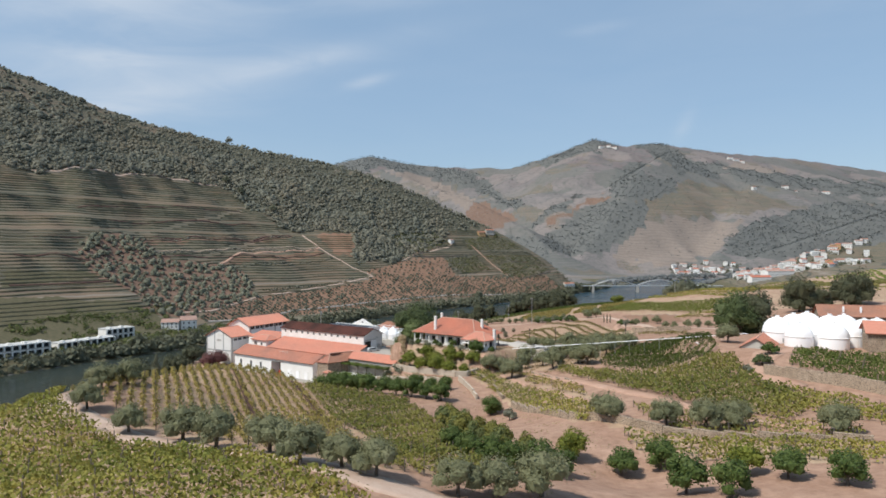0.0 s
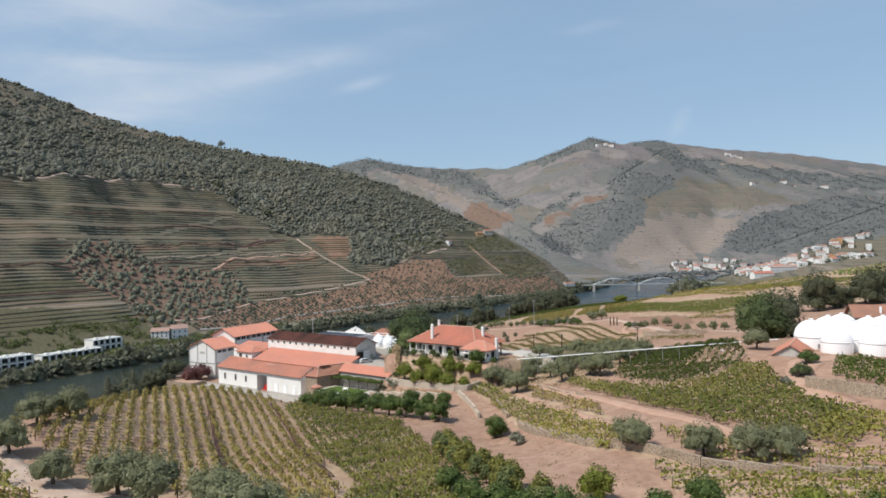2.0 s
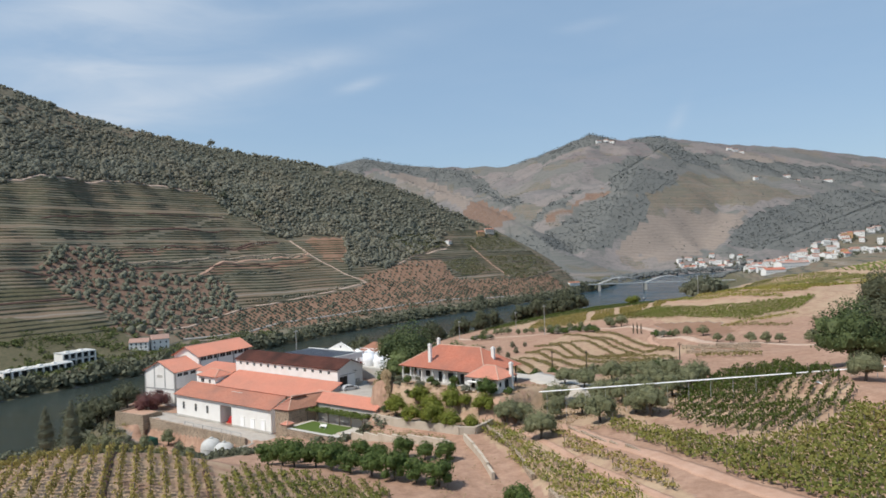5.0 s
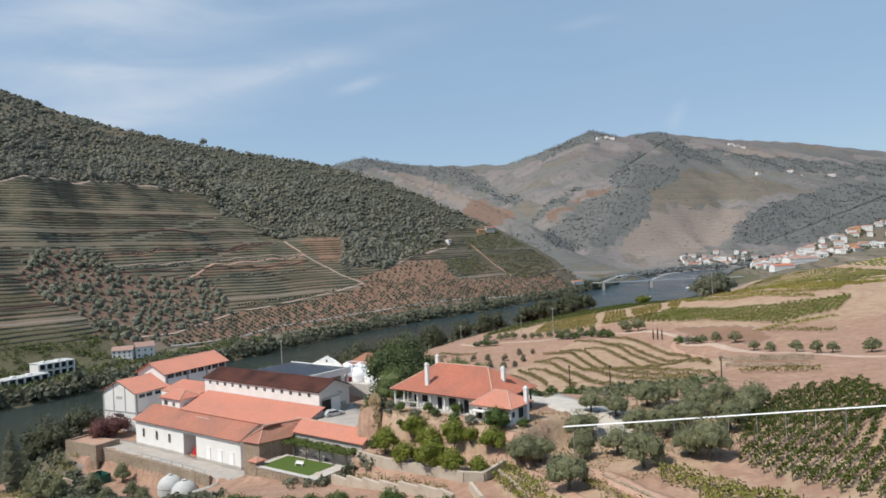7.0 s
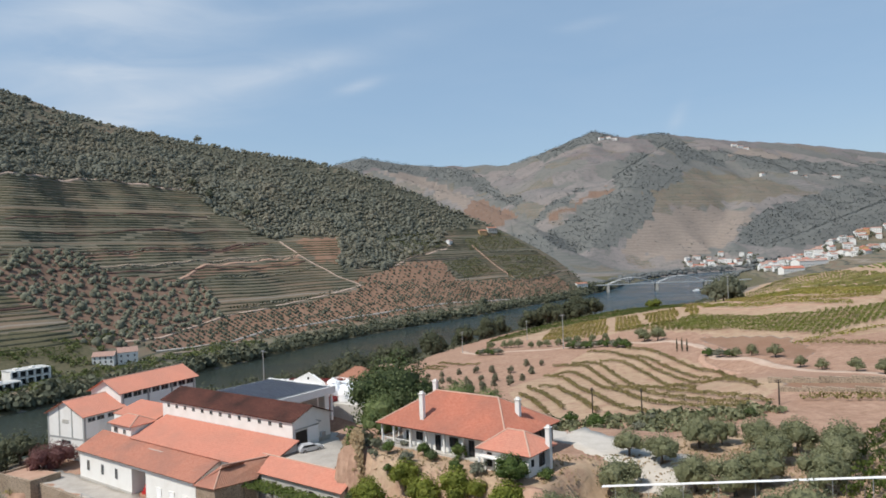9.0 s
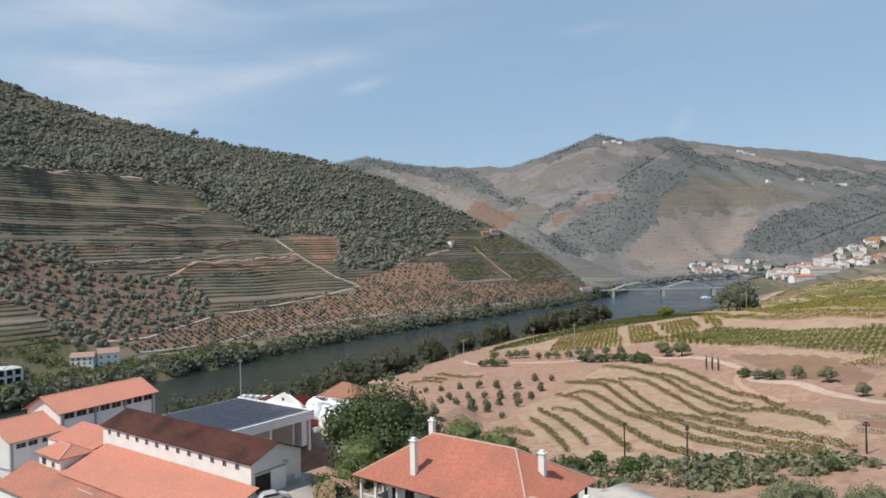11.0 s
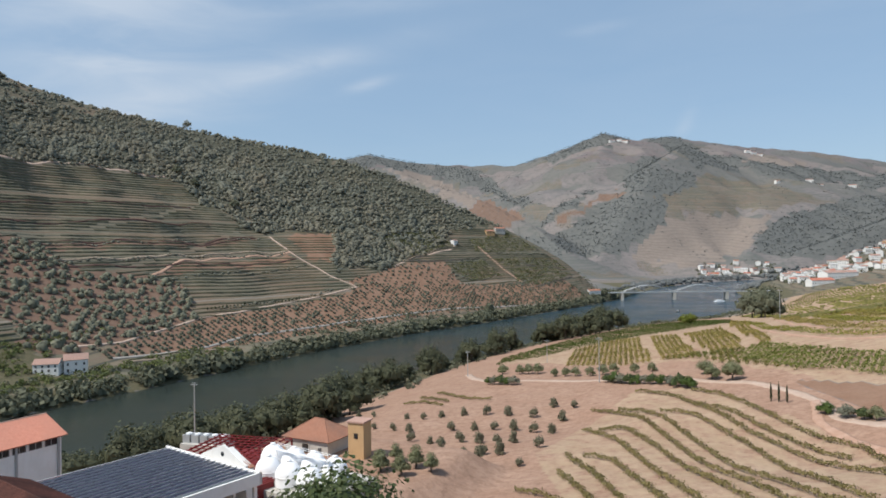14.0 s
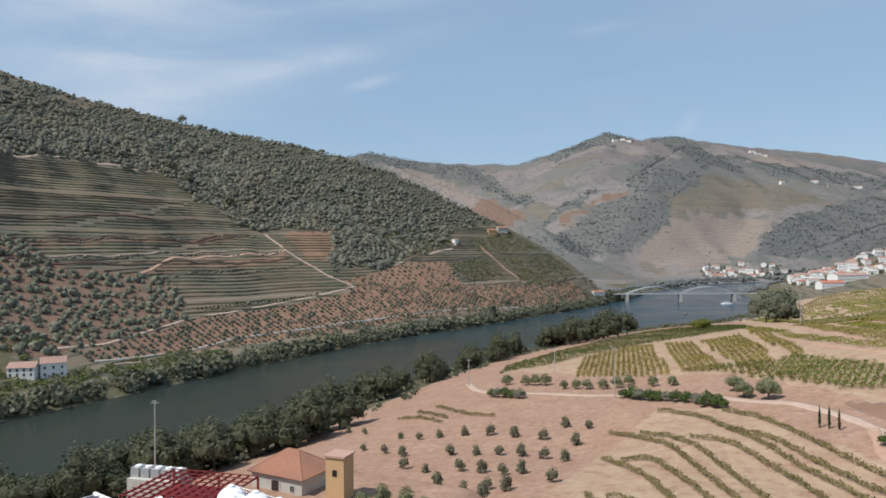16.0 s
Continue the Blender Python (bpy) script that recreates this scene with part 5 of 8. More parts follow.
LW = pose(-35.4, 214.6, 0, 0, 0, -35.5)
lawn = thing("lawn_terrace", "small green lawn terrace held by a stone wall", "terrace", LW)
part("retaining_wall", boxes((-0.6, 16.5, -1.6, -0.9, 24.0, 33.0)), STONE, lawn)
part("retaining_wall", boxes((-1.2, -0.6, -1.6, 5.5, 24.0, 33.0)), STONE, lawn)
part("wall_cap", boxes((-0.6, 16.5, -1.7, -0.8, 33.0, 33.12)), GREYWALL, lawn)
part("grass", boxes((0.6, 13.6, -0.4, 6.4, 31.0, 33.06)), LAWN, lawn)
part("paving", boxes((-0.6, 16.4, -0.9, 7.0, 30.9, 33.0)), DRIVE, lawn)
seat = thing("garden_bench", "small white garden bench on the lawn", "bench", LW @ pose(7.6, 2.8, 33.06, 0, 0, 10))
part("seat", boxes((-0.9, 0.9, -0.25, 0.25, 0.40, 0.46)), WHITE, seat)
for x in (-0.75, 0.75):
    part("leg", boxes((x - 0.06, x + 0.06, -0.22, 0.22, 0, 0.40)), WHITE, seat)
part("backrest", boxes((-0.9, 0.9, 0.25, 0.31, 0.46, 0.9)), WHITE, seat)
gatebox = thing("gate_pier", "stone gate pier with a small tiled cap", "gate pier", LW)
part("wall", boxes((-1.4, 0.5, -1.7, 0.3, 30.0, 33.9)), STONE, gatebox)
hip_roof(gatebox, -1.7, 0.8, -2.0, 0.6, 33.9, 34.6, -0.5, -0.4, -0.7, TILE)
low = thing("yard_wall", "rough stone wall holding the upper winery yard", "wall", W)
part("wall_section", boxes((-6.0, 40.0, -6.9, -6.3, 22.5, 28.3)), STONE, low)
part("rail", boxes((14.0, 38.0, -6.65, -6.55, 29.2, 29.3), *[(14.0 + i * 4, 14.1 + i * 4, -6.65, -6.55, 28.3, 29.2) for i in range(7)]), STEEL, low)
plant_bed = thing("planting_bed", "walled earth bed with old stones at the yard corner", "planting bed", pose(-88.0, 253.5, 0, 0, 0, -30))
part("wall_section", boxes((-6.5, 6.0, -3.4, -2.9, 23.0, 29.3)), STONE, plant_bed)
part("wall_section", boxes((-6.5, -6.0, -2.9, 3.0, 23.0, 29.3)), STONE, plant_bed)
part("wall_section", boxes((5.5, 6.0, -2.9, 3.0, 25.0, 29.3)), STONE, plant_bed)
part("earth", boxes((-6.0, 5.5, -2.9, 3.2, 25.0, 28.9)), DIRT, plant_bed)

# gabled river-side halls
KF = pose(-87.2, 266.2, 0, 0, 0, -27.5)
gab = thing("gabled_hall", "white two-storey hall with grey bands and an orange tiled gable roof", "winery", KF)
part("wall", house_body(-6.6, 6.6, 0, 10.5, 27.5, 38.6, 41.6, "y"), WHITE, gab)
gable_roof(gab, -6.6, 6.6, 0, 10.5, 38.6, 41.6, TILE, "y", 0.6)
part("band", boxes((-6.66, -6.2, -0.07, 0.4, 27.5, 38.5)), TRIM, gab, "grey painted corner band")
part("band", boxes((6.2, 6.67, -0.07, 0.4, 27.5, 38.5)), TRIM, gab, "grey painted corner band")
for row in ((-2.5, -2.1, -0.06, 0, 33.4, 40.4), (2.1, 2.5, -0.06, 0, 33.4, 40.4), (-6.2, 6.2, -0.06, 0, 33.0, 33.4)):
    part("band", boxes(row), TRIM, gab, "grey painted wall band")
part("band", boxes((6.6, 6.66, 0.4, 10.5, 33.0, 33.4)), TRIM, gab)
part("name_panel", boxes((-1.2, 1.2, -0.05, 0, 36.6, 37.4)), GREYWALL, gab, "faded painted sign of plain bars")
window(gab, 0, 0, 31.8, 3.4, 0.9, "-y", TRIM)
for y in (1.9, 4.2, 7.0, 9.2):
    window(gab, 6.6, y, 37.0, 1.9, 1.0, "+x", TRIM)
longh = thing("long_hall", "long white hall with open eaves and an orange tiled roof", "winery", KF)
part("wall", house_body(-5.4, 5.6, 10.5, 33.5, 28, 41.9, 44.6, "y"), WHITE, longh)
gable_roof(longh, -5.4, 5.6, 10.5, 33.5, 41.9, 44.6, TILE, "y", 0.8)
for i in range(8):
    window(longh, 5.6, 12.4 + i * 2.75, 40.2, 2.3, 1.25, "+x", TRIM)
for i in range(4):
    part("pilaster", boxes((5.6, 5.85, 10.8 + i * 7.3, 11.2 + i * 7.3, 28, 41.7)), TRIM, longh)

# solar roof hall
sol = thing("solar_carport", "open hall with a wide roof of dark blue solar panels", "carport", W)
part("roof_deck", boxes((7.4, 31.0, 24.2, 44.6, 41.35, 41.75)), STEEL, sol)
part("fascia", boxes((30.9, 31.25, 24.0, 44.9, 40.3, 42.0), (7.2, 31.25, 44.6, 44.95, 40.3, 42.0), (7.2, 30.9, 23.9, 24.2, 40.3, 42.0)), WHITE, sol, "deep white roof edge beam")
for i in range(17):
    x = 8.0 + i * 1.31
    part("solar_strip", extrude_poly([(x, 24.6, 41.80), (x + 1.12, 24.6, 41.97), (x + 1.12, 24.6, 42.02), (x, 24.6, 41.85)], (0, 19.6, 0)), SOLAR, sol)
    part("panel_rail", boxes((x + 1.15, x + 1.21, 24.6, 44.2, 41.75, 42.03)), STEEL, sol)
    part("bracket", boxes((x + 0.15, x + 0.85, 44.25, 44.55, 41.75, 41.98)), TANK_WHITE, sol)
for x in (8.5, 16, 23, 30.5):
    for y in (25.0, 34.5, 44.2):
        part("column", boxes((x - 0.25, x + 0.25, y - 0.25, y + 0.25, 34.0, 41.35)), WHITE, sol)
part("wall", boxes((7.5, 26.0, 43.9, 44.3, 33.5, 41.3)), WHITE, sol)

white_gable = thing("white_gable_house", "small white gabled building behind the solar roof", "outbuilding", pose(-32.4, 276.2, 0.8, 0, 0, -36.5))
part("wall", house_body(-5.0, 5.0, 0.2, 1.6, 33, 40.7, 42.9, "y"), WHITE, white_gable)
part("parapet", extrude_poly([(-5.5, -0.25, 40.7), (5.5, -0.25, 40.7), (5.5, -0.25, 41.3), (0, -0.25, 43.6), (-5.5, -0.25, 41.3)], (0, 0.4, 0)), WHITE, white_gable)
gable_roof(white_gable, -5.0, 5.0, 0.6, 1.5, 40.6, 42.5, TILE_OLD, "y", 0.15)
part("oculus", cyl(bmesh.new(), 0, 0, 0, 0.1, 0.35), GLASS, white_gable).matrix_basis = pose(0, -0.22, 42.2, 90, 0, 0)
wing2 = thing("dark_red_canopy", "dark red painted steel roof frame beside white tanks", "canopy", pose(-36.6, 300.2, 0, 0, 0, -14))
for i in range(11):
    part("rafter", boxes((-9 + i * 1.55, -8.85 + i * 1.55, -6.5, 6.5, 37.0, 37.3)), RED_STEEL, wing2)
for i in range(9):
    part("purlin", boxes((-9.2, 6.9, -6.4 + i * 1.55, -6.25 + i * 1.55, 37.32, 37.45)), RED_STEEL, wing2)
for x in (-8.9, -0.5, 6.6):
    for y in (-6.4, 6.4):
        part("post", boxes((x - 0.15, x + 0.15, y - 0.15, y + 0.15, 30.0, 37.0)), RED_STEEL, wing2)
part("floor_slab", boxes((-9.4, 7.0, -6.8, 6.8, 33.0, 34.6)), RED_STEEL, wing2)
wing3 = thing("dark_red_canopy", "lower dark red slatted steel roof in front of white tanks", "canopy", pose(-30.8, 283.2, 0, 0, 0, -36.5))
part("slab", boxes((-3.2, 3.2, -2.6, 2.6, 33.0, 36.4)), RED_STEEL, wing3)
for i in range(9):
    part("slat", boxes((-3.3 + i * 0.8, -3.05 + i * 0.8, -2.8, 2.8, 36.6, 36.8)), RED_STEEL, wing3)
for y in (-2.6, 2.5):
    part("beam", boxes((-3.3, 3.35, y, y + 0.15, 36.4, 36.6)), RED_STEEL, wing3)
chill = thing("cooling_units", "pale metal cooling units on a plinth", "cooling units", pose(-47.5, 312.0, 0, 0, 0, -14))
part("plinth", boxes((-5, 5, -2, 2, 29, 34.8)), GREYWALL, chill)
for i in range(5):
    x = -4.2 + i * 2.0
    part("unit", boxes((x - 0.8, x + 0.8, -1.1, 1.1, 34.8, 36.4)), STEEL, chill)
    part("fan_ring", cyl(bmesh.new(), x, 0, 36.4, 36.6, 0.55), TANK_WHITE, chill)


# ---- white tanks ----
def tank(label, r, h, material, group, m):
    t = thing("wine_tank", label, "tank", m, group)
    rows = [(r * 0.99, 0), (r, 0.25), (r, h * 0.42)]
    rows += [(r * math.cos(a), h * 0.42 + h * 0.55 * math.sin(a)) for a in (0.25, 0.5, 0.75, 1.0, 1.25, 1.45)]
    part("shell", lathe(rows, 24), material, t)
    part("neck", lathe([(0.40, h * 0.95), (0.40, h * 0.99), (0.5, h * 0.992), (0.5, h + 0.08), (0.2, h + 0.12)], 12), material, t)
    part("hoop", lathe([(r + 0.05, h * 0.40), (r + 0.05, h * 0.44), (r, h * 0.45), (r, h * 0.39)], 24), material, t)
    part("manhole", boxes((-0.45, 0.45, -r - 0.12, -r + 0.3, 0.5, 1.4)), STEEL, t)
    return t


first = tank("round white domed wine tank in a cluster", 2.15, 4.1, TANK_WHITE, "tanks by the ochre tower", pose(-28.4, 286.4, 35.5))
for x, y in ((-24.4, 283.6), (-20.4, 280.8), (-25.2, 291.2), (-21.2, 288.4), (-17.2, 285.6), (-29.4, 293.6), (-16.4, 278.0)):
    copy_thing(first, pose(x, y, 35.5, 0, 0, 40 * x))
base = thing("tank_plinth", "raised concrete platform under the white tanks", "platform", pose(-22.8, 286.0, 0, 0, 0, -35))
part("slab", boxes((-9.5, 9.5, -6.5, 8.0, 28.0, 35.5)), GREYWALL, base)
walkway = thing("tank_walkway", "white steel walkway over the domed tanks", "walkway", pose(-23.0, 287.4, 1.7, 0, 0, -35))
part("deck", boxes((-6.5, 6.5, -0.35, 0.35, 37.6, 37.7)), TANK_WHITE, walkway)
for y in (-0.35, 0.35):
    part("rail", boxes((-6.5, 6.5, y - 0.03, y + 0.03, 38.6, 38.66), *[(x - 0.03, x + 0.03, y - 0.03, y + 0.03, 37.7, 38.6) for x in (-6.4, -3.2, 0, 3.2, 6.4)]), TANK_WHITE, walkway)
for x in (-6.2, 6.2):
    part("leg", boxes((x - 0.1, x + 0.1, -0.1, 0.1, 33.0, 37.6)), TANK_WHITE, walkway)
big = tank("large white domed wine tank standing close to others", 3.4, 6.4, TANK_WHITE, "tanks on the upper yard", pose(81.0, 165.5, 49.9))
for x, y, s in ((87.4, 161.5, 1.0), (82.5, 158.5, 0.9), (88.5, 154.8, 0.95), (94.4, 158.4, 0.95), (87.0, 169.5, 1.05), (94.0, 166.2, 1.05), (100.5, 163.0, 0.95),
                (100.0, 170.5, 1.0), (92.5, 173.6, 1.05), (106.4, 167.5, 0.9)):
    copy_thing(big, pose(x, y, 49.9, 0, 0, 33 * y)).scale = (s, s, s)
dome = tank("round unpainted cement tank on the lower yard", 2.65, 4.2, TANK_GREY, "tanks on the lower yard", pose(-54.4, 224.4, 23.3))
copy_thing(dome, pose(-58.9, 228.4, 23.3, 0, 0, 70))

tub = thing("yard_hopper", "steel grape hopper with a conveyor on the yard", "hopper", pose(-47.8, 219.6, 23.4, 0, 0, -36))
part("bin", extrude_poly([(-1.6, -0.8, 0.9), (1.6, -0.8, 0.9), (2.1, -0.8, 2.3), (-2.1, -0.8, 2.3)], (0, 1.6, 0)), STEEL, tub)
for x in (-1.5, 1.5):
    for y in (-0.7, 0.7):
        part("leg", boxes((x - 0.08, x + 0.08, y - 0.08, y + 0.08, 0, 0.95)), WOOD_DARK, tub)
part("conveyor", rod(bmesh.new(), (1.8, 0, 1.0), (5.4, 0.3, 3.2), 0.32), TANK_WHITE, tub)
green = thing("green_container", "dark green open container at the edge of the yard", "container", pose(-79.0, 238.6, 23.4, 0, 0, -36))
part("side", boxes((-2.2, 2.2, -1.2, -1.1, 0.1, 1.9), (-2.2, 2.2, 1.1, 1.2, 0.1, 1.9), (-2.2, -2.1, -1.1, 1.1, 0.1, 1.9), (2.1, 2.2, -1.1, 1.1, 0.1, 1.9)), make_plain("green_paint", (0.02, 0.10, 0.075), 0.5), green)
part("floor_plate", boxes((-2.2, 2.2, -1.2, 1.2, 0, 0.1)), WOOD_DARK, green)

# ochre tower and pump house
tower = thing("ochre_tower", "square ochre plastered water tower with a flat cap", "tower", pose(-15.6, 305.6, 0, 0, 0, -20))
part("wall", boxes((-1.65, 1.65, -1.65, 1.65, 31.5, 40.4)), OCHRE, tower)
part("cap", boxes((-1.9, 1.9, -1.9, 1.9, 40.4, 40.7)), make_plain("pink_cement", (0.46, 0.29, 0.23), 0.9), tower)
window(tower, 0, -1.65, 37.4, 0.8, 1.0, "-y", WOOD_DARK)
window(tower, -1.65, 0, 36.0, 0.8, 1.0, "-x", WOOD_DARK)
pump = thing("pump_house", "white pump house with a red tiled hip roof", "outbuilding", pose(-24.7, 312.4, 0, 0, 0, -28))
part("wall", boxes((-5.4, 5.4, -4.2, 4.2, 30.5, 36.3)), GREYWALL, pump)
hip_roof(pump, -6.0, 6.0, -4.8, 4.8, 36.2, 39.4, -1.2, 1.2, 0, TILE_OLD)
part("door", boxes((-1.0, 0.6, -4.26, -4.1, 33.2, 35.3)), WOOD_DARK, pump, "dark doorway")
part("door_arch", boxes((-1.25, -1.0, -4.3, -4.1, 33.2, 35.5), (0.6, 0.85, -4.3, -4.1, 33.2, 35.5), (-1.0, 0.6, -4.3, -4.1, 35.3, 35.5)), GREYWALL, pump)
window(pump, 3.4, -4.2, 33.8, 0.9, 1.1, "-y", TRIM)

# ---- the red-roofed house ----
H = pose(-9.8, 215.4, 0, 0, 0, -38.3)
villa = thing("villa", "low white villa with a broad red tiled hip roof and veranda", "house", H)
part("wall", boxes((4.2, 23.0, 1.5, 13.2, 41.5, 46.9)), WHITE, villa)
part("plinth", boxes((0.3, 23.6, 0.5, 14.2, 39.5, 43.35)), GREYWALL, villa)
hip_roof(villa, -0.1, 24.6, -0.1, 14.8, 46.5, 50.9, 6.6, 18.4, 7.3, TILE_HOUSE)
for x, y in ((0.6, 0.7), (3.0, 0.7), (6.4, 0.7), (9.6, 0.7), (13.0, 0.7), (16.4, 0.7), (0.6, 4.6), (0.6, 8.8), (0.6, 13.4)):
    part("column", boxes((x - 0.14, x + 0.14, y - 0.14, y + 0.14, 43.35, 46.5)), WHITE, villa)
part("railing", boxes((0.74, 2.86, 0.65, 0.75, 44.2, 44.3), (0.74, 2.86, 0.65, 0.75, 43.45, 43.55), (3.14, 6.26, 0.65, 0.75, 44.2, 44.3), *[(0.9 + i * 0.3, 0.96 + i * 0.3, 0.67, 0.73, 43.55, 44.2) for i in range(18)]), WHITE, villa)
part("railing", boxes((0.55, 0.65, 0.84, 4.46, 44.2, 44.3), (0.55, 0.65, 4.74, 8.66, 44.2, 44.3), *[(0.57, 0.63, 1.0 + i * 0.4, 1.06 + i * 0.4, 43.4, 44.2) for i in range(19)]), WHITE, villa)
for x, w, z, h in ((5.4, 0.9, 43.4, 2.2), (7.6, 1.3, 44.4, 1.3), (11.2, 1.0, 43.4, 2.3), (14.2, 1.6, 44.2, 1.5), (17.4, 1.0, 43.4, 2.3), (19.8, 1.2, 44.2, 1.5)):
    window(villa, x, 1.5, z, w, h, "-y", WOOD_DARK)
for y in (3.5, 6.5, 9.5):
    window(villa, 4.2, y, 43.5, 1.0, 2.2, "-x", WOOD_DARK)
# Dark sheet over the white wall paints in the shade under the porch.
part("dark_porch", boxes((22.98, 23.04, 6.2, 12.8, 43.4, 46.3)), WOOD_DARK, villa, "dark sheet with the porch shade put into its colour")
for y in (6.2, 9.5, 12.8):
    part("column", boxes((24.0, 24.25, y - 0.12, y + 0.12, 42.6, 46.4)), WOOD_DARK, villa)
for cx, cy, z0, z1, r in ((8.0, 1.9, 46.6, 51.4, 0.36), (21.6, 7.6, 47.5, 50.8, 0.36), (4.6, 9.4, 48.0, 51.7, 0.34)):
    ch = part("chimney", boxes((cx - r, cx + r, cy - r * 0.8, cy + r * 0.8, z0, z1)), WHITE, villa)
    part("cap", boxes((cx - r - 0.1, cx + r + 0.1, cy - r * 0.8 - 0.1, cy + r * 0.8 + 0.1, z1, z1 + 0.12), (cx - r * 0.7, cx + r * 0.7, cy - r * 0.5, cy + r * 0.5, z1 + 0.12, z1 + 0.4)), WHITE, ch)
annex = thing("villa_annex", "white annex with a small orange tiled hip roof", "house", H)
part("wall", boxes((21.2, 28.6, -1.3, 4.7, 41.0, 46.2)), WHITE, annex)
hip_roof(annex, 20.5, 29.3, -2.0, 5.4, 46.0, 48.2, 23.6, 26.2, 1.7, TILE)
window(annex, 28.6, 2.0, 43.8, 1.4, 1.7, "+x", WOOD_DARK)
window(annex, 28.6, -0.4, 44.3, 0.6, 0.9, "+x", WOOD_DARK)
for x, w in ((22.4, 0.8), (26.8, 1.3)):
    window(annex, x, -1.3, 43.6, w, 1.9, "-y", WOOD_DARK)
part("porch_roof", boxes((21.2, 24.4, -2.5, -1.3, 45.0, 45.15)), WHITE, annex)
for x in (21.3, 24.1):
    part("porch_post", boxes((x, x + 0.22, -2.45, -2.23, 40.5, 45.0)), WHITE, annex)
ch = part("chimney", boxes((28.7, 29.35, 2.95, 3.6, 42.0, 48.6)), WHITE, annex)
part("cap", boxes((28.6, 29.45, 2.85, 3.7, 48.6, 48.75), (28.8, 29.25, 3.05, 3.5, 48.75, 49.0)), WHITE, ch)


# ---- a parked car ----
def build_car(m, label):
    car = thing("car", label, "car", m)
    side = [(-2.3, 0.35), (2.25, 0.35), (2.3, 0.75), (1.9, 0.95), (1.0, 1.02), (0.35, 1.5), (-1.6, 1.52), (-2.2, 1.05), (-2.3, 0.8)]
    bm = extrude_poly([(x, -0.88, z) for x, z in side], (0, 1.76, 0))
    bmesh.ops.bevel(bm, geom=bm.edges[:], offset=0.05, segments=1, affect="EDGES")
    part("body", bm, CAR_PAINT, car)
    for y in (-0.9, 0.89):
        part("side_window", extrude_poly([(x, y, z) for x, z in ((0.85, 1.05), (0.32, 1.42), (-1.5, 1.44), (-1.95, 1.08))], (0, 0.012, 0)), GLASS, car)
    part("windscreen", extrude_poly([(1.02, -0.75, 1.06), (1.02, 0.75, 1.06), (0.42, 0.68, 1.48), (0.42, -0.68, 1.48)], (0.02, 0, 0.015)), GLASS, car)
    for x in (-1.4, 1.4):
        for y in (-0.85, 0.85):
            wh = part("wheel", cyl(bmesh.new(), 0, 0, -0.11, 0.11, 0.33, seg=16), RUBBER, car)
            wh.matrix_basis = pose(x, y, 0.33, 90, 0, 0)
            part("rim", cyl(bmesh.new(), 0, 0, -0.12, 0.12, 0.2, seg=12), STEEL, wh)
    for y in (-0.62, 0.62):
        part("headlight", boxes((2.24, 2.31, y - 0.2, y + 0.2, 0.62, 0.78)), TANK_WHITE, car)
    return car


build_car(W @ pose(55.4, 14.6, 37.72, 0, 0, 72), "silver estate car parked on a gravel yard")


# ---- shed and brown-roofed house by the tanks ----
shed = thing("brick_shed", "low whitewashed shed with a sloping red tiled roof", "shed", pose(74.2, 160.0, 0, 0, 0, 58))
part("wall", house_body(-6.5, 6.0, -3.2, 3.2, 46.5, 50.2, 52.2, "x"), GREYWALL, shed)
gable_roof(shed, -6.5, 6.0, -3.2, 3.2, 50.2, 52.2, TILE_WORN, "x", 0.4)
lean = thing("lean_to", "grey lean-to with a pale sheet roof beside the shed", "shed", pose(65.5, 166.5, 0, 0, 0, 30))
part("wall", boxes((-3.2, 3.2, -1.6, 1.6, 45.5, 49.0)), GREYWALL, lean)
part("roof", extrude_poly([(-3.6, -2.0, 49.0), (-3.6, 2.0, 49.7), (-3.6, 2.0, 49.8), (-3.6, -2.0, 49.1)], (7.2, 0, 0)), TANK_WHITE, lean)
barn = thing("brown_roofed_barn", "stone barn with a long weathered brown tiled roof", "barn", pose(112.0, 178.0, 0, 0, 0, -18))
part("wall", house_body(-13, 15, -4.5, 4.5, 48, 55.2, 57.6, "x"), STONE, barn)
gable_roof(barn, -13, 15, -4.5, 4.5, 55.2, 57.6, TILE_OLD, "x", 0.5)
for x in (-7.5, -3.5):
    part("roof_vent", boxes((x - 0.2, x + 0.2, -3.2, -2.8, 55.9, 57.6)), TANK_WHITE, barn)
barn2 = thing("orange_roofed_barn", "stone barn with an orange tiled roof", "barn", pose(101.0, 146.5, 0, 0, 0, -24))
part("wall", house_body(-9, 12, -4.5, 4.5, 47, 54.6, 56.6, "x"), STONE, barn2)
gable_roof(barn2, -9, 12, -4.5, 4.5, 54.6, 56.6, TILE, "x", 0.6)


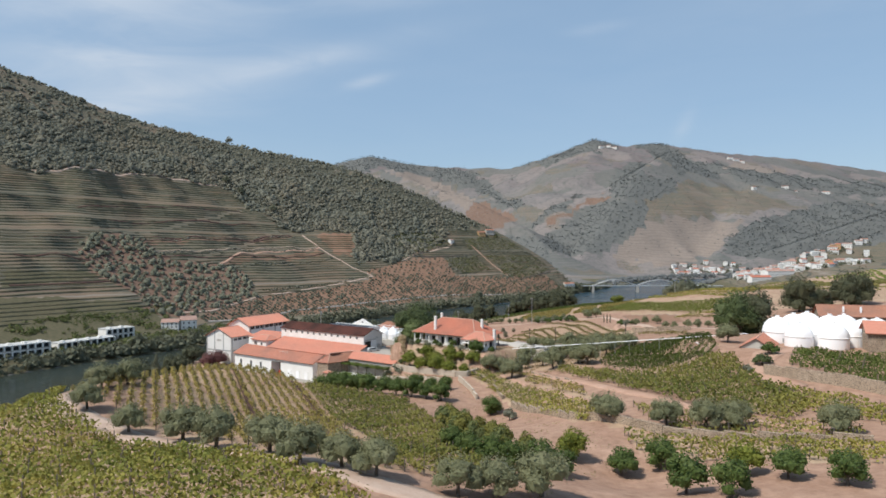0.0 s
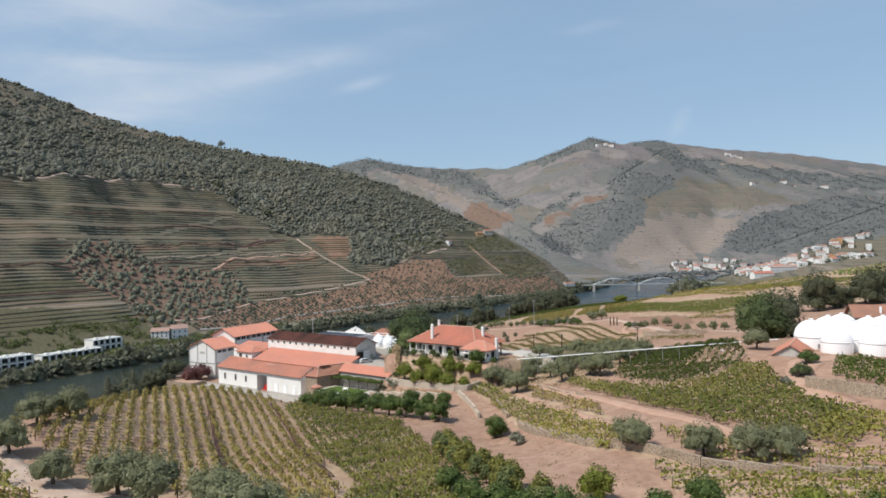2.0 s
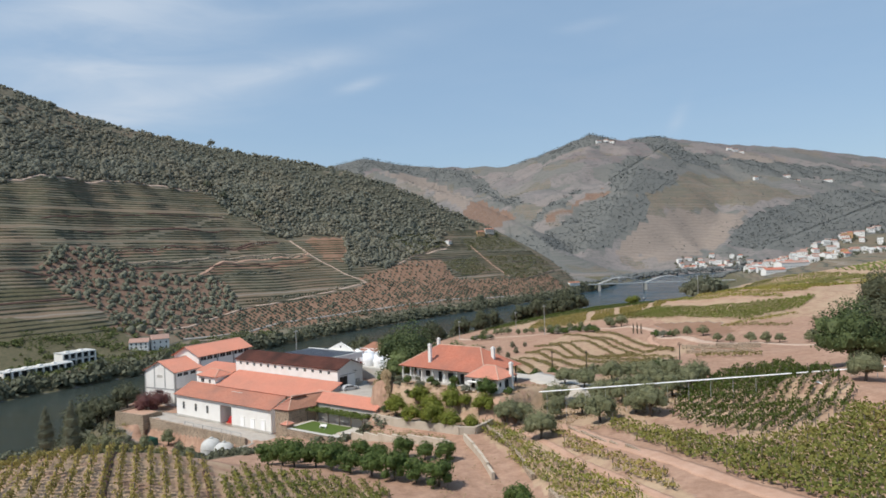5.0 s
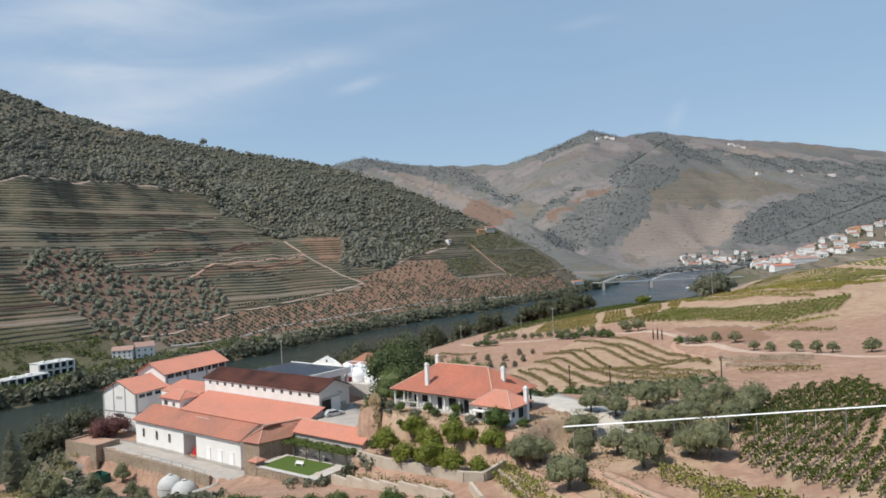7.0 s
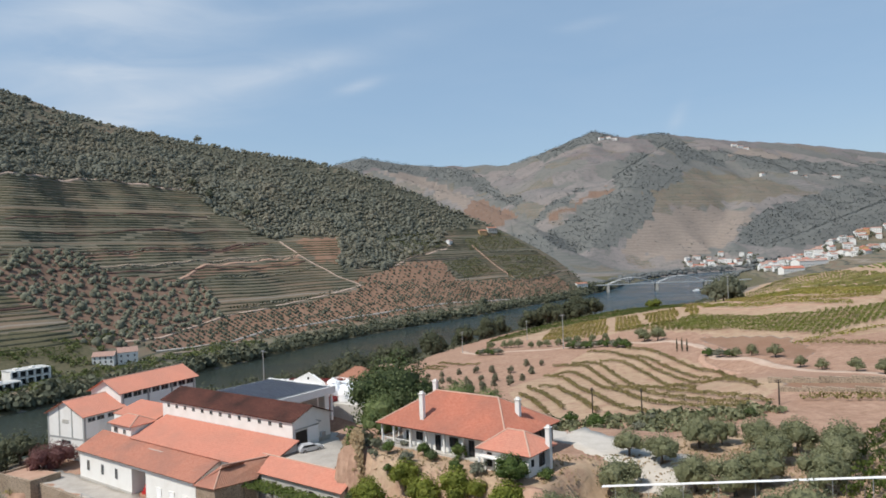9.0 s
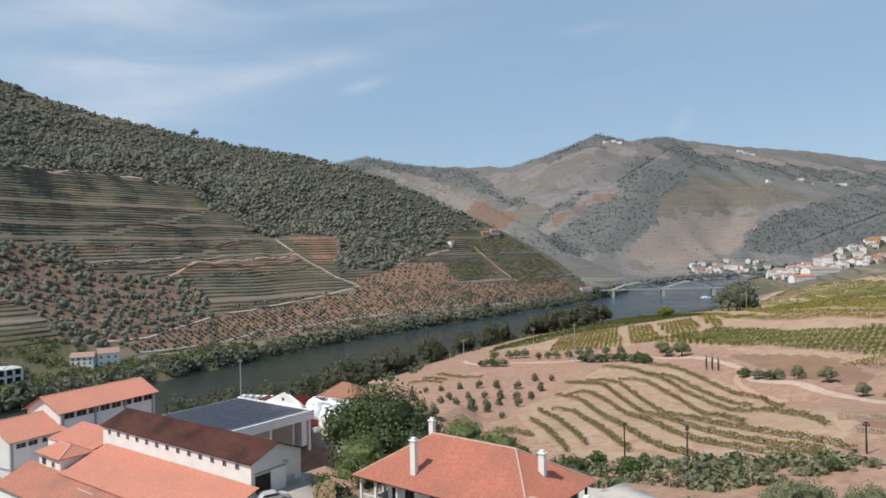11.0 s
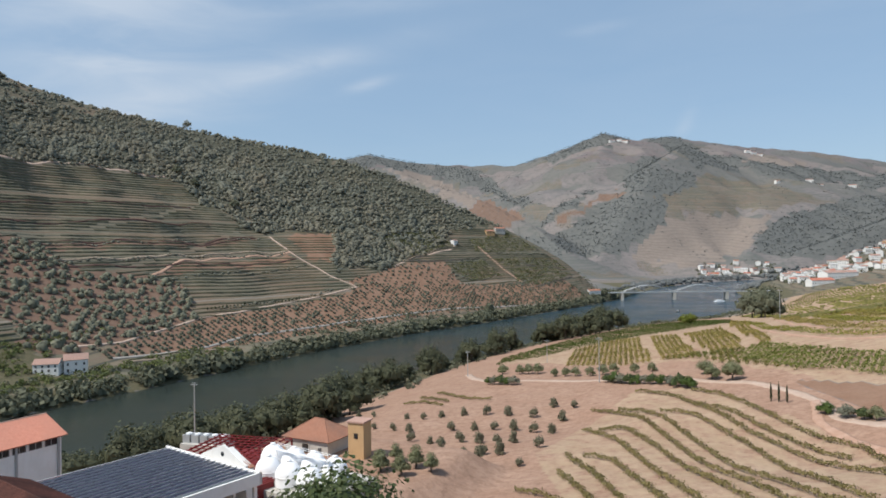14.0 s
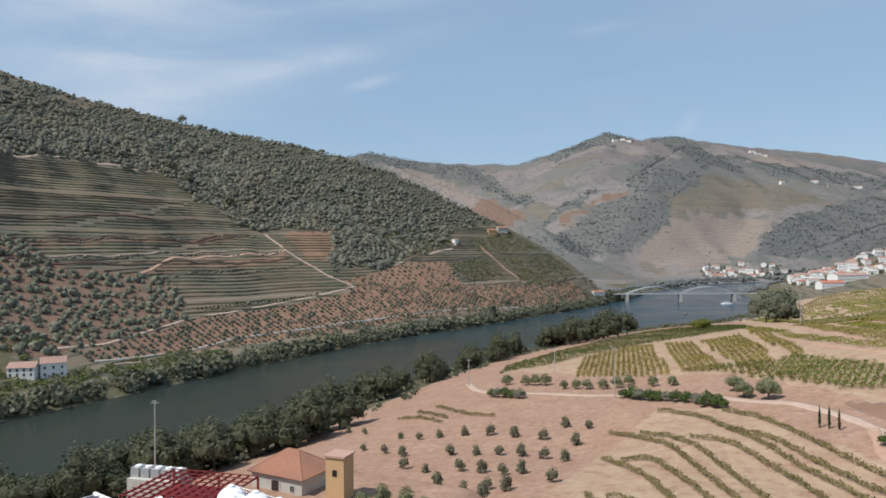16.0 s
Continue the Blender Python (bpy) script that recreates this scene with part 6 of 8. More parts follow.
# ---- walls, roads, pipe ----
def ribbon(name, pts, width, material, label, category, lift=0.10, thick=0.35, kind="structure"):
    """A strip that follows the ground."""
    pts = np.array(pts, float)
    seg = np.hypot(*np.diff(pts, axis=0).T)
    s = np.concatenate([[0], np.cumsum(seg)])
    n = max(2, int(s[-1] / 1.2))
    u = np.linspace(0, s[-1], n + 1)
    x, y = np.interp(u, s, pts[:, 0]), np.interp(u, s, pts[:, 1])
    for _ in range(8):
        x[1:-1], y[1:-1] = (x[:-2] + 2 * x[1:-1] + x[2:]) / 4, (y[:-2] + 2 * y[1:-1] + y[2:]) / 4
    tx, ty = np.gradient(x), np.gradient(y)
    ln = np.hypot(tx, ty)
    nx, ny = -ty / ln, tx / ln
    wob = 1 + 0.12 * np.sin(u * 0.55) + 0.08 * np.sin(u * 1.7 + 1)
    rows, cross = [], (-0.5, -0.25, 0, 0.25, 0.5)
    for c in cross:
        px, py = x + nx * width * c * wob, y + ny * width * c * wob
        rows.append(np.stack([px, py, land(px, py) + lift], -1))
    for c in (0.5, -0.5):
        px, py = x + nx * width * c * wob, y + ny * width * c * wob
        rows.append(np.stack([px, py, land(px, py) + lift - thick], -1))
    v = np.stack(rows, 1)
    k = v.shape[1]
    idx = np.arange(v.shape[0] * k).reshape(-1, k)
    f = []
    for j in range(k):
        j2 = (j + 1) % k
        f.append(np.stack([idx[:-1, j], idx[1:, j], idx[1:, j2], idx[:-1, j2]], -1))
    ob = new(name, mesh_from(name, v, np.concatenate(f)))
    ob.data.materials.append(material)
    return tagged(ob, label, category, kind=kind)


def stone_wall(pts, height, label, thick=0.6, sink=1.2, material=None):
    """A rubble wall that steps along the ground."""
    w = new("stone_wall")
    tagged(w, label, "wall")
    pts = np.array(pts, float)
    rng = random.Random(int(abs(pts[0][0]) * 10))
    for a, b in zip(pts[:-1], pts[1:]):
        n = max(1, int(np.hypot(*(b - a)) / 4))
        for i in range(n):
            p, q = a + (b - a) * i / n, a + (b - a) * (i + 1) / n
            d = (q - p) / np.hypot(*(q - p))
            o = np.array((-d[1], d[0])) * thick / 2
            z0 = min(float(land(*p)), float(land(*q)))
            top = z0 + height + rng.uniform(-0.12, 0.12)
            bm = extrude_poly([(*(p - o), z0 - sink), (*(q - o), z0 - sink), (*(q + o), z0 - sink), (*(p + o), z0 - sink)], (0, 0, top - z0 + sink))
            part("wall_section", bm, material or STONE, w)
    return w


ribbon("dirt_road", [(-62, 108), (-55.7, 98.4), (-43, 89.1), (-31.3, 83.5), (-18.9, 75.5), (-10.4, 68.6), (2, 64)], 4.6, ROAD_DIRT, "tan dirt track along the edge of a vineyard", "track")
ribbon("dirt_road", [(8, 193.5), (14.1, 190.4), (22.1, 182), (30.8, 153), (36.7, 133), (43, 119.5), (48.5, 110), (58, 98)], 2.6, DIRT, "dirt track between vine terraces", "track")
ribbon("gravel_road", [(10.8, 477), (12.5, 452), (17, 441), (33.9, 425.5), (54.8, 403), (75.9, 375), (83.6, 358), (87.9, 342), (87.5, 329), (84, 318), (88, 300), (90, 270), (94, 246), (101, 228)], 2.7, ROAD_DIRT, "pale gravel road along the slope", "road")
ribbon("field_track", [(87.5, 333), (80, 318), (79, 304), (81, 292)], 2.0, DIRT, "dirt track down to the vine terraces", "track")
ribbon("gravel_drive", [(18, 222), (24, 214), (27, 208), (29, 203), (34, 200)], 9, DRIVE, "pale gravel drive beside the villa", "drive")
ribbon("yard", [(63.5, 124), (63.5, 134), (66, 143), (72, 150), (80, 152)], 5.5, DIRT, "bare earth yard in front of white tanks", "yard")
ribbon("car_yard", [(-31, 240), (-23.5, 230), (-17.5, 221.5)], 18, YARD, "grey gravel yard beside the vat hall", "yard", 0.3)
ribbon("lower_yard", [(-64, 222.5), (-54, 218), (-46, 214)], 8, YARD, "grey gravel yard round cement tanks", "yard")
ribbon("winery_yard", [(-92, 260), (-83.4, 254), (-64, 239.7), (-44.8, 225.4), (-41, 221)], 6.4, YARD, "grey gravel yard below the winery wall", "yard")
for pts, w, mt, lb in (([(-224, 590), (-208.6, 613.7), (-200.4, 642.5), (-185, 692.3), (-168.7, 721), (-143, 767), (-87.4, 853.8)], 1.4, ROAD_DIRT, "pale road across a terraced hillside"),
                       ([(-183, 890), (-157, 868), (-128, 862), (-112, 854), (-87.4, 853.8)], 1.1, ROAD_DIRT, "pale path down a hillside"),
                       ([(-203, 590), (-186, 614), (-169, 642), (-150, 689), (-119, 734), (-90, 775), (-46, 830), (7, 892), (70, 958), (146, 1031)], 2.0, ASPHALT, "railway bed along the far river bank"),
                       ([(-55, 931), (-29, 979), (8, 1031), (16, 1052), (12.4, 1056)], 1.8, ROAD_DIRT, "pale road up a hillside spur"),
                       ([(45, 1074), (53, 1069), (76, 1052), (99, 1043)], 3.0, DIRT, "dirt break down a hillside"),
                       ([(-236, 725), (-231.6, 752), (-223, 774.4), (-200, 820), (-157, 868)], 2.0, DIRT, "orange earth cutting on a terraced slope")):
    ribbon("hill_road", pts, w, mt, lb, "road", 0.5, 1.5)
ribbon("hill_road", [(-470, 690), (-452, 703), (-412, 733), (-387, 807), (-372, 848), (-336, 885), (-301, 911)], 1.6, ROAD_DIRT, "pale track along the edge of a forest", "road", 0.5, 1.5)
# Dark strips: terrace banks with their shadow lines put into the colour.
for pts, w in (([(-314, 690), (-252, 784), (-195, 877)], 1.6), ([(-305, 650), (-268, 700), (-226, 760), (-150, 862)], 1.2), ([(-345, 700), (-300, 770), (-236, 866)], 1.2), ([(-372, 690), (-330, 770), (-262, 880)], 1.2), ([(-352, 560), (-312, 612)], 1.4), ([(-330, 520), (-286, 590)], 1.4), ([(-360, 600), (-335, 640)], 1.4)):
    ribbon("terrace_bank", pts, w, DRAIN_AND_SHADE, "dark stone bank below a vine terrace, shade in its colour", "embankment", 0.8, 2.0)

ribbon("foot_path", [(9.8, 191.9), (14.0, 188), (20.0, 167), (24.0, 147), (27.6, 134), (30.5, 126)], 1.3, DIRT, "narrow earth path between vine terraces", "path")

stone_wall([(64.0, 136), (68, 127), (75, 116), (84, 104)], 2.2, "dry stone retaining wall above a vineyard slope")
stone_wall([(-17.5, 203.4), (-8.8, 195.0), (3.4, 185.2), (6.4, 184.6), (10, 190.0)], 1.5, "pale stained garden wall below citrus trees", 0.6, 2.0, WALL_PALE)
stone_wall([(4.2, 183.0), (5.6, 176.7), (6.8, 170.0), (8.0, 162)], 1.3, "pale terrace wall running down between vines", 0.5, 2.0, WALL_PALE)
stone_wall([(8.4, 189), (12, 175), (14, 160)], 1.0, "stone terrace wall beside a dirt track")
stone_wall([(15, 190), (23, 178), (30, 156)], 0.5, "low stone kerb along a vineyard track", 0.4)
stone_wall([(15.4, 152), (17.5, 138), (22.5, 121), (34, 105.5), (45, 98), (58, 92)], 1.4, "dry stone terrace wall below vines")
stone_wall([(-25.5, 212.5), (-19, 199), (-9.8, 189.5), (-0.3, 181.2), (1.6, 178.4)], 1.7, "pale stained retaining wall below a vine strip", 0.6, 2.5, WALL_PALE)
stone_wall([(-84, 236), (-95, 244), (-102, 254)], 1.3, "curved stone terrace wall below the yard", 0.6, 2.0)
stone_wall([(-90, 228), (-102, 237), (-109, 248)], 1.2, "lower stone terrace wall towards the river", 0.6, 2.0)

for pts in ([(-45, 949), (-33, 971), (-6, 1018), (15, 1041)], [(-41, 952), (0, 996), (45, 1050)], [(107, 1083), (138, 1106), (163, 1119)], [(117, 1049), (140, 1079), (176, 1119)]):
    stone_wall(pts, 1.6, "pale dry stone wall between vine plots on a headland", 0.9, 2.5, STONE)
stone_wall([(70, 253), (77.2, 246.3), (87.1, 240.6)], 1.4, "dark dry stone wall on a bare slope")
stone_wall([(68, 244), (74, 238), (81.5, 232)], 1.1, "low dark stone wall on a bare slope")
hedges = []
hr = np.random.default_rng(61)
for pts in ([(-307.3, 704.3), (-261.3, 768.4), (-227.8, 835.4), (-185, 883)], [(-291.4, 677.2), (-250.6, 740.3), (-209.3, 812.2), (-156.9, 868.4)],
            [(-230.2, 725.8), (-193.2, 774.3), (-137.4, 862.2)], [(-181.4, 713.3), (-152.3, 760.3), (-108.2, 827.2)], [(98, 1035), (121, 1037), (150, 1060)], [(14.6, 1009.4), (54.6, 1056.5)], [(76, 1041), (35, 991)], [(94, 1035), (150, 1118)], [(32, 1069), (72, 1081), (143, 1126)], [(-55, 931), (-20, 960), (36, 992)]):
    pts = np.array(pts)
    for a, b in zip(pts[:-1], pts[1:]):
        for k in np.arange(0, 1, 1.9 / np.hypot(*(b - a))):
            q = a + (b - a) * k + hr.normal(0, 0.8, 2)
            if hr.random() < 0.8:
                hedges.append((q[0], q[1], float(land(*q)), hr.uniform(0.5, 1.2)))
tagged(clumps("terrace_hedges", hedges, 1.5, 0.8, FOREST, 62, 2), "dark hedge lines along hillside terrace walls", "hedges", kind="stuff")

pipe = thing("wine_pipe", "pair of white pipes on thin posts above the vines", "pipe", pose(0, 0, 0))
pa, pb = Vector((18.9, 185.9, 45.4)), Vector((74.0, 166.0, 52.0))
side = Vector((0.2, 0.36, 0))
for s in (-1, 1):
    part("pipe", rod(bmesh.new(), pa + side * s * 0.45, pb + side * s * 0.45, 0.065), TANK_WHITE, pipe)
for i in range(16):
    q = pa.lerp(pb, (i + 0.4) / 16)
    part("post", boxes((q.x - 0.03, q.x + 0.03, q.y - 0.03, q.y + 0.03, float(land(q.x, q.y)) - 0.3, q.z - 0.05)), STEEL, pipe)


def pole(x, y, h, label, r=0.14, arm=1.2, material=None):
    z = float(land(x, y))
    t = thing("utility_pole", label, "pole", pose(x, y, z))
    part("shaft", cyl(bmesh.new(), 0, 0, -0.5, h, r * 1.3, r * 0.8, 10), material or STEEL, t)
    if arm:
        part("crossarm", boxes((-arm, arm, -0.06, 0.06, h - 0.6, h - 0.45), (-arm * 0.6, arm * 0.6, -0.06, 0.06, h - 0.15, h - 0.02)), material or STEEL, t)
        for sx in (-arm + 0.1, 0, arm - 0.1):
            part("insulator", cyl(bmesh.new(), sx, 0, h - 0.45, h - 0.2, 0.07, 0.05, 8), WOOD_DARK, t)
    return t


pole(-61.0, 341.5, 41.5 - float(land(-61.0, 341.5)), "tall slim concrete mast by the river trees", 0.17, 0.9)
pole(52.0, 400.0, 15.0, "concrete utility pole on a vineyard slope")
pole(10.5, 470.0, 11.0, "concrete utility pole beside a gravel road")
pole(45.0, 470.0, 10.0, "thin utility pole among vines", 0.1)
pole(31.5, 249.0, 6.5, "dark wooden pole among olive trees", 0.12, 0.3, WOOD_DARK)
pole(40.0, 243.0, 5.5, "dark wooden pole among olive trees", 0.12, 0.3, WOOD_DARK)
pole(62.0, 232.0, 4.6, "dark wooden pole among olive trees", 0.12, 0.5, WOOD_DARK)
pole(190.0, 560.0, 17.0, "lattice power pole above a vineyard", 0.16, 1.8)
ribbon("drain", [(-48.7, 157), (-41, 138), (-33, 118), (-27, 103)], 0.9, DRAIN_AND_SHADE, "dark reddish drain between vine rows", "drain", 0.12)
ribbon("drain", [(-33.4, 151.5), (-27, 136), (-21, 122), (-14, 105)], 0.7, DRAIN_AND_SHADE, "dark drain between vine rows", "drain", 0.12)


# ---- trees ----
def leaf_cards(pos, nrm, size, rng, flat=0.5):
    """Small tilted quads at places, facing roughly along normals."""
    n = len(pos)
    w = nrm + rng.normal(0, flat, (n, 3))
    w /= np.linalg.norm(w, axis=1)[:, None]
    t = np.cross(w, rng.normal(0, 1, (n, 3)))
    t /= np.maximum(np.linalg.norm(t, axis=1), 1e-6)[:, None]
    b = np.cross(w, t)
    s = size * rng.uniform(0.6, 1.3, n)[:, None]
    v = np.stack([pos - t * s * 0.5, pos + b * s * 0.35, pos + t * s * 0.5, pos - b * s * 0.35], 1).reshape(-1, 3)
    f = np.arange(4 * n).reshape(-1, 4)
    return v, f


def crown_mesh(name, blobs, leaves, size, seed, core=0.80, flat=0.38):
    """A crown: uneven leafy shells round dark inner masses."""
    rng = np.random.default_rng(seed)
    vs, fs, at = [], [], 0
    area = np.array([b[3] * b[4] for b in blobs])
    for b, a in zip(blobs, area / area.sum()):
        c, r = np.array(b[:3]), np.array((b[3], b[3], b[4]))
        n = max(8, int(leaves * a))
        d = rng.normal(0, 1, (n, 3))
        d /= np.linalg.norm(d, axis=1)[:, None]
        d[:, 2] = np.where(d[:, 2] < -0.55, -d[:, 2], d[:, 2])
        k = rng.uniform(0.74, 1.06, n) + 0.12 * np.sin(d[:, 0] * 7 + seed) * np.cos(d[:, 1] * 6 + d[:, 2] * 5)
        v, f = leaf_cards(c + d * r * k[:, None], d, size, rng, flat)
        vs.append(v)
        fs.append(f + at)
        at += len(v)
        bv, bf = BALLS[rng.integers(5)]
        tri = np.concatenate([bf, bf[:, -1:]], 1)
        vs.append(bv * r * core * 0.95 + c)
        fs.append(tri + at)
        at += len(bv)
    V, F = np.concatenate(vs), np.concatenate(fs)
    me = bpy.data.meshes.new(name)
    me.from_pydata(V.tolist(), [], [list(dict.fromkeys(q)) for q in F.tolist()])
    return me


def trunk_bm(h, r, limbs, spread_, seed):
    rng = random.Random(seed)
    bm = bmesh.new()
    top = Vector((rng.uniform(-0.2, 0.2), rng.uniform(-0.2, 0.2), h * 0.5))
    rod(bm, (0, 0, -0.5), top, r * 1.2, r * 0.85, 7)
    for i in range(limbs):
        a = 6.283 * i / limbs + rng.uniform(-0.4, 0.4)
        rod(bm, top, top + Vector((math.cos(a) * spread_, math.sin(a) * spread_, h * rng.uniform(0.4, 0.65))), r * 0.6, r * 0.22, 6)
    return bm


def make_tree(name, label, category, group, leaf_mat, width, height, lift, n_blobs, leaves, leaf, seed, trunk_r=0.22, squash=0.75, limbs=4):
    leaves, leaf = int(leaves * 0.86), leaf * 1.06
    rng = random.Random(seed)
    tall = height - lift
    blobs = [(0, 0, lift + tall * 0.55, width * 0.34, tall * 0.46)]
    for i in range(n_blobs):
        a = 6.283 * i / n_blobs + rng.uniform(-0.5, 0.5)
        d = width * rng.uniform(0.22, 0.33)
        r = width * rng.uniform(0.17, 0.25)
        rz = min(r * squash * rng.uniform(0.9, 1.2), tall * 0.42)
        blobs.append((math.cos(a) * d, math.sin(a) * d, lift + rz * 0.9 + (tall - 1.9 * rz) * rng.uniform(0.0, 0.75), r, rz))
    t = thing(name, label, category, pose(0, 0, -500), group)
    part("trunk", trunk_bm(lift + tall * 0.45, trunk_r, limbs, width * 0.22, seed), BARK, t)
    part("crown", crown_mesh("crown", blobs, leaves, leaf, seed), leaf_mat, t)
    return t


def plant(kinds, places, seed, lo=0.85, hi=1.15, dz=0.0):
    rng = random.Random(seed)
    for i, (x, y) in enumerate(places):
        s = rng.uniform(lo, hi)
        c = copy_thing(kinds[i % len(kinds)], pose(x, y, float(land(x, y)) + dz, 0, 0, rng.uniform(0, 360)))
        c.scale = (s, s, s * rng.uniform(0.92, 1.08))


def retire(kinds):
    for t in kinds:
        for o in list(t.children_recursive) + [t]:
            bpy.data.objects.remove(o)


olives = [make_tree("olive_tree", lb, "olive tree", "olive trees among the vineyards", OLIVE, 5.8, 4.8, 0.22, 11, 2600, 0.22, 50 + i, 0.22, 0.95) for i, lb in
          enumerate(("silvery grey-green olive tree on dry soil", "rounded silvery olive tree beside a vineyard", "broad old olive tree with a dark trunk"))]
plant(olives, [(-50.4, 96.9), (-55, 110), (-52.7, 114.5), (-41.2, 89.7), (-33.2, 87.4), (-27.5, 82.5), (-19.9, 78.5), (-14.9, 71.5), (-10.5, 71), (-6.8, 69.5), (1.5, 68), (5.5, 70), (10.5, 72.5)], 1, 0.85, 1.15)
plant(olives, [(27.6, 114.8), (35.8, 109.4), (41.1, 106.6), (45.2, 106), (56, 97), (17.6, 176.2), (27.2, 187), (35.2, 178), (68.5, 164.5)], 2, 0.95, 1.15)
plant(olives, [(16, 191.8), (12.9, 190), (27.4, 205.8), (31, 202.5), (24.1, 199.5), (22, 188.5), (38.4, 208), (42.6, 210.3), (46, 205.3), (32.9, 195.1), (36, 190.2), (28.6, 177.4), (39.5, 191.6),
               (45, 198.4), (49.7, 201.8), (50, 193), (44.4, 185.6), (36.9, 175.1), (53.5, 197.9)], 3, 0.85, 1.2)
plant(olives, [(80.1, 381.7), (79.2, 373.5), (82, 366)], 4, 0.9, 1.2)
small = [make_tree("olive_tree", lb, "olive tree", "small olives along the gravel road", OLIVE, 4.0, 3.3, 0.2, 6, 1000, 0.28, 60 + i, 0.14) for i, lb in
         enumerate(("small round olive tree beside a gravel road", "low olive tree on a bare slope"))]
plant(small, [(30.8, 448.4), (37.5, 443.9), (41.9, 430), (48.6, 424), (53.5, 420.9), (62.6, 424), (67.2, 413), (88, 311), (90.5, 306), (93, 297), (24.5, 455), (34, 446), (45.5, 427), (58, 421), (72, 408), (91.5, 281), (92, 272), (93, 259.7), (93.5, 250.8), (97, 250), (103, 244)], 5, 0.9, 1.25)
young = [make_tree("young_olive", lb, "young olive tree", "young olives in rows", SAPLING, 2.2, 2.5, 0.1, 5, 300, 0.26, 70 + i, 0.07, 1.1) for i, lb in
         enumerate(("young dark green olive planted on bare soil", "upright young olive on a bare slope"))]
plant(young, [(33, 376.6), (38.4, 371.8), (6.4, 379), (13.2, 375.9), (19.2, 371.2), (26, 367.3), (33.2, 361.4), (2.5, 360.6), (8.6, 358.1), (14.1, 356.5), (19.2, 355.2), (24.1, 352.5), (28, 348), (4.4, 342.6), (9, 340.6),
              (13.3, 338), (17.3, 338), (21.9, 325.6), (4.9, 326), (9.4, 326.9), (12.8, 324.1)], 6, 1.15, 1.55, -0.65)
plant(young, [(-29, 408), (-23.1, 400.1), (-10.9, 382.1), (-5.7, 378.2), (-0.4, 378.8), (-14.1, 366.6), (-9.1, 362.3), (-20, 372.3), (-3, 344), (-8, 350), (0, 330), (16, 312), (8, 311), (0, 314)], 7, 1.0, 1.4, -0.55)
citrus = [make_tree("citrus_tree", lb, "citrus tree", "citrus trees", CITRUS, 4.9, 4.3, 0.0, 9, 1750, 0.28, 80 + i, 0.16, 0.95) for i, lb in
          enumerate(("dense dark green citrus tree with a round crown", "glossy green orange tree reaching the ground"))]
plant(citrus, [(24.4, 93.2), (30, 94), (28.2, 79.2), (32.1, 75.9), (40.7, 80.5), (45.3, 76.5)], 8, 0.95, 1.15)
plant(citrus, [(-31.5, 178), (-28, 174.5), (-25.2, 171.5), (-21.8, 172.7), (-18.5, 169), (-15, 166.5), (-11.2, 164), (-7.5, 161.5), (-4, 160), (-0.5, 158.6)], 9, 0.95, 1.2)
plant(citrus, [(-27, 180), (-22.5, 181), (-19, 180.6), (-15, 179.4), (-11.5, 178.2), (-7, 176), (-3, 174), (0.6, 171.6)], 28, 0.75, 0.95)
plant(citrus, [(1.3, 96.8), (3.3, 89.5), (5.9, 84.5), (8.3, 84), (12.2, 85), (15.4, 88.6)], 10, 0.75, 1.0)
plant(citrus, [(9.4, 195.4), (3.0, 206.0), (-2.2, 208.4), (7.4, 201.6), (-7.6, 210.4)], 11, 0.45, 0.7)
plant(citrus, [(9.2, 195.0), (10.7, 149.8)], 31, 0.95, 1.15)
lemon = [make_tree("lemon_tree", lb, "citrus tree", "yellow-green garden trees", CITRUS_YELLOW, 4.8, 4.0, 0.45, 9, 2200, 0.24, 90 + i, 0.14, 0.8) for i, lb in
         enumerate(("bright yellow-green lemon tree in a garden", "rounded lime-green garden tree below the villa"))]
plant(lemon, [(-9.7, 199.8), (-4.8, 203.9), (-2.1, 200.6), (2.2, 198.1), (8.5, 193.3), (-1.7, 190.7), (1.7, 188.1), (-5.8, 193.8), (37.3, 84.3), (18.5, 96.9)], 12, 1.05, 1.3)
plant(lemon, [(5.8, 186.6), (5.0, 196.4)], 27, 0.6, 0.8)
broad = [make_tree("walnut_tree", "large spreading dark green walnut tree behind the villa", "tree", "", WALNUT, 16.4, 13.8, 0.4, 18, 15000, 0.42, 101, 0.45, 0.8, 6)]
plant(broad, [(-7.7, 233.6)], 13, 1.18, 1.19)
shrubby = [make_tree("broad_tree", lb, "tree", "", WALNUT if i == 0 else RIVERSIDE, 13, 15, 0.4, 13, 4200, 0.5, 102 + i, 0.4, 1.0, 5) for i, lb in enumerate(("large dark broadleaf tree beside white tanks", "tall dark tree behind a barn"))]
plant(shrubby, [(80.5, 186.0), (86.5, 189.5), (83.5, 193.5)], 14, 0.9, 1.1, -1.0)
plant(shrubby[1:], [(148, 284), (160, 291), (183, 300), (174, 296)], 15, 0.85, 1.2, -2.0)
silver = [make_tree("oleander", "dense rounded light green oleander beside the villa", "tree", "", OLEANDER, 8.0, 8.0, 0.0, 9, 4200, 0.28, 105, 0.25, 1.0)]
plant(silver, [(-9.8, 222.8), (3.6, 227.8), (9.0, 226)], 16, 0.85, 1.05)
purple = [make_tree("plum_tree", "purple-leaved plum tree against a white hall", "tree", "", PURPLE, 7.6, 5.0, 0.0, 9, 2600, 0.30, 106, 0.2, 0.9)]
plant(purple, [(-86.0, 260.4), (-88.6, 259.2)], 17, 1.15, 1.3, -0.7)
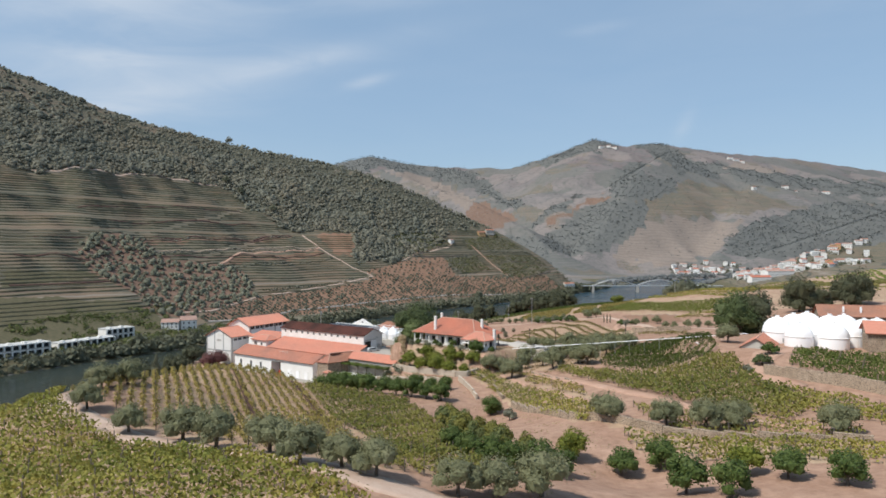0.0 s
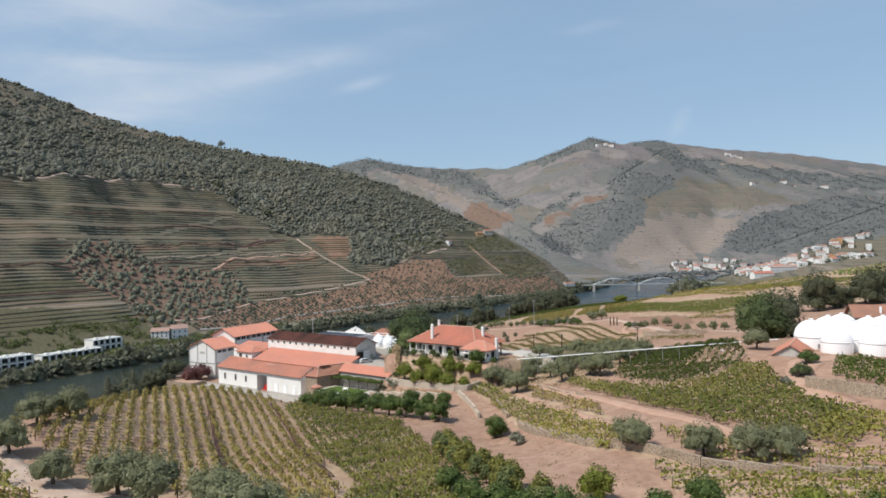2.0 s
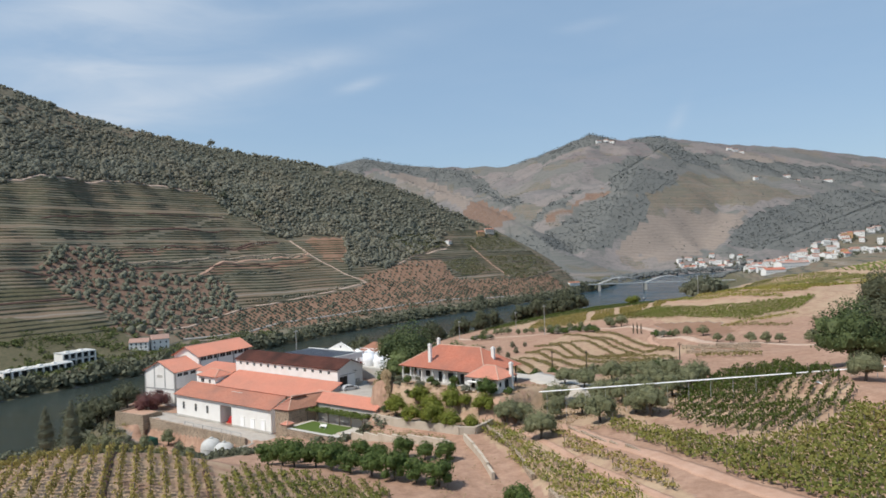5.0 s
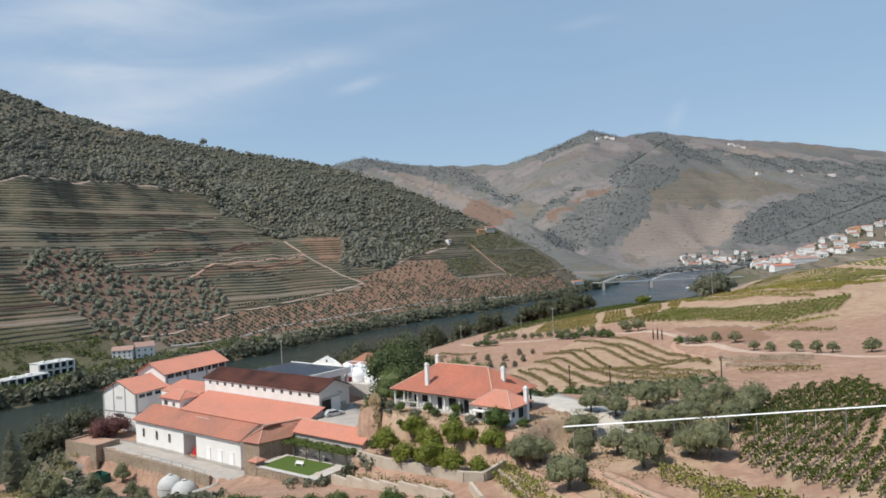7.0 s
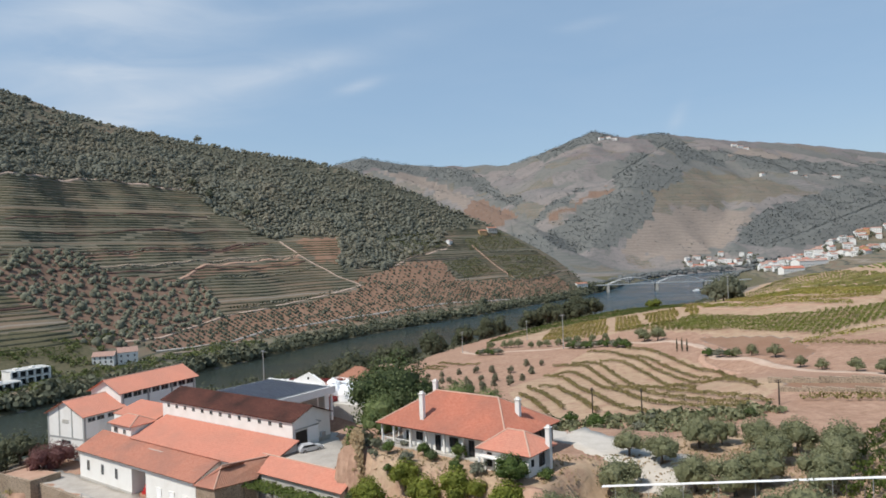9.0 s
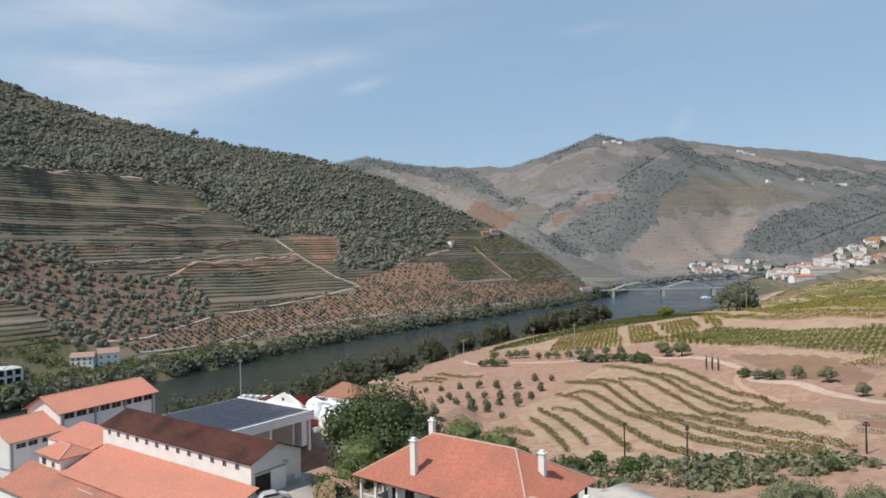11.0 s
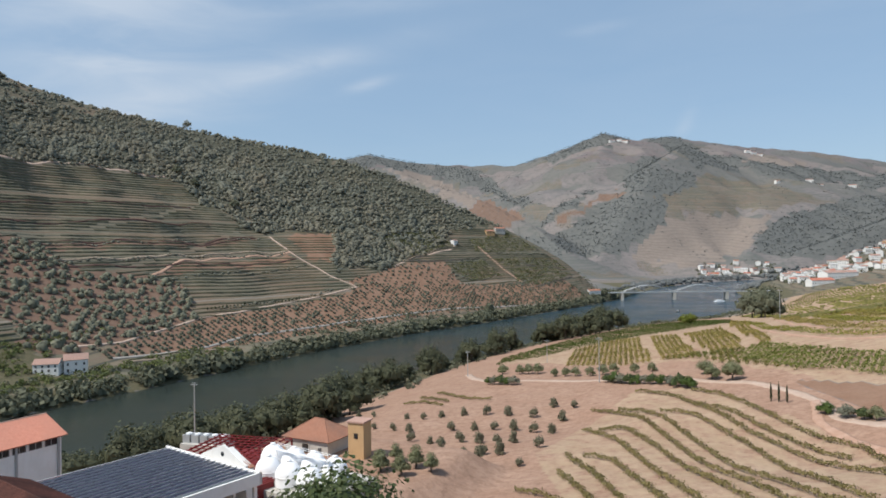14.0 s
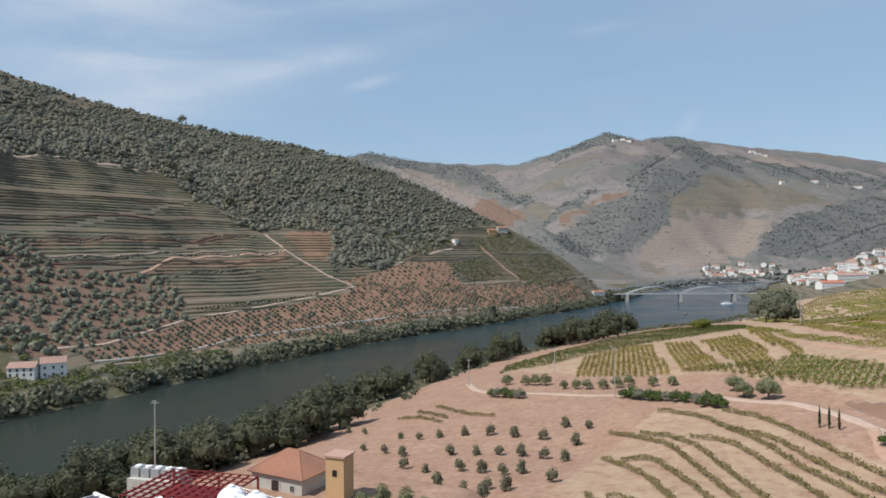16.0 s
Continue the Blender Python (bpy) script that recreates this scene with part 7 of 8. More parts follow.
yard_tree = [make_tree("olive_tree", "grey olive tree at the edge of a yard", "olive tree", "", OLIVE, 4.6, 4.6, 0.6, 6, 1100, 0.34, 107)]
plant(yard_tree, [(-66, 226), (-61.5, 221), (-73.5, 237.5), (-69.5, 222), (-76, 229), (-82, 226)], 18, 0.85, 1.15)


def make_cypress(name, label, group, h, r, leaves, seed, leaf_mat=None):
    t = thing(name, label, "cypress", pose(0, 0, -500), group)
    blobs = [(0, 0, h * k, r * w, h * 0.16) for k, w in ((0.12, 0.8), (0.3, 1.0), (0.5, 0.95), (0.68, 0.75), (0.84, 0.5), (0.95, 0.25))]
    part("trunk", trunk_bm(h * 0.3, 0.12, 2, 0.1, seed), BARK, t)
    part("crown", crown_mesh("crown", blobs, leaves, 0.3, seed), leaf_mat or CYPRESS, t)
    return t


slim = [make_cypress("cypress", "thin dark cypress beside a gravel road", "cypresses by the road", 4.2, 0.32, 160, 111)]
plant(slim, [(79.7, 338.4), (80.9, 336.9), (82, 335.2)], 19, 0.95, 1.05)
tall = [make_cypress("poplar", "tall green columnar poplar below the yard", "", 14.0, 3.0, 2600, 112, BANKS)]
plant(tall, [(-101.5, 242), (-116, 254.4)], 20, 0.85, 1.0)
plant(yard_tree, [(-8.4, 302), (-4.4, 298.5), (-1.6, 296), (-10.7, 296.6), (-6.9, 294), (-11.5, 300.5)], 35, 0.55, 0.9)
plant(yard_tree, [(-94, 238), (-90, 232), (-86, 229)], 33, 0.9, 1.3)
plant(lemon[:1], [(152, 606), (157, 609)], 30, 1.6, 2.0)
bushy = [make_tree("bush", lb, "bush", "bushes along the road", m, 3.4, 2.3, 0.0, 6, 700, 0.3, 120 + i, 0.08, 0.8) for i, (lb, m) in
         enumerate((("dark green roadside bush", CITRUS), ("olive-brown bush beside a road", GROVE), ("mixed green bush on a bank", WALNUT)))]
hedge = [(17.1 + i * 2.2, 431.4 - i * 2.5) for i in range(5)] + [(54.5 + i * 1.55, 398.5 - i * 3.1) for i in range(11)]
plant(bushy, hedge, 21, 1.15, 1.6)
plant(bushy, [(84, 322), (85.5, 317), (87, 313.5), (10.7, 149.8), (13.5, 137.4), (66.5, 142.5), (70.5, 147.5), (62, 139), (22, 246), (27, 250), (18, 252), (11, 247), (34, 246), (40, 236), (47, 232), (16, 262),
              (21, 240), (14, 268), (8, 256), (2, 262), (-4, 270), (30, 240), (36, 230), (54, 226), (-12, 286), (-8, 280)], 22, 0.6, 1.3)
plant(bushy, [(-7.5, 206.7), (-4.8, 205.5), (-1.0, 206.1), (2.3, 200.8), (5.1, 198.8), (-3, 195.5), (11, 197)], 43, 0.55, 0.95)
plant(bushy, [(-14, 207), (-15.5, 211), (-12.5, 204), (-31, 211), (-27, 209), (-23, 207.5), (-19, 206), (-34, 213.5), (1, 211), (5, 207.5), (-5, 213), (11, 201), (14, 196), (-90, 252), (-94, 248), (-98, 243), (-87, 244)], 23, 0.5, 0.85)
leafy = [(-0.5 + 0.118 * i + 1.6 * math.sin(i * 2.4), 132 - 0.46 * i + 1.2 * math.cos(i * 3.1)) for i in range(0, 100, 3)]
tangle = [make_tree("bush", lb, "bush", "bushes beside the vineyard", m, 2.9, 2.9, 0.0, 6, 620, 0.30, 126 + i, 0.08, 1.1) for i, (lb, m) in
          enumerate((("tall tangled green bush beside a vineyard", GARDEN), ("leafy yellow-green bush beside a vineyard", VINE_HILL)))]
plant(tangle, leafy, 41, 0.8, 1.35)
retire(tangle)
reeds = thing("dry_bank", "dry straw-coloured grass hanging down an earth bank", "grass bank", pose(0, 0, 0))
rng = np.random.default_rng(31)
n = 3200
rx = rng.uniform(-17.5, -11.5, n)
ry = 232 - (rx + 17.5) * 3.7 + rng.normal(0, 1.3, n)
rz = land(rx, ry) + rng.uniform(-0.2, 2.2, n)
v, f = leaf_cards(np.stack([rx, ry, rz], -1), np.tile((-0.6, -0.7, 0.4), (n, 1)), 0.8, rng, 0.5)
part("grass", mesh_from("grass", v, f), DRY, reeds)

ivy = thing("ivy_bank", "dense green ivy hanging down the bank beside the villa", "ivy", pose(0, 0, 0))
n = 1800
ix = rng.uniform(0, 1, n)
iy = np.stack([-15.6 + 4.4 * ix, 226.5 - 9.5 * ix], -1) + rng.normal(0, 0.45, (n, 2))
v, f = leaf_cards(np.stack([iy[:, 0], iy[:, 1], rng.uniform(38.2, 43.4, n)], -1), np.tile((-0.75, -0.55, 0.35), (n, 1)), 0.55, rng, 0.45)
part("leaves", mesh_from("leaves", v, f), CITRUS, ivy)

# river trees below the winery and along the near bank
river = [make_tree("river_tree", lb, "tree", "trees on the near river bank", m, 10.5, 10.0, 0.0, 10, 900, 0.66, 130 + i, 0.28, 1.0, 5) for i, (lb, m) in
         enumerate((("dark green broadleaf tree on the river bank", RIVERSIDE), ("olive-green willow on the river bank", RIVERSIDE), ("tall green poplar-like tree on the river bank", RIVERSIDE)))]
spots = []
rr = random.Random(77)
for (ax, ay), (bx2, by2), n in (((-150, 318), (-118, 372), 9), ((-112, 378), (-60, 462), 20), ((-55, 470), (-14, 545), 14), ((-10, 555), (40, 622), 10), ((45, 630), (105, 700), 22)):
    for i in range(n):
        k = (i + rr.random()) / n
        spots.append((ax + (bx2 - ax) * k + rr.uniform(0, 26) * 0.83, ay + (by2 - ay) * k - rr.uniform(0, 26) * 0.5))
for i in range(26):
    k = (i + rr.random()) / 26
    spots.append((-98 + 66 * k + rr.uniform(-7, 7), 345 + 85 * k + rr.uniform(-8, 8)))
plant(river, spots, 24, 0.7, 1.6)
plant(river, [(-99.4, 258.3), (-105, 262), (-96, 263), (-108, 256)], 34, 0.6, 0.85)
plant(river, [(78, 614), (84, 622), (91, 629), (98, 633), (105, 634), (112, 637), (119, 641), (100, 626)], 29, 1.5, 2.0)


def on_near_bank(x, y, z, r):
    s = near_s(x, y)
    return (s > 2) & (s < 55) & (r < np.where(s < 30, 0.8, 0.35))


p = scatter(16000, -260, 330, 150, 930, on_near_bank, 32)
tagged(brush("near_bank_shrubs", p[:3600], 1.9, 0.9, BANKS, 33, 18), "green shrubs below the vineyards along the river", "shrubs", kind="stuff")


def round_yard(x, y, z, r):
    return (inside(x, y, (-112, 268), (-96, 240), (-84, 222), (-60, 205), (-40, 196), (-40, 206), (-60, 216), (-80, 236), (-96, 256), (-100, 276))
            | inside(x, y, (-30, 206), (-12, 200), (-10, 196), (-30, 201)) | inside(x, y, (-14, 206), (-12, 222), (-8, 214), (-10, 205)))


p = scatter(30000, -115, 0, 190, 280, round_yard, 35)
tagged(brush("yard_scrub", p[:380] * (1, 1, 1, 0.9), 1.0, 0.8, BANKS, 36, 26), "low green scrub and garden plants round the yard", "scrub", kind="stuff")
p = scatter(9000, 5, 60, 225, 275, lambda x, y, z, r: (x * 0.6 + y > 238) & (x * 0.62 + y < 268) & (r < 0.8), 37)
tagged(brush("slope_scrub", p[:420], 1.0, 0.8, OLIVE, 38, 24), "low green scrub along the foot of a vineyard", "scrub", kind="stuff")


# ---- vines ----
def resample(pts, step):
    pts = np.array(pts, float)
    s = np.concatenate([[0], np.cumsum(np.hypot(*np.diff(pts, axis=0).T))])
    n = max(2, int(s[-1] / step) + 1)
    u = np.linspace(0, s[-1], n)
    x, y = np.interp(u, s, pts[:, 0]), np.interp(u, s, pts[:, 1])
    for _ in range(6):
        if n > 4:
            x[1:-1], y[1:-1] = (x[:-2] + 2 * x[1:-1] + x[2:]) / 4, (y[:-2] + 2 * y[1:-1] + y[2:]) / 4
    return x, y, u


def vine_row(pts, material, label, group, seed, per_metre=18, width=0.8, height=1.5, leaf=0.32, bushy_=0.0, posts=True):
    """One row of vines: leaves on both sides of a line of stakes, along the ground."""
    x, y, u = resample(pts, 1.0)
    if u[-1] < 1.5:
        return None
    rng = np.random.default_rng(seed)
    n = int(u[-1] * per_metre * 0.85)
    leaf *= 1.07
    s = rng.uniform(0, u[-1], n)
    if bushy_:
        s = np.clip(np.round(s / 1.25) * 1.25 + rng.normal(0, 0.26, n), 0, u[-1])
    px, py = np.interp(s, u, x), np.interp(s, u, y)
    tx, ty = np.interp(s, u, np.gradient(x)), np.interp(s, u, np.gradient(y))
    ln = np.maximum(np.hypot(tx, ty), 1e-6)
    side = rng.normal(0, 0.36, n) * width
    up = 0.3 + (height - 0.3) * rng.beta(1.6, 1.2, n) * (0.85 + 0.25 * np.sin(s * 0.9 + seed))
    px, py = px - ty / ln * side, py + tx / ln * side
    pos = np.stack([px, py, land(px, py) + up], -1)
    nrm = np.stack([-ty / ln * np.sign(side), tx / ln * np.sign(side), np.full(n, 0.6)], -1)
    v, f = leaf_cards(pos, nrm, leaf, rng, 0.55)
    z0 = float(land(x[0], y[0]))
    row = thing("vine_row", label, "vines", pose(x[0], y[0], z0), group)
    part("leaves", mesh_from("leaves", v - (x[0], y[0], z0), f), material, row)
    if posts:
        q = np.arange(0, u[-1], 4.5)
        bm = bmesh.new()
        for k in q:
            ax, ay = float(np.interp(k, u, x)), float(np.interp(k, u, y))
            az = float(land(ax, ay)) - z0
            bx(bm, ax - x[0] - 0.05, ax - x[0] + 0.05, ay - y[0] - 0.05, ay - y[0] + 0.05, az - 0.2, az + height + 0.1)
        tagged(part("trellis", bm, WOOD_GREY, row), "line of thin weathered wooden stakes", kind="stuff")
    return row


def field(poly, way, gap, material, label, group, seed, **kw):
    """Fills a plot with parallel rows along a way."""
    way = np.array(way, float) / np.hypot(*way)
    cross = np.array((-way[1], way[0]))
    P = np.array(poly, float)
    a, c = P @ way, P @ cross
    for i, off in enumerate(np.arange(c.min() + gap / 2, c.max(), gap)):
        k = np.arange(a.min(), a.max(), 0.6)
        q = k[:, None] * way + off * cross
        ok = inside(q[:, 0], q[:, 1], *[tuple(p) for p in poly])
        runs = np.split(np.arange(len(k)), np.where(np.diff(ok.astype(int)) != 0)[0] + 1)
        for r in runs:
            if len(r) > 4 and ok[r[0]]:
                vine_row([q[r[0]], q[(r[0] + r[-1]) // 2], q[r[-1]]], material, label, group, seed * 1000 + i, **kw)


V1 = "row of yellowing vines on pale dry soil"
field([(-70, 126), (-66, 140), (-60, 152), (-49, 158), (-36, 157), (-31, 148), (-23.5, 130), (-12, 100), (-10.5, 79), (-18, 80), (-27, 86), (-33, 90.5), (-41, 93.5), (-50, 101), (-58, 118)], (-0.39, 0.92), 1.75, VINE_GOLD, V1, "rows of the winery vineyard", 1, per_metre=28, width=0.70, height=1.5, leaf=0.38, bushy_=1)
field([(-30, 148), (-30, 157), (-22, 162), (-9, 157), (-3, 135), (1.5, 109), (4.6, 87), (6, 78), (-1, 73.5), (-9, 74), (-10.5, 100), (-22, 130)], (-0.39, 0.92), 1.8, VINE_HILL, "row of dense green and yellow vines", "rows of the winery vineyard", 2, per_metre=29, width=0.95, height=1.6, leaf=0.42)
field([(-80, 112), (-62, 112), (-57, 101), (-41.3, 85), (-30, 79), (-18.1, 71.3), (-10.1, 65), (-5, 60), (-38, 52), (-66, 70), (-78, 92)], (0.93, -0.36), 1.9, VINE_MIXED, "row of leafy yellow-green vines", "rows of the upper vineyard", 3, per_metre=32, width=1.3, height=1.45, leaf=0.42)
field([(6.5, 188), (11, 190.6), (16.2, 173), (20.8, 156), (25, 137), (28.5, 124), (29.5, 113), (23.5, 117), (19, 132), (16.6, 148), (13, 165), (7.4, 183)], (0.36, -1), 1.9, VINE_MIXED, "row of turning vines on a terrace", "rows of the terrace vines", 4, per_metre=30, width=0.95, height=1.7, leaf=0.40)
field([(14.5, 190.0), (20.8, 181.7), (26.3, 157), (30.0, 139.5), (28.4, 136), (24.8, 149), (19.8, 173)], (0.33, -1), 2.0, VINE_GOLD, "row of thin turning vines on a terrace", "rows of the terrace vines", 5, per_metre=24, width=0.9, height=1.4, leaf=0.42)
field([(28.2, 178), (33.5, 150), (38.5, 133), (44, 122), (49, 115), (54, 106), (62, 114), (61, 128), (62, 140), (64.5, 152), (62.4, 156.5), (55, 151.3), (46.5, 149.5), (41, 152), (36, 166)], (0.42, -1), 1.9, VINE_HILL, "row of dense vines on a hillside", "rows of the hillside vineyard", 6, per_metre=28, width=1.25, height=1.7, leaf=0.48)
field([(39.5, 172), (47, 187), (58, 205), (66, 211), (80, 211), (72, 188), (67, 171), (63.5, 158), (55, 152.5), (46, 151.5), (42.5, 160)], (0.75, 0.66), 2.1, VINE_GREEN, "row of separate dark green vine bushes", "rows of the bush vineyard", 7, per_metre=40, width=0.66, height=1.7, leaf=0.40, bushy_=1)
field([(70, 139), (78, 150), (92, 137), (100, 122), (86, 112), (76, 122)], (0.62, -0.78), 2.0, VINE_GREEN, "row of green vines above a stone wall", "rows by the tank yard", 8, per_metre=24, width=1.0, height=1.5, leaf=0.42)
field([(60, 131), (64, 121), (72, 108), (80, 97), (68, 93), (60, 106), (57, 118)], (0.62, -0.78), 2.0, VINE_MIXED, "row of vines below a stone wall", "rows by the tank yard", 9, per_metre=24, width=1.0, height=1.4, leaf=0.42)
field([(28, 108), (40, 101), (56, 92), (62, 86), (56, 82), (40, 90), (28, 100)], (0.86, -0.5), 2.2, VINE_MIXED, "row of vines below a terrace wall", "rows by the citrus trees", 10, per_metre=22, width=1.0, height=1.4, leaf=0.42)
field([(-21, 205.5), (-10.5, 194), (2.5, 184.2), (0.5, 182.3), (-9, 190.5), (-19, 200)], (0.74, -0.67), 2.0, VINE_GREEN, "short row of vines below the garden wall", "rows below the garden", 11, per_metre=16, width=0.9, height=1.4)

field([(-86, 238), (-96, 246), (-101, 255), (-96, 258), (-90, 250)], (0.7, -0.7), 2.0, VINE_MIXED, "short row of vines on a small walled terrace", "rows below the yard", 19, per_metre=16)
field([(-92, 230), (-103, 239), (-108, 249), (-103, 252), (-96, 243), (-86, 235)], (0.75, -0.65), 2.0, VINE_MIXED, "short row of vines on a small walled terrace", "rows below the yard", 20, per_metre=16)

V2 = "contour row of vines on a bare slope"
G2 = "contour rows on the bare slope"
for i, pts in enumerate((
        [(69.8, 364.5), (73.3, 353.7), (73.9, 337.6), (74.5, 320.4), (75.8, 307.8), (78.8, 300.5), (76, 284)],
        [(56.3, 371.9), (64, 359.4), (65, 338.2), (66, 318.2), (68, 306.1), (71, 292), (69, 270), (66.5, 250)],
        [(64.6, 348), (68.5, 334.2), (69.3, 320.4), (71.4, 306.6), (74.6, 297)],
        [(47.2, 356), (51.5, 349), (53.2, 333.5), (53.5, 314.4), (54, 290), (54.5, 267), (56.5, 253.8), (60.5, 243), (61.5, 234)],
        [(41.6, 363.1), (46, 354.4), (48.6, 342.5), (49, 315.5), (49.2, 293.2), (49.5, 268), (51, 254), (54, 245), (58.2, 236)],
        [(55, 345), (59.5, 337.2), (61.2, 324.8), (62.4, 311.2), (62.7, 298), (60.5, 280), (58.5, 264)],
        [(37.7, 336.4), (43.2, 333), (44.6, 313.5), (44.6, 288.6), (44.8, 266), (46, 253.4), (50, 242.1), (56.5, 233)],
        [(34.9, 340.8), (38.5, 322), (38.8, 301), (38.3, 278), (38.4, 261), (39.5, 251.9), (42, 243)],
        [(29.1, 312), (33.6, 307), (34, 288), (33.6, 268), (33.8, 254)],
        [(25.8, 314.1), (28, 298.6), (28.2, 279), (28, 263.5)],
        [(22.2, 301.3), (23.6, 284), (23.8, 271), (23.8, 261)],
        [(13.1, 291.8), (17.3, 286.1), (19.7, 278.5)],
        [(-2, 425), (3, 414), (10, 404), (16, 398)], [(-14, 415), (-7, 408), (0, 398)], [(-8, 421), (-4, 412), (2, 404)])):
    vine_row(pts, VINE_DULL, V2, G2, 400 + i, 46, 0.98, 1.15, 0.36)
G3 = "rows on the far river slope"
F3 = dict(per_metre=13, width=1.2, height=1.35, leaf=0.58, posts=False)
LB = "row of yellow-green vines on the far river slope"
field([(49.5, 452), (63, 505), (92.5, 536), (101.5, 530), (77, 424)], (0.25, 0.97), 2.1, VINE_GOLD, LB, G3, 12, **F3)
field([(106, 525), (116, 514), (90.5, 414), (80.5, 423)], (0.25, 0.97), 2.1, VINE_GOLD, LB, G3, 13, **F3)
field([(121, 518), (142, 523), (105, 410), (94, 399), (93.5, 411)], (0.30, 0.95), 2.1, VINE_GOLD, LB, G3, 14, **F3)
field([(186, 618), (182, 590), (114, 411), (108.5, 406), (147, 523)], (0.34, 0.94), 2.2, VINE_GOLD, LB, G3, 17, **F3)
field([(24, 490), (48, 497), (70, 515), (102, 539), (128, 551), (160, 577), (199, 634), (205, 668), (150, 642), (100, 592), (60, 552), (30, 518)], (0.72, 0.69), 2.3, VINE_GREEN, "row of green vines along the river edge", G3, 15, per_metre=10, width=1.1, height=1.4, leaf=0.5, posts=False)
field([(79, 427), (94, 424), (103, 409), (97, 401), (97, 362), (92, 385), (88, 410)], (0.30, 0.95), 2.1, VINE_HILL, LB, G3, 23, **F3)
field([(34, 123), (42, 115), (54, 106), (60, 97), (58, 92.5), (48, 95), (40, 103), (34, 111)], (0.80, -0.60), 2.4, VINE_DRY, "thin row of dry vines under olive trees", "rows by the citrus trees", 24, per_metre=14, width=0.8, height=1.2, leaf=0.40)
field([(96, 402), (97, 360), (105, 353), (111, 328), (117, 317), (144, 328), (168, 360), (150, 352), (129, 352), (119, 366), (113, 390), (112, 412)], (0.62, 0.78), 2.0, VINE_LIME, "row of bright green vines on a slope", G3, 16, per_metre=24, width=1.2, height=1.45, leaf=0.48, posts=False)


def strip(pts, n, material, label, group, seed, gap=1.9, **kw):
    """Several rows of one narrow terrace, each set uphill of the one before."""
    x, y, u = resample(pts, 4.0)
    tx, ty = np.gradient(x), np.gradient(y)
    ln = np.hypot(tx, ty)
    for i in range(n):
        vine_row(np.stack([x - ty / ln * gap * i, y + tx / ln * gap * i], -1), material, label, group, seed + i, **kw)


G4 = "terraced rows on the hill shoulder"
LT = "row of turning vines on a narrow earth terrace"
KW = dict(per_metre=11, width=1.0, height=1.3, leaf=0.5, posts=False)
TERRACES = (([(165, 553), (146.5, 488), (127, 420), (128, 396), (141, 371), (154, 362)], 3),
            ([(196, 580), (160, 480), (134, 408), (140, 386), (153, 376), (170, 370)], 4),
            ([(190, 525), (154, 436), (147, 404), (158, 389), (176, 379)], 5),
            ([(203, 519), (170, 440), (163, 412), (176, 396), (192, 390)], 5),
            ([(214, 560), (192, 470), (180, 430), (190, 410), (208, 402)], 5),
            ([(222, 590), (212, 500), (203, 455), (210, 425), (226, 415)], 5))
for i, (pts, n) in enumerate(TERRACES):
    strip(pts, n, VINE_GOLD if i % 2 else VINE_MIXED, LT, G4, 500 + 10 * i, **KW)
    low = [(px - 2.6, py - 1.2) for px, py in pts]
    ribbon("terrace_path", low, 1.8, DIRT, "pale earth path along a vine terrace", "path", 0.12)
strip([(106, 310), (113, 311), (123, 314), (136, 315)], 2, VINE_MIXED, LT, G4, 580, **KW)
strip([(108, 308), (111, 299), (119, 288)], 2, VINE_DULL, LT, G4, 584, **KW)
strip([(66, 233), (72, 229.5), (80, 225)], 2, VINE_DULL, LT, G4, 588, **KW)
field([(-286.8, 518.4), (-265.4, 538.4), (-243, 558.0), (-238, 546), (-256.5, 526), (-272.2, 499)], (0.72, 0.69), 3.2, VINE_GREEN, "row of green vines above the riverside hotel", "rows above the hotel", 21, per_metre=4, width=1.3, height=1.8, leaf=0.8, posts=False)
dg = np.random.default_rng(91)
n = 15000
gx2, gy2 = dg.uniform(-18, 66, n), dg.uniform(170, 226, n)
ok = (inside(gx2, gy2, (-14, 204), (4, 187), (12, 190), (20, 178), (32, 170), (42, 178), (60, 196), (56, 214), (40, 216), (24, 206), (12, 208), (-6, 212)) | inside(gx2, gy2, (-16, 226), (-8, 214), (-4, 222), (-10, 232))) & (wave(gx2, gy2, 14, 92) > -0.35)
gx2, gy2 = gx2[ok], gy2[ok]
v, f = leaf_cards(np.stack([gx2, gy2, land(gx2, gy2) + 0.12], -1), np.tile((-0.3, -0.8, 0.5), (len(gx2), 1)), 0.42, dg, 0.6)
n = 6000
hx2, hy2 = dg.uniform(-8, 28, n), dg.uniform(84, 182, n)
ok = inside(hx2, hy2, (-6, 158), (6, 182), (12, 160), (16, 140), (24, 108), (28, 90), (8, 92), (2, 120), (0, 140)) & (wave(hx2, hy2, 9, 93) > 0.15)
v2, f2 = leaf_cards(np.stack([hx2[ok], hy2[ok], land(hx2[ok], hy2[ok]) + 0.06], -1), np.tile((-0.3, -0.8, 0.8), (ok.sum(), 1)), 0.3, dg, 0.6)
f = np.concatenate([f, f2 + len(v)])
v = np.concatenate([v, v2])
tufts = new("dry_grass", mesh_from("dry_grass", v, f))
tufts.data.materials.append(DRY)
tagged(tufts, "straw-coloured dry grass tufts under olive trees", "dry grass", kind="stuff")
pv = np.random.default_rng(55)
n = 2600
q = np.stack([pv.uniform(0.2, 19.6, n), pv.uniform(-6.8, -3.5, n), 35.4 + np.abs(pv.normal(0.1, 0.22, n))], -1)
v, f = leaf_cards(q, np.tile((0, -0.3, 1.0), (n, 1)), 0.4, pv, 0.6)
part("vine_leaves", mesh_from("vine_leaves", v, f), VINE_GREEN, perg, "green vine leaves over the beams")
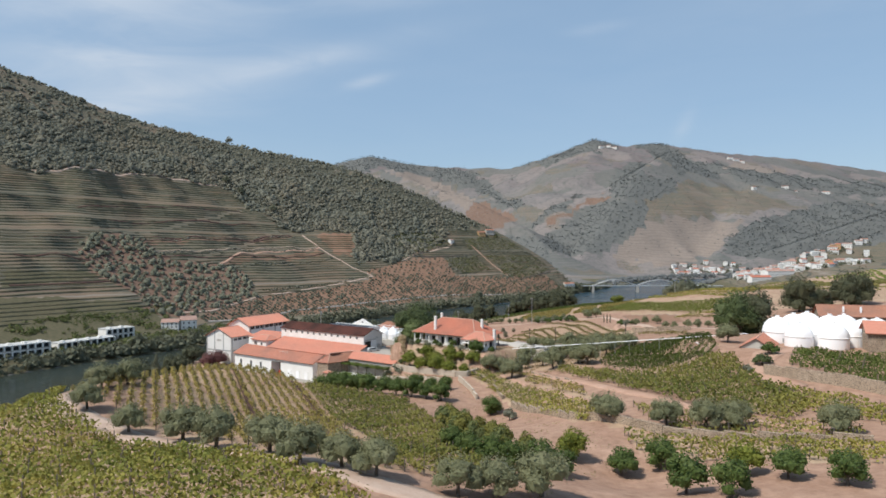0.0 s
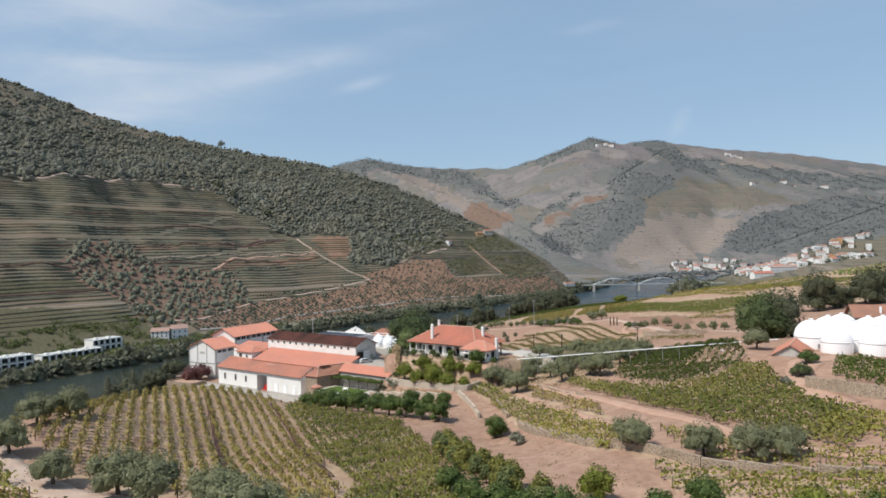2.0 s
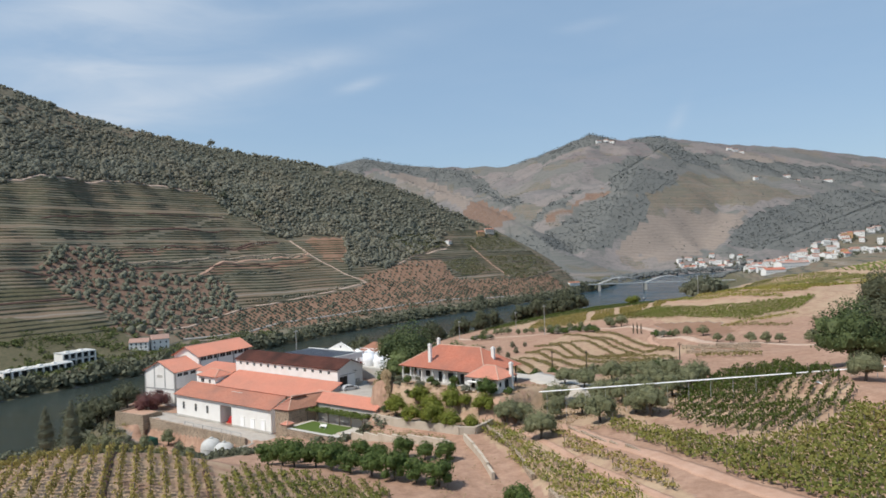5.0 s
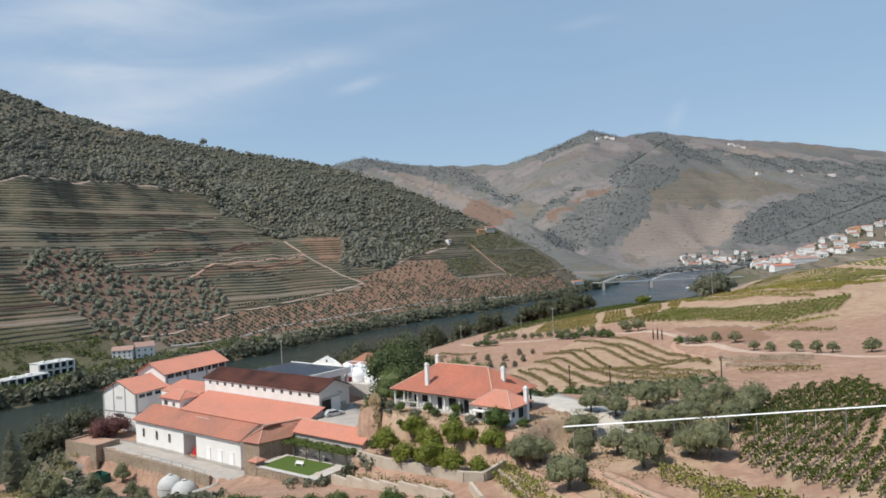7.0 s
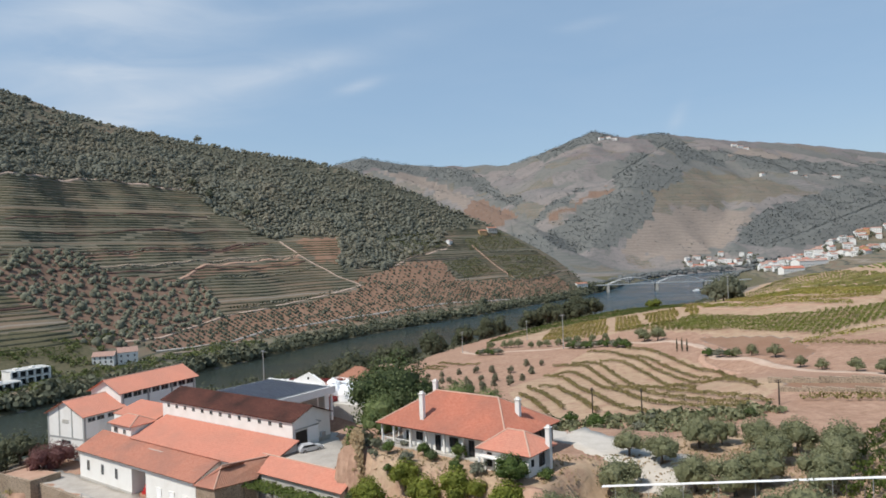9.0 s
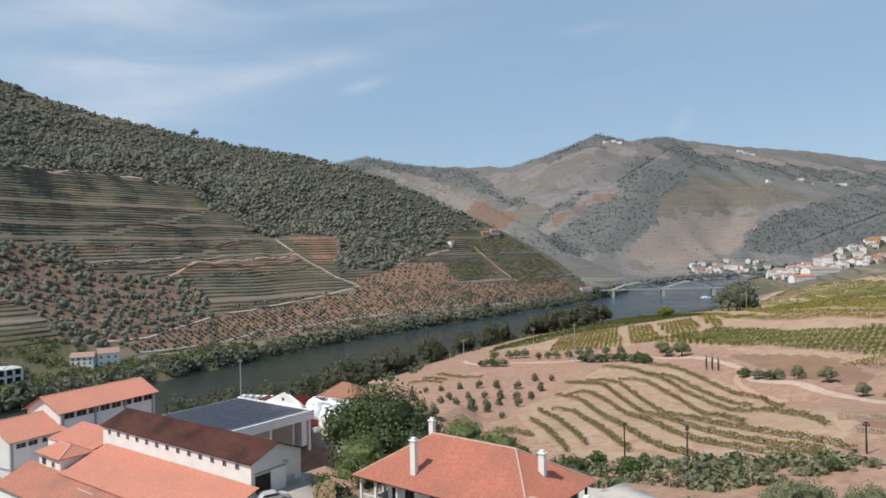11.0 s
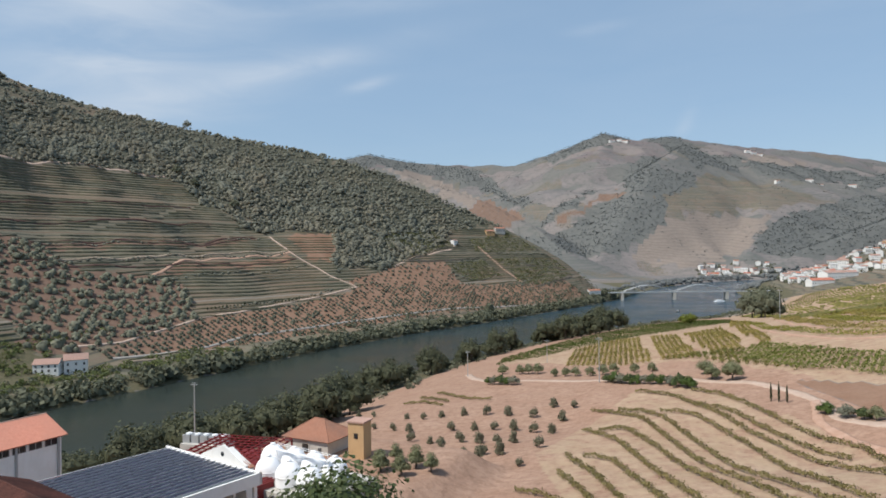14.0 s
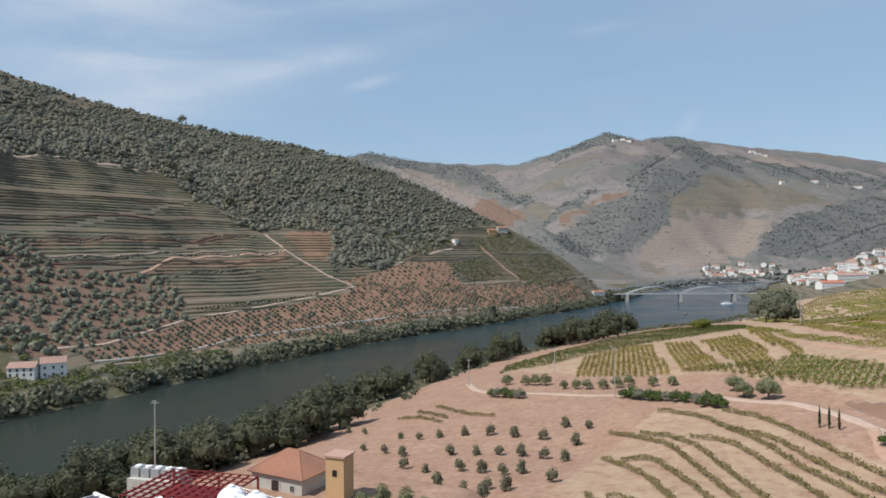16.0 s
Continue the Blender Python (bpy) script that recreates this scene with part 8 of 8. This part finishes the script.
for kinds in (olives, small, young, citrus, lemon, broad, shrubby, silver, purple, yard_tree, slim, tall, bushy, river):
    retire(kinds)


# ---- far bank houses ----
def far_house(x, y, turn, w, d, h, rise, wall_mat, roof_mat, label, floors=2, group="", z=None, category="house", flat=False):
    z = float(land(x, y)) if z is None else z
    t = thing("house", label, category, pose(x, y, z, 0, 0, turn), group)
    part("wall", house_body(-w / 2, w / 2, -d / 2, d / 2, -3, h, None if flat else h + rise, "x"), wall_mat, t)
    if flat:
        part("roof", boxes((-w / 2 - 0.3, w / 2 + 0.3, -d / 2 - 0.3, d / 2 + 0.3, h, h + 0.4)), roof_mat, t)
    else:
        bm = bmesh.new()
        for s in (-1, 1):
            a, b = (-w / 2 - 0.4, s * (d / 2 + 0.4), h - 0.1), (w / 2 + 0.4, s * (d / 2 + 0.4), h - 0.1)
            slope(bm, a, b, (a[0], 0, h + rise + 0.15), (b[0], 0, h + rise + 0.15), 1.6, 0.05)
        part("roof", bm, roof_mat, t)
    n = max(2, int(w / 3.2))
    for fl in range(floors):
        for i in range(n):
            window(t, -w / 2 + w * (i + 0.5) / n, -d / 2, 1.0 + fl * (h - 0.6) / floors, 1.1, 1.5, "-y", TRIM)
    return t


far_house(-219.5, 551, 12, 13, 9, 5.4, 2.4, WHITE, TILE_FADED, "white two-storey riverside house with a tiled roof")
far_house(-208.4, 559, 28, 12, 9, 7.6, 2.8, WHITE, TILE_FADED, "white riverside house with tiled roof beside another")
def hotel(x, y, turn, w, d, h, floors, label):
    """A flat-roofed block with white slabs and piers in front of a dark recessed front."""
    t = thing("hotel", label, "hotel", pose(x, y, float(land(x, y)), 0, 0, turn))
    part("wall", boxes((-w / 2, w / 2, -d / 2 + 1.4, d / 2, -3, h)), WHITE, t)
    part("front_glass", boxes((-w / 2 + 0.4, w / 2 - 0.4, -d / 2 + 1.3, -d / 2 + 1.38, 0.2, h - 0.3)), GLASS, t, "dark recessed glass front")
    step = h / floors
    for i in range(floors + 1):
        part("slab", boxes((-w / 2 - 0.2, w / 2 + 0.2, -d / 2, -d / 2 + 1.28, i * step - 0.36, i * step + 0.18)), WHITE, t)
    part("footing", boxes((-w / 2, w / 2, -d / 2 + 0.1, -d / 2 + 1.25, -3, -0.2)), GREYWALL, t)
    n = max(2, int(w / 4.2))
    for f in range(floors):
        for i in range(n + 1):
            px = -w / 2 + w * i / n
            part("pier", boxes((px - 0.5, px + 0.5, -d / 2 + 0.15, -d / 2 + 1.25, f * step + 0.19, (f + 1) * step - 0.37)), WHITE, t)
        part("balustrade", boxes((-w / 2 + 0.3, w / 2 - 0.3, -d / 2 + 0.02, -d / 2 + 0.12, f * step + 0.19, f * step + 0.95)), GREYWALL, t)
    part("roof", boxes((-w / 2 - 0.3, w / 2 + 0.3, -d / 2 + 1.3, d / 2 + 0.3, h + 0.01, h + 0.35)), TANK_GREY, t)
    for i in range(max(1, int(w / 9))):
        px = -w / 2 + 4 + i * 9
        part("roof_light", boxes((px, px + 2.2, -1.2, 1.6, h + 0.35, h + 1.1)), WHITE, t)
    return t


hotel(-237.5, 497, 58, 21, 11, 8.4, 2, "white two-storey riverside hotel block with recessed dark balconies")
hotel(-243.5, 464, 62, 41, 9, 4.8, 1, "long low white riverside hotel wing with a colonnade")
hotel(-267, 412, 58, 54, 11, 7.8, 2, "long two-storey white riverside hotel wing with dark balconies")
far_house(12, 1049, 60, 9, 6, 3.6, 1.4, WHITE, TILE_FADED, "small white hut beside a hillside road", 1)
far_house(62, 1108, 20, 12, 7, 4.0, 1.8, OCHRE, TILE_OLD, "low ochre farm house on a hillside spur", 1)
far_house(76, 1119, 20, 14, 8, 5.0, 2.0, GREYWALL, TILE_OLD, "grey farm house on a hillside spur", 1)
far_house(205, 1118, 20, 18, 9, 5.0, 2.0, WHITE, TILE_OLD, "white house with pinkish roof by the far bank", 1)
far_house(-560, 938, 10, 12, 6, 4.0, 1.2, WHITE, TANK_GREY, "small white field house on terraces", 1)

# ---- the village ----
rr = random.Random(5)
V_ROOFS = (TILE_FADED, TILE_OLD, TILE_FADED, TILE_HOUSE, TANK_GREY)
done = []
for i in range(1400):
    b = rr.uniform(0.335, 0.62)
    d = rr.uniform(1640, 1980) if b < 0.43 else rr.uniform(1190, 1760)
    x, y = b * d, d
    s = max(float(near_s(np.array(x), np.array(y))), float(left_s(np.array(x), np.array(y))) - 8)
    z = float(land(x, y))
    e = (z - 72.5) / y
    if s < 12 or e > (-0.022 if b < 0.43 else -0.003 + (b - 0.55) * 0.22) or any((x - p) ** 2 + (y - q) ** 2 < 14.5 ** 2 for p, q in done) or len(done) > 185:
        continue
    if b < 0.43 and rr.random() < 0.4:
        continue
    done.append((x, y))
    w = rr.uniform(9, 19)
    far_house(x, y, rr.choice((-25, -10, 5, 20, 70)), w, rr.uniform(8, 11), rr.uniform(5, 10), rr.uniform(1.2, 2.6), WHITE if rr.random() < 0.95 else OCHRE, rr.choice(V_ROOFS),
              rr.choice(("white village house with a tiled roof", "white plastered house on the village slope", "plain white village house among others")), 2, "village houses")
vt = [(x + rr.uniform(-14, 14), y + rr.uniform(-14, 14)) for x, y in done for _ in range(4)]
p = np.array([(x, y, float(land(x, y)), rr.uniform(0.7, 1.3)) for x, y in vt] + [(x, y, max(float(land(x, y)), 1.0), 3.0) for x, y in ((350, 962), (362, 972), (374, 985), (344, 955), (376, 972), (366, 960))])
tagged(brush("village_trees", p, 3.6, 1.0, BANKS, 71, 26), "green trees among the village houses", "trees", kind="stuff")
for b, e, d in ((0.242, 0.138, 3150), (0.25, 0.137, 3160), (0.232, 0.137, 3140), (0.42, 0.112, 3300), (0.428, 0.111, 3300), (0.436, 0.11, 3320), (0.50, 0.07, 2800), (0.455, 0.068, 2700), (0.515, 0.069, 2800), (0.56, 0.074, 2900)):
    x, y = b * d, d
    far_house(x, y, rr.uniform(-20, 20), rr.uniform(16, 34), 12, 8, 2.5, WHITE, TILE_OLD, "white hamlet house high on a mountain", 1, "hamlet houses")

far_house(575, 1175, 12, 52, 20, 8, 3.0, WHITE, TILE_FADED, "long village hall with a broad red roof", 1)
far_house(516, 1115, 8, 34, 14, 6, 3.2, WHITE, TILE_HOUSE, "long low white building with a red tiled roof", 1)

# ---- the bridge ----
bridge = thing("arched_bridge", "pale steel bridge with two arched truss spans over the river", "bridge", pose(251, 1145, 0))
SPAN = 74.0
for k in range(3):
    part("pier", boxes((k * SPAN - 1.8, k * SPAN + 1.8, -4.5, 4.5, -4, 10.2)), make_plain("pale_granite", (0.46, 0.43, 0.38), 0.9) if k == 0 else bridge.children[0].data.materials[0], bridge)
part("deck", boxes((-25, SPAN * 2 + 70, -4, 4, 10.2, 11.4)), STEEL, bridge)
for k in range(2):
    for sy in (-4.1, 4.1):
        pts = [(k * SPAN + SPAN * i / 14, sy, 11.4 + 9.5 * math.sin(math.pi * i / 14)) for i in range(15)]
        bm = bmesh.new()
        rings = [[bm.verts.new((q[0], q[1] + 0.45 * math.cos(u), q[2] + 0.45 * math.sin(u))) for u in (0, 1.571, 3.142, 4.712)] for q in pts]
        for r0, r1 in zip(rings[:-1], rings[1:]):
            for j in range(4):
                bm.faces.new((r0[j], r0[(j + 1) % 4], r1[(j + 1) % 4], r1[j]))
        part("arch", bm, STEEL, bridge)
        for i in range(1, 14):
            part("hanger", rod(bmesh.new(), (pts[i][0], sy, 11.4), pts[i], 0.16, seg=5), STEEL, bridge)
            if i < 13:
                part("brace", rod(bmesh.new(), (pts[i][0], sy, 11.4), pts[i + 1] if i < 7 else (pts[i + 1][0], sy, 11.4), 0.12, seg=5) if i < 7 else rod(bmesh.new(), pts[i], (pts[i + 1][0], sy, 11.4), 0.12, seg=5), STEEL, bridge)


def boat(x, y, turn, length, label, mat_):
    t = thing("boat", label, "boat", pose(x, y, 0, 0, 0, turn))
    l, w = length / 2, length * 0.14
    part("hull", extrude_poly([(-l, -w, 0.9), (l * 0.6, -w, 0.9), (l, 0, 1.0), (l * 0.6, w, 0.9), (-l, w, 0.9)], (0, 0, -1.2)), mat_, t)
    part("cabin", boxes((-l * 0.6, l * 0.2, -w * 0.7, w * 0.7, 0.9, 2.3)), TANK_WHITE, t)
    part("canopy", boxes((-l * 0.7, l * 0.3, -w * 0.8, w * 0.8, 2.3, 2.42)), mat_, t)


boat(372, 1100, 10, 16, "white river boat near a bridge", TANK_WHITE)
boat(268, 960, 60, 9, "small dark river boat", WOOD_DARK)
lime_tree = [make_tree("willow_tree", "pale grey-green willow on the river slope", "tree", "pale green trees on the far slope", BANKS, 13, 13, 0.0, 9, 700, 0.9, 143, 0.3, 1.0)]
plant(lime_tree, [(238, 702), (247, 707), (252, 699), (244, 694)], 26, 1.6, 2.0)
plant(lime_tree, [(47, 896)], 36, 1.1, 1.2, -0.5)
plant(lime_tree, [(-272, 922), (-295, 928), (-226, 910), (-60, 962)], 37, 0.7, 0.95, -0.5)
retire(lime_tree)
sky_tree = [make_tree("pine_tree", "lone pine on the hill crest", "tree", "", FOREST, 14, 16, 6, 7, 500, 1.2, 141, 0.4, 0.6)]
plant(sky_tree, [(-327.7, 1046)], 25, 1.0, 1.01)
retire(sky_tree)

# The dark embankment carries a painted shadow line; the others are plain stone.
for pts, lb in (([(-310, 709.6), (-284.4, 742.4), (-252, 783), (-219.5, 845.6), (-196.5, 878)], "dark terrace embankment with its shade put into the colour"),
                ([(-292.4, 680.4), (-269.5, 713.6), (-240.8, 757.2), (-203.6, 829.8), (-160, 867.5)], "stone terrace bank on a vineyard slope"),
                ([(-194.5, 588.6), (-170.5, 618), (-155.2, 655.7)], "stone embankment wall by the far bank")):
    ribbon("terrace_bank", pts, 1.4, DRAIN_AND_SHADE if "dark" in lb else STONE, lb, "embankment", 0.9, 2.0)
k = np.linspace(0, 1, 26)
hx, hy = np.interp(k, (0, 0.4, 1), (-186, -166, -131)), np.interp(k, (0, 0.4, 1), (709, 741, 789))
tagged(clumps("terrace_cypresses", np.stack([hx, hy, land(hx, hy), np.full(26, 0.6)], -1), 1.5, 2.2, CYPRESS, 81, 1), "dark row of small cypresses along a terrace road", "cypresses", kind="stuff")
